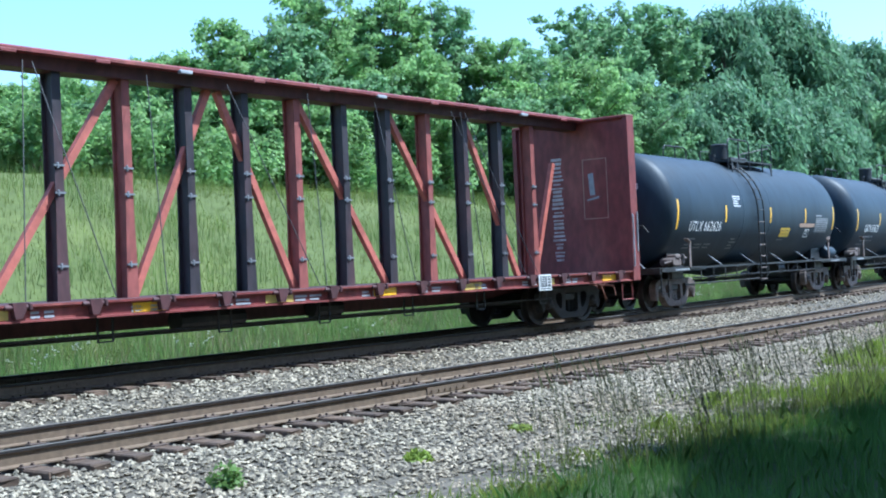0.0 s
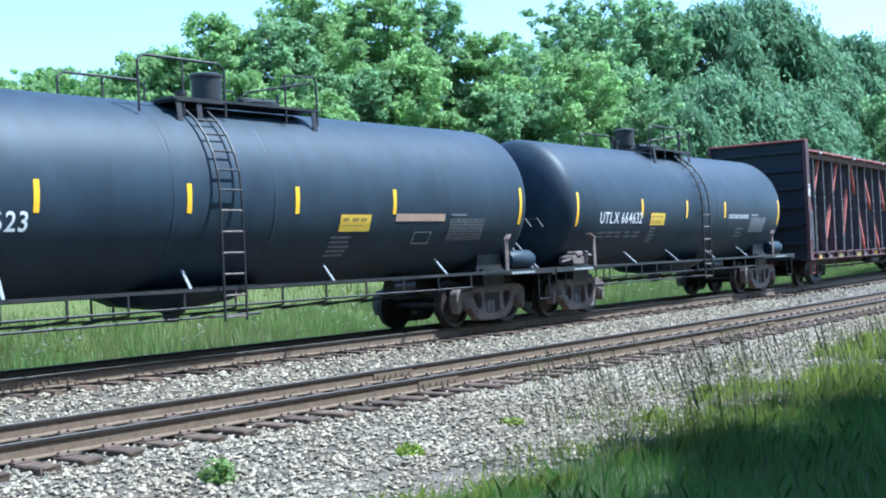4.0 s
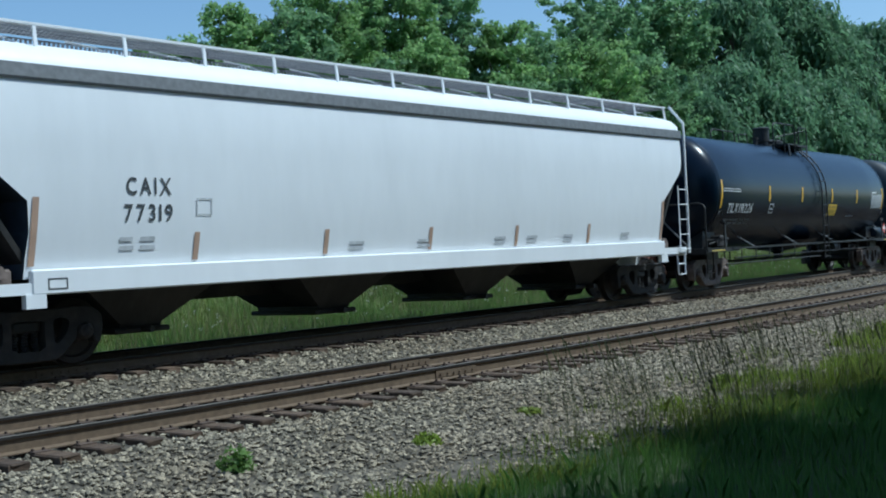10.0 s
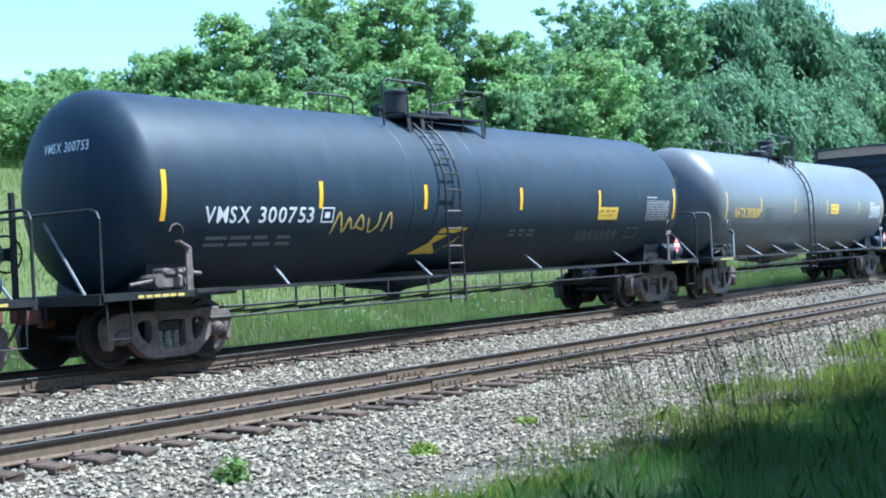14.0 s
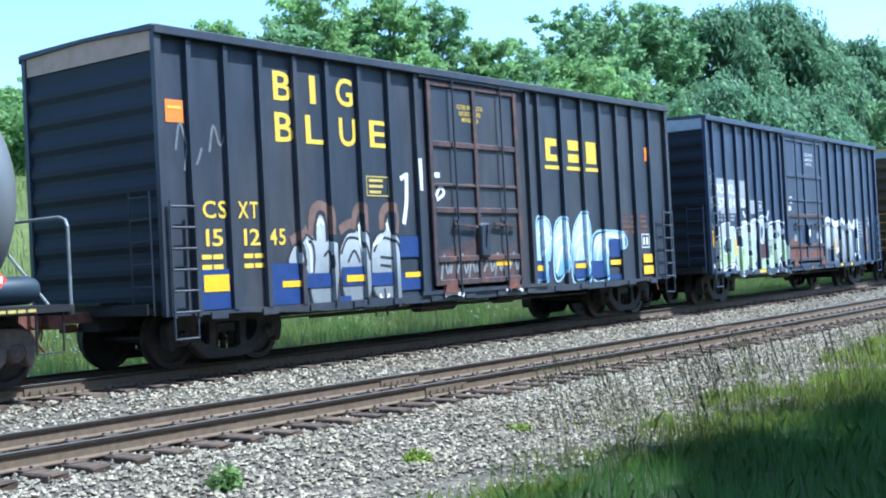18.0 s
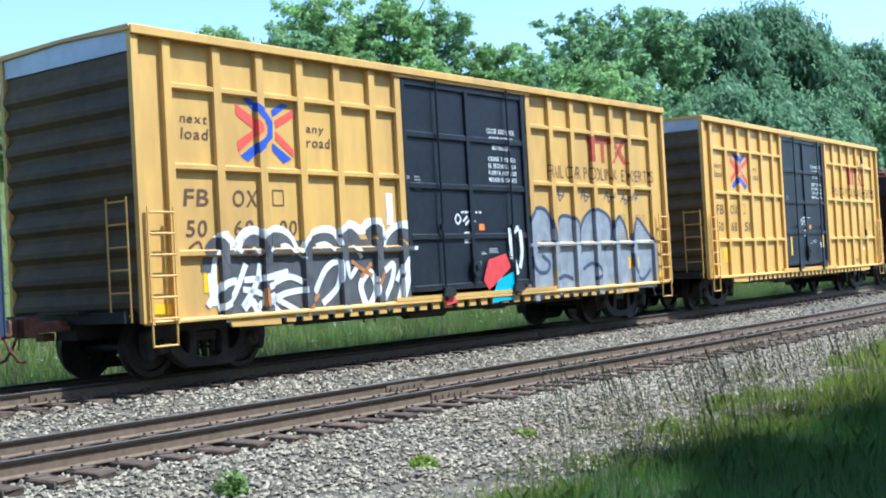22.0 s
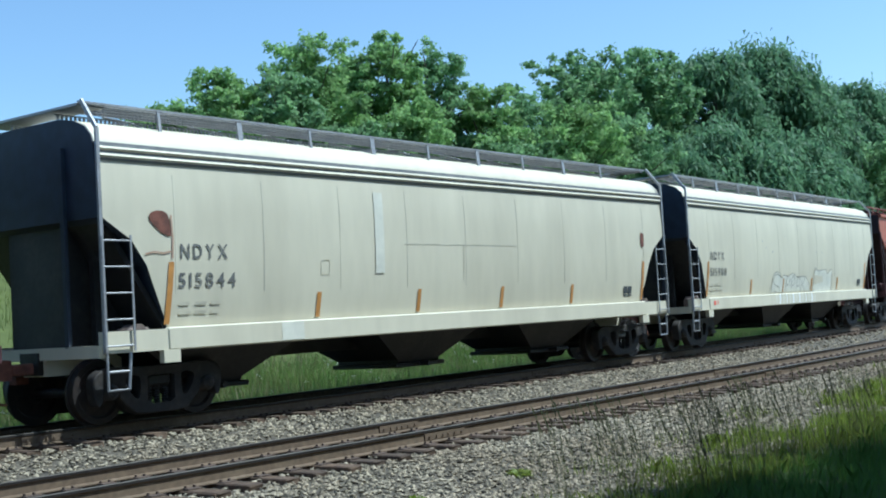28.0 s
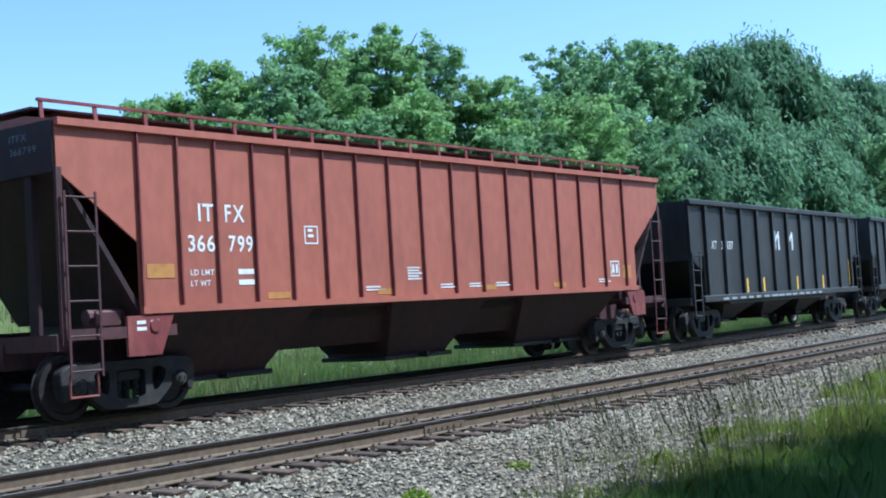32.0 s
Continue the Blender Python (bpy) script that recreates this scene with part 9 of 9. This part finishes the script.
def make_tree(x, y, z, height, wide, material, seed, label, willow=False, count=9000, leaf_size=0.26):
    rng = np.random.RandomState(seed)
    r = random.Random(seed)
    tree = tagged(new("tree"), label, "tree", "woods along the bank")
    tree.matrix_basis = pose(x, y, z, 0, 0, r.uniform(0, 360))
    base = 0.35
    tw = max(0.09, height * 0.018)
    bend = r.uniform(-0.3, 0.3)
    part("trunk", Shape().loft([[(bend * t * t + tw * (1.25 - t) * math.cos(i * math.tau / 8), tw * (1.25 - t) * math.sin(i * math.tau / 8), t * height * 0.85 - 0.3) for i in range(8)] for t in (0, 0.06, 0.3, 0.6, 1.0)]), BARK, tree, smooth=True)
    lobes, limbs = [], []
    if willow:
        # broad hanging domes, piled up
        for i in range(int(40 + height * 2.4)):
            t = r.uniform(0, 1) ** 0.8
            env = wide / 2 * (1.0 - 0.72 * t ** 2.4)
            a = i * 2.4 + r.uniform(-0.5, 0.5)
            rad = env * math.sqrt(r.uniform(0.2, 1.0)) * 0.92
            size = wide * r.uniform(0.07, 0.15) * (1.0 - 0.35 * t)
            lobes.append((rad * math.cos(a), rad * math.sin(a), min(base + (height - base) * (0.10 + 0.9 * t), height - size * 1.2), size, 1.5))
        limbs = [((0, 0, height * r.uniform(0.3, 0.55)), (x * 0.8, y * 0.8, z)) for x, y, z, *_ in lobes[::5]]
    else:
        # limbs reach out and up; clumps of leaves sit along their outer part, with gaps between the limbs
        many = int(30 + height * 2.6)
        for i in range(many):
            t = (i + r.uniform(0, 1)) / many
            env = wide / 2 * math.sin(math.pi * min(1, 0.20 + t * 0.76)) ** 0.55
            a = i * 2.4 + r.uniform(-0.6, 0.6)
            reach = env * r.uniform(0.62, 1.12)
            z0 = height * (0.05 + 0.72 * t)
            z1 = min(height * 0.97, z0 + height * (0.06 + 0.18 * t) + reach * r.uniform(0.0, 0.4))
            tip = (reach * math.cos(a) + bend * t, reach * math.sin(a), z1)
            limbs.append(((bend * t * t, 0, z0), tip))
            steps = max(3, int(reach / 0.42))
            for j in range(steps):
                q = 0.30 + 0.70 * (j + r.uniform(0, 0.9)) / steps
                size = (0.20 + 0.34 * r.random()) * (1.15 - 0.45 * q) * (wide / 6.0) ** 0.45
                lobes.append((tip[0] * q + r.gauss(0, 0.22), tip[1] * q + r.gauss(0, 0.22), min(height - size * 0.5, z0 + (z1 - z0) * q + r.gauss(0, 0.25)), size, r.uniform(0.55, 0.95)))
        for i in range(4):
            lobes.append((bend + r.gauss(0, 0.25), r.gauss(0, 0.25), height - 0.25 - i * 0.5, 0.35 + 0.1 * i, 0.9))
    for p, q in limbs[::max(1, len(limbs) // 9)]:
        part("limb", Shape().rod(p, q, tw * 0.4, 5, tw * 0.1), BARK, tree)
    area = sum(s * s for *_, s, _ in lobes)
    pts, nrms = [], []
    for lx, ly, lz, s, flat_z in lobes:
        m = max(24, int(count * s * s / area))
        d = rng.normal(size=(m, 3))
        d /= np.linalg.norm(d, axis=1)[:, None]
        up = rng.uniform(size=m) < 0.62
        d[up, 2] = np.abs(d[up, 2])
        rr = s * np.abs(rng.normal(0.85, 0.34, m))
        st = np.array((r.uniform(0.85, 1.25), r.uniform(0.85, 1.25), flat_z))
        pts.append(np.array((lx, ly, lz)) + d * rr[:, None] * st + rng.normal(size=(m, 3)) * 0.05)
        nrms.append(d)
    v, f = leaves(np.concatenate(pts), np.concatenate(nrms), leaf_size, rng, 0.8 if willow else 0.0)
    part("crown", quads("crown", v, f, material), None, tree)
    return tree


LEAFS = {"B": LEAF_BRIGHT, "M": LEAF_MID, "D": LEAF_DARK}
TREE_LABELS = {"B": "bright green broadleaf tree on the grassy bank", "M": "leafy green tree in the woods behind the track", "D": "tall dull green willow with drooping foliage"}


def bank_z(x, y):
    th = math.atan2(x, RC - y)
    if th > BEND / RT:
        ex, ey, et = on_path(BEND, 0)
        dx, dy = x - ex, y - ey
        return ground_z(BEND + dx * math.cos(et) + dy * math.sin(et), dy * math.cos(et) - dx * math.sin(et))
    return ground_z(th * RT, RC - math.hypot(x, y - RC))


for k, (tx, ty, top_z, wide, kind) in enumerate(WOODS):
    g = bank_z(tx, ty) - 0.1
    hgt = top_z - g + (0.5 if kind != "D" else -0.8)
    far = math.hypot(tx, ty)
    make_tree(tx, ty, g, hgt, max(wide * 1.5, hgt * 0.5), LEAFS[kind], 100 + k, TREE_LABELS[kind], kind == "D", int((15500 if kind == "D" else 9500) + 1500 * hgt), (0.115 + far * 0.00075) * (1.3 if wide > 7.5 else 1.0))


def make_bush(x, y, seed, wide, hgt, material):
    rng = np.random.RandomState(seed)
    bush = tagged(new("bush"), "low green bush at the edge of the woods", "bush", "bushes along the bank")
    bush.matrix_basis = pose(x, y, bank_z(x, y) - 0.05)
    m = 2400
    d = rng.normal(size=(m, 3))
    d /= np.linalg.norm(d, axis=1)[:, None]
    lob = rng.randint(0, 13, m)
    cen = rng.uniform(-1, 1, (13, 3)) * (wide * 0.38, wide * 0.38, hgt * 0.36) + (0, 0, hgt * 0.48)
    p = cen[lob] + d * (wide * 0.17, wide * 0.17, hgt * 0.22) * np.abs(rng.normal(0.85, 0.3, (m, 1)))
    p[:, 2] = np.maximum(p[:, 2], 0.08)
    v, f = leaves(p, d, 0.17, rng)
    part("stem", Shape().rod((0, 0, -0.1), (0.1, 0, hgt * 0.5), 0.05, 6).rod((0, 0, 0), (-wide * 0.2, 0.1, hgt * 0.5), 0.03, 5).rod((0, 0, 0), (wide * 0.2, -0.1, hgt * 0.5), 0.03, 5), BARK, bush)
    part("foliage", quads("foliage", v, f, material), None, bush)


rb = random.Random(12)
for k in range(26):
    x, y, th = on_path(22 + k * 3.4, 45.5 + rb.uniform(-1.5, 2.5))
    make_bush(x, y, 400 + k, rb.uniform(4.0, 5.6), rb.uniform(2.6, 4.2), LEAF_BUSH)
for k in range(66):
    u = 16 + k * 1.62 + rb.uniform(-1, 1)
    n = 38.2 + rb.uniform(-1.0, 3.0)
    x, y, th = on_path(u, n)
    make_bush(x, y, 300 + k, rb.uniform(2.6, 4.6), rb.uniform(1.6, 3.6), rb.choice((LEAF_BRIGHT, LEAF_BUSH, LEAF_BUSH)))

# unseen trees added on the camera's side of the line, to shade the verge
shade_a = make_tree(19.0, -0.75, -1.1, 12.0, 9.2, LEAF_MID, 501, "unseen broad green tree added to shade the verge", False, 46000, 0.34)
shade_b = make_tree(26.0, -0.5, -1.1, 12.5, 9.5, LEAF_MID, 502, "unseen broad green tree added to shade the verge", False, 46000, 0.34)
rb = random.Random(4)
behind = make_tree(-60.0, -18.0, -1.3, 12.0, 9.2, LEAF_MID, 503, "broad green tree in the row behind the verge", False, 9000, 0.6)
for k in range(1, 9):
    copy_thing(behind, pose(-60 + k * 20 + rb.uniform(-4, 4), -14 - rb.uniform(0, 9), -1.3, 0, 0, rb.uniform(0, 360)))
copy_thing(shade_b, pose(33.0, -0.4, -1.1, 0, 0, 130))
copy_thing(shade_a, pose(13.6, -1.9, -1.1, 0, 0, 40))
copy_thing(shade_b, pose(16.3, -1.6, -1.1, 0, 0, 200))
copy_thing(shade_a, pose(11.2, -2.6, -1.1, 0, 0, 260))


# ---- grass ----
def blades(name, spots, tall, wide, material, rng, label, lean=0.35, bent=True):
    """Single blades, tapered and bent; spots are places on the ground."""
    m = len(spots)
    a = rng.uniform(0, math.tau, m)
    w = (wide * rng.uniform(0.6, 1.3, m))[:, None]
    hgt = (tall * rng.uniform(0.45, 1.15, m))[:, None]
    side = np.stack([np.cos(a), np.sin(a), np.zeros(m)], 1)
    b = rng.uniform(0, math.tau, m)
    tilt = np.stack([np.cos(b), np.sin(b), np.zeros(m)], 1) * (lean * rng.uniform(0.1, 1.0, m))[:, None]
    up = np.array((0, 0, 1.0))
    mid = spots + (up + tilt * 0.5) * hgt * 0.55
    tip = spots + (up * 0.95 + tilt * 1.4) * hgt
    v = np.stack([spots - side * w, spots + side * w, mid + side * w * 0.7, tip, mid - side * w * 0.7], 1).reshape(-1, 3)
    f = np.arange(5 * m).reshape(-1, 5)
    if not bent:
        v = np.stack([spots - side * w, spots + side * w, tip], 1).reshape(-1, 3)
        f = np.arange(3 * m).reshape(-1, 3)
    q = quads(name, v, f, material)
    return tagged(new(name, q), label, "grass", kind="stuff")


def spots_on(rng, count, u0, u1, n0, n1, keep=None):
    u, n = rng.uniform(u0, u1, count), rng.uniform(n0, n1, count)
    out = []
    for a, b in zip(u, n):
        if keep and not keep(a, b):
            continue
        x, y, th = on_path(a, b)
        out.append((x, y, ground_z(a, b) - 0.02))
    return np.array(out)


grass_rng = np.random.RandomState(77)
random.seed(21)
def patchy(scale, least, seed):
    return lambda u, n: noise.noise((u * scale, n * scale * 1.3, seed)) + 0.5 * random.random() > least


blades("meadow_grass", spots_on(grass_rng, 90000, 4, 105, 19.2, 38.5), 0.24, 0.010, MEADOW, grass_rng, "pale green meadow grass on the bank", 0.35, False)
blades("tall_meadow_weeds", spots_on(grass_rng, 60000, 6, 100, 21.5, 38.5, patchy(0.22, 0.28, 41)), 0.75, 0.009, TALL_WEED, grass_rng, "tall green weeds standing in the meadow", 0.25, False)
blades("meadow_seed_grass", spots_on(grass_rng, 40000, 6, 100, 21, 38.5, patchy(0.16, 0.42, 57)), 0.62, 0.009, GOLDEN, grass_rng, "pale seeding grass in the meadow", 0.3, False)
blades("trackside_grass", spots_on(grass_rng, 40000, 4, 75, 18.5, 23.5, patchy(0.5, 0.12, 63)), 0.62, 0.011, LUSH, grass_rng, "lush green grass beside the track", 0.45, False)
blades("rough_trackside_grass", spots_on(grass_rng, 30000, 4, 75, 18.5, 24, patchy(0.4, 0.18, 71)), 0.5, 0.010, ROUGH_GRASS, grass_rng, "rough green grass beside the track", 0.45, False)
blades("dry_trackside_grass", spots_on(grass_rng, 22000, 4, 75, 18.6, 24, patchy(0.35, 0.2, 83)), 0.65, 0.008, DRY, grass_rng, "dry straw-coloured grass beside the track", 0.5, False)


def wild_flowers():
    """Small white flower heads scattered through the trackside grass."""
    rng = random.Random(19)
    s = Shape()
    for k in range(420):
        u, n = rng.uniform(5, 60), rng.uniform(18.9, 23.0)
        if noise.noise((u * 0.5, n * 0.6, 90)) < 0.05:
            continue
        x, y, th = on_path(u, n)
        z = ground_z(u, n) + rng.uniform(0.35, 0.75)
        for i in range(4):
            w = rng.uniform(0.014, 0.028)
            a, b, c = x + rng.gauss(0, 0.03), y + rng.gauss(0, 0.03), z + rng.gauss(0, 0.03)
            s.add([(a - w, b, c), (a, b - w, c + w * 0.4), (a + w, b, c), (a, b + w, c + w * 0.4), (a, b, c - w)], [(0, 1, 2, 3), (0, 4, 1), (1, 4, 2)])
    me = bpy.data.meshes.new("wild_flowers")
    me.from_pydata(s.v, [], s.f)
    me.materials.append(PETAL)
    tagged(new("wild_flowers", me), "small white wild flowers among the trackside grass", "flowers", kind="stuff")


wild_flowers()


def verge(u):
    return 8.05 + 0.105 * max(0, u - 10) - 0.0012 * max(0, u - 10) ** 2 + 0.25 * noise.noise((u * 0.7, 0, 5))


def dense(u):
    return 7.15 - 0.055 * (u - 8) + 0.3 * noise.noise((u * 0.9, 2, 5))


blades("thin_verge_grass", spots_on(grass_rng, 130000, 6, 42, 4.5, 9.2, lambda u, n: dense(u) - 0.3 < n < verge(u) and random.random() < 0.9 * ((verge(u) - n) / max(0.3, verge(u) - dense(u))) ** 1.9 * max(0, 0.5 + 1.6 * noise.noise((u * 0.8, n * 1.3, 9)))), 0.22, 0.008, GOLDEN, grass_rng, "thin pale grass over the ballast's edge", 0.5)
blades("verge_grass", spots_on(grass_rng, 150000, 6, 42, 2.8, 8.2, lambda u, n: n < dense(u) + 0.1 - 0.8 * random.random() ** 2), 0.27, 0.0030, DEEP, grass_rng, "lush green grass on the verge")
blades("sunlit_verge_grass", spots_on(grass_rng, 60000, 13, 42, 4.5, 10.5, lambda u, n: dense(u) + 0.25 < n < verge(u) - 0.2 and noise.noise((u * 0.45, n * 1.1, 14)) > 0.12 - 0.25 * min(1, (u - 13) / 9)), 0.27, 0.006, SUNNY, grass_rng, "sunlit yellow-green grass along the verge", 0.45)
blades("near_grass", spots_on(grass_rng, 30000, -14, 6, -3, 7.2), 0.34, 0.006, DEEP, grass_rng, "rough green grass where the camera stands", 0.4, False)
blades("verge_edge_grass", spots_on(grass_rng, 12000, 7, 40, 6.6, 10.8, lambda u, n: verge(u) - 0.8 < n < verge(u) + 0.45 and noise.noise((u * 0.6, n, 4)) > 0.05), 0.2, 0.007, GOLDEN, grass_rng, "thin yellow-green grass at the ballast's edge")


def seed_stalks():
    rng = random.Random(31)
    s = Shape()
    tufts = [(10.3 + 28 * rng.random() ** 1.15, rng.random()) for k in range(420)]
    for k in range(1300):
        u, side = rng.choice(tufts)
        u += rng.gauss(0, 0.12)
        n = min(verge(u) - 0.1, dense(u) + 0.65 - 1.4 * side + rng.gauss(0, 0.12))
        if n < 4 or u < 9.6 and n < 7.2:
            continue
        x, y, th = on_path(u, n)
        z = ground_z(u, n)
        hgt = rng.uniform(0.55, 1.25)
        lx, ly = -rng.uniform(0.02, 0.32) * hgt, rng.uniform(-0.1, 0.12) * hgt
        pts = [(x + lx * t * t, y + ly * t * t, z + hgt * t) for t in (0, 0.4, 0.75, 1.0)]
        w = rng.uniform(0.0028, 0.0045)
        for a, b in zip(pts, pts[1:]):
            s.add([(a[0] - w, a[1], a[2]), (a[0] + w, a[1], a[2]), (b[0] + w, b[1], b[2]), (b[0] - w, b[1], b[2])], [(0, 1, 2, 3)])
        p, q = pts[2], pts[3]
        hw = rng.uniform(0.006, 0.013)
        for t in range(4):
            a = [p[i] + (q[i] - p[i]) * (t / 4) for i in range(3)]
            b = [p[i] + (q[i] - p[i]) * ((t + 1.5) / 4) for i in range(3)]
            d = hw * (1 if t % 2 else -1)
            s.add([tuple(a), (b[0] + d, b[1] + d * 0.5, b[2]), tuple(b), (a[0] + d * 0.3, a[1], (a[2] + b[2]) / 2)], [(0, 1, 2, 3)])
    me = bpy.data.meshes.new("seed_stalks")
    me.from_pydata(s.v, [], s.f)
    me.materials.append(STALK)
    tagged(new("seed_stalks", me), "tall thin grass stalks with brown seed heads", "grass", kind="stuff")


seed_stalks()


def weed(u, n, wide, hgt, seed, material, label):
    rng = np.random.RandomState(seed)
    x, y, th = on_path(u, n)
    w = tagged(new("weed"), label, "weed", "weeds in the ballast")
    w.matrix_basis = pose(x, y, ground_z(u, n))
    m = 260
    d = rng.normal(size=(m, 3))
    d /= np.linalg.norm(d, axis=1)[:, None]
    d[:, 2] = np.abs(d[:, 2])
    p = d * (wide / 2, wide / 2, hgt) * rng.uniform(0.3, 1, (m, 1))
    v, f = leaves(p, d, 0.05, rng)
    part("leaves", quads("leaves", v, f, material), None, w)
    part("stem", Shape().rod((0, 0, -0.03), (0.01, 0.01, hgt * 0.8), 0.006, 5), LUSH, w)


for u, n, wide, hgt, mat in ((7.65, 9.3, 0.42, 0.26, LUSH), (12.2, 9.1, 0.4, 0.07, GOLDEN), (10.0, 8.9, 0.35, 0.12, SUNNY), (16.5, 8.6, 0.4, 0.12, GOLDEN)):
    weed(u, n, wide, hgt, int(u * 10), mat, "small green weed growing in the ballast")


# ---- what moves ----
def gone(t):
    """How far the train has come at t seconds."""
    for (a, da), (b, db) in zip(RUN, RUN[1:]):
        if t <= b:
            return da + (db - da) * (t - a) / (b - a)
    return RUN[-1][1]


def spin(t, place):
    return Matrix.Translation(place) @ Matrix.Rotation(-gone(t) / 0.457, 4, "Y")


def motions():
    for car, centre in FREIGHT:
        rows = []
        for t, run in RUN[1:]:
            x, y, th = on_path(centre - run)
            rows.append((t, Matrix.Translation((x, y, 0)) @ Matrix.Rotation(th, 4, "Z")))
        walk(car, rows)
    centres = {car.name: centre for car, centre in FREIGHT}
    for car, x, wheel in SETS:
        # the wheels are turned while they pass before the camera
        place = wheel.matrix_basis.translation.copy()
        times = [k * 0.07 for k in range(458) if -2 < centres[car.name] + x - gone(k * 0.07) < 48]
        if times:
            rows = [(t, spin(t, place)) for t in times]
            if times[0] > 0.1:
                rows.insert(0, (0, rows[0][1]))
            if times[-1] < 31.9:
                rows.append((32.0, rows[-1][1]))
            walk(wheel, rows)


motions()
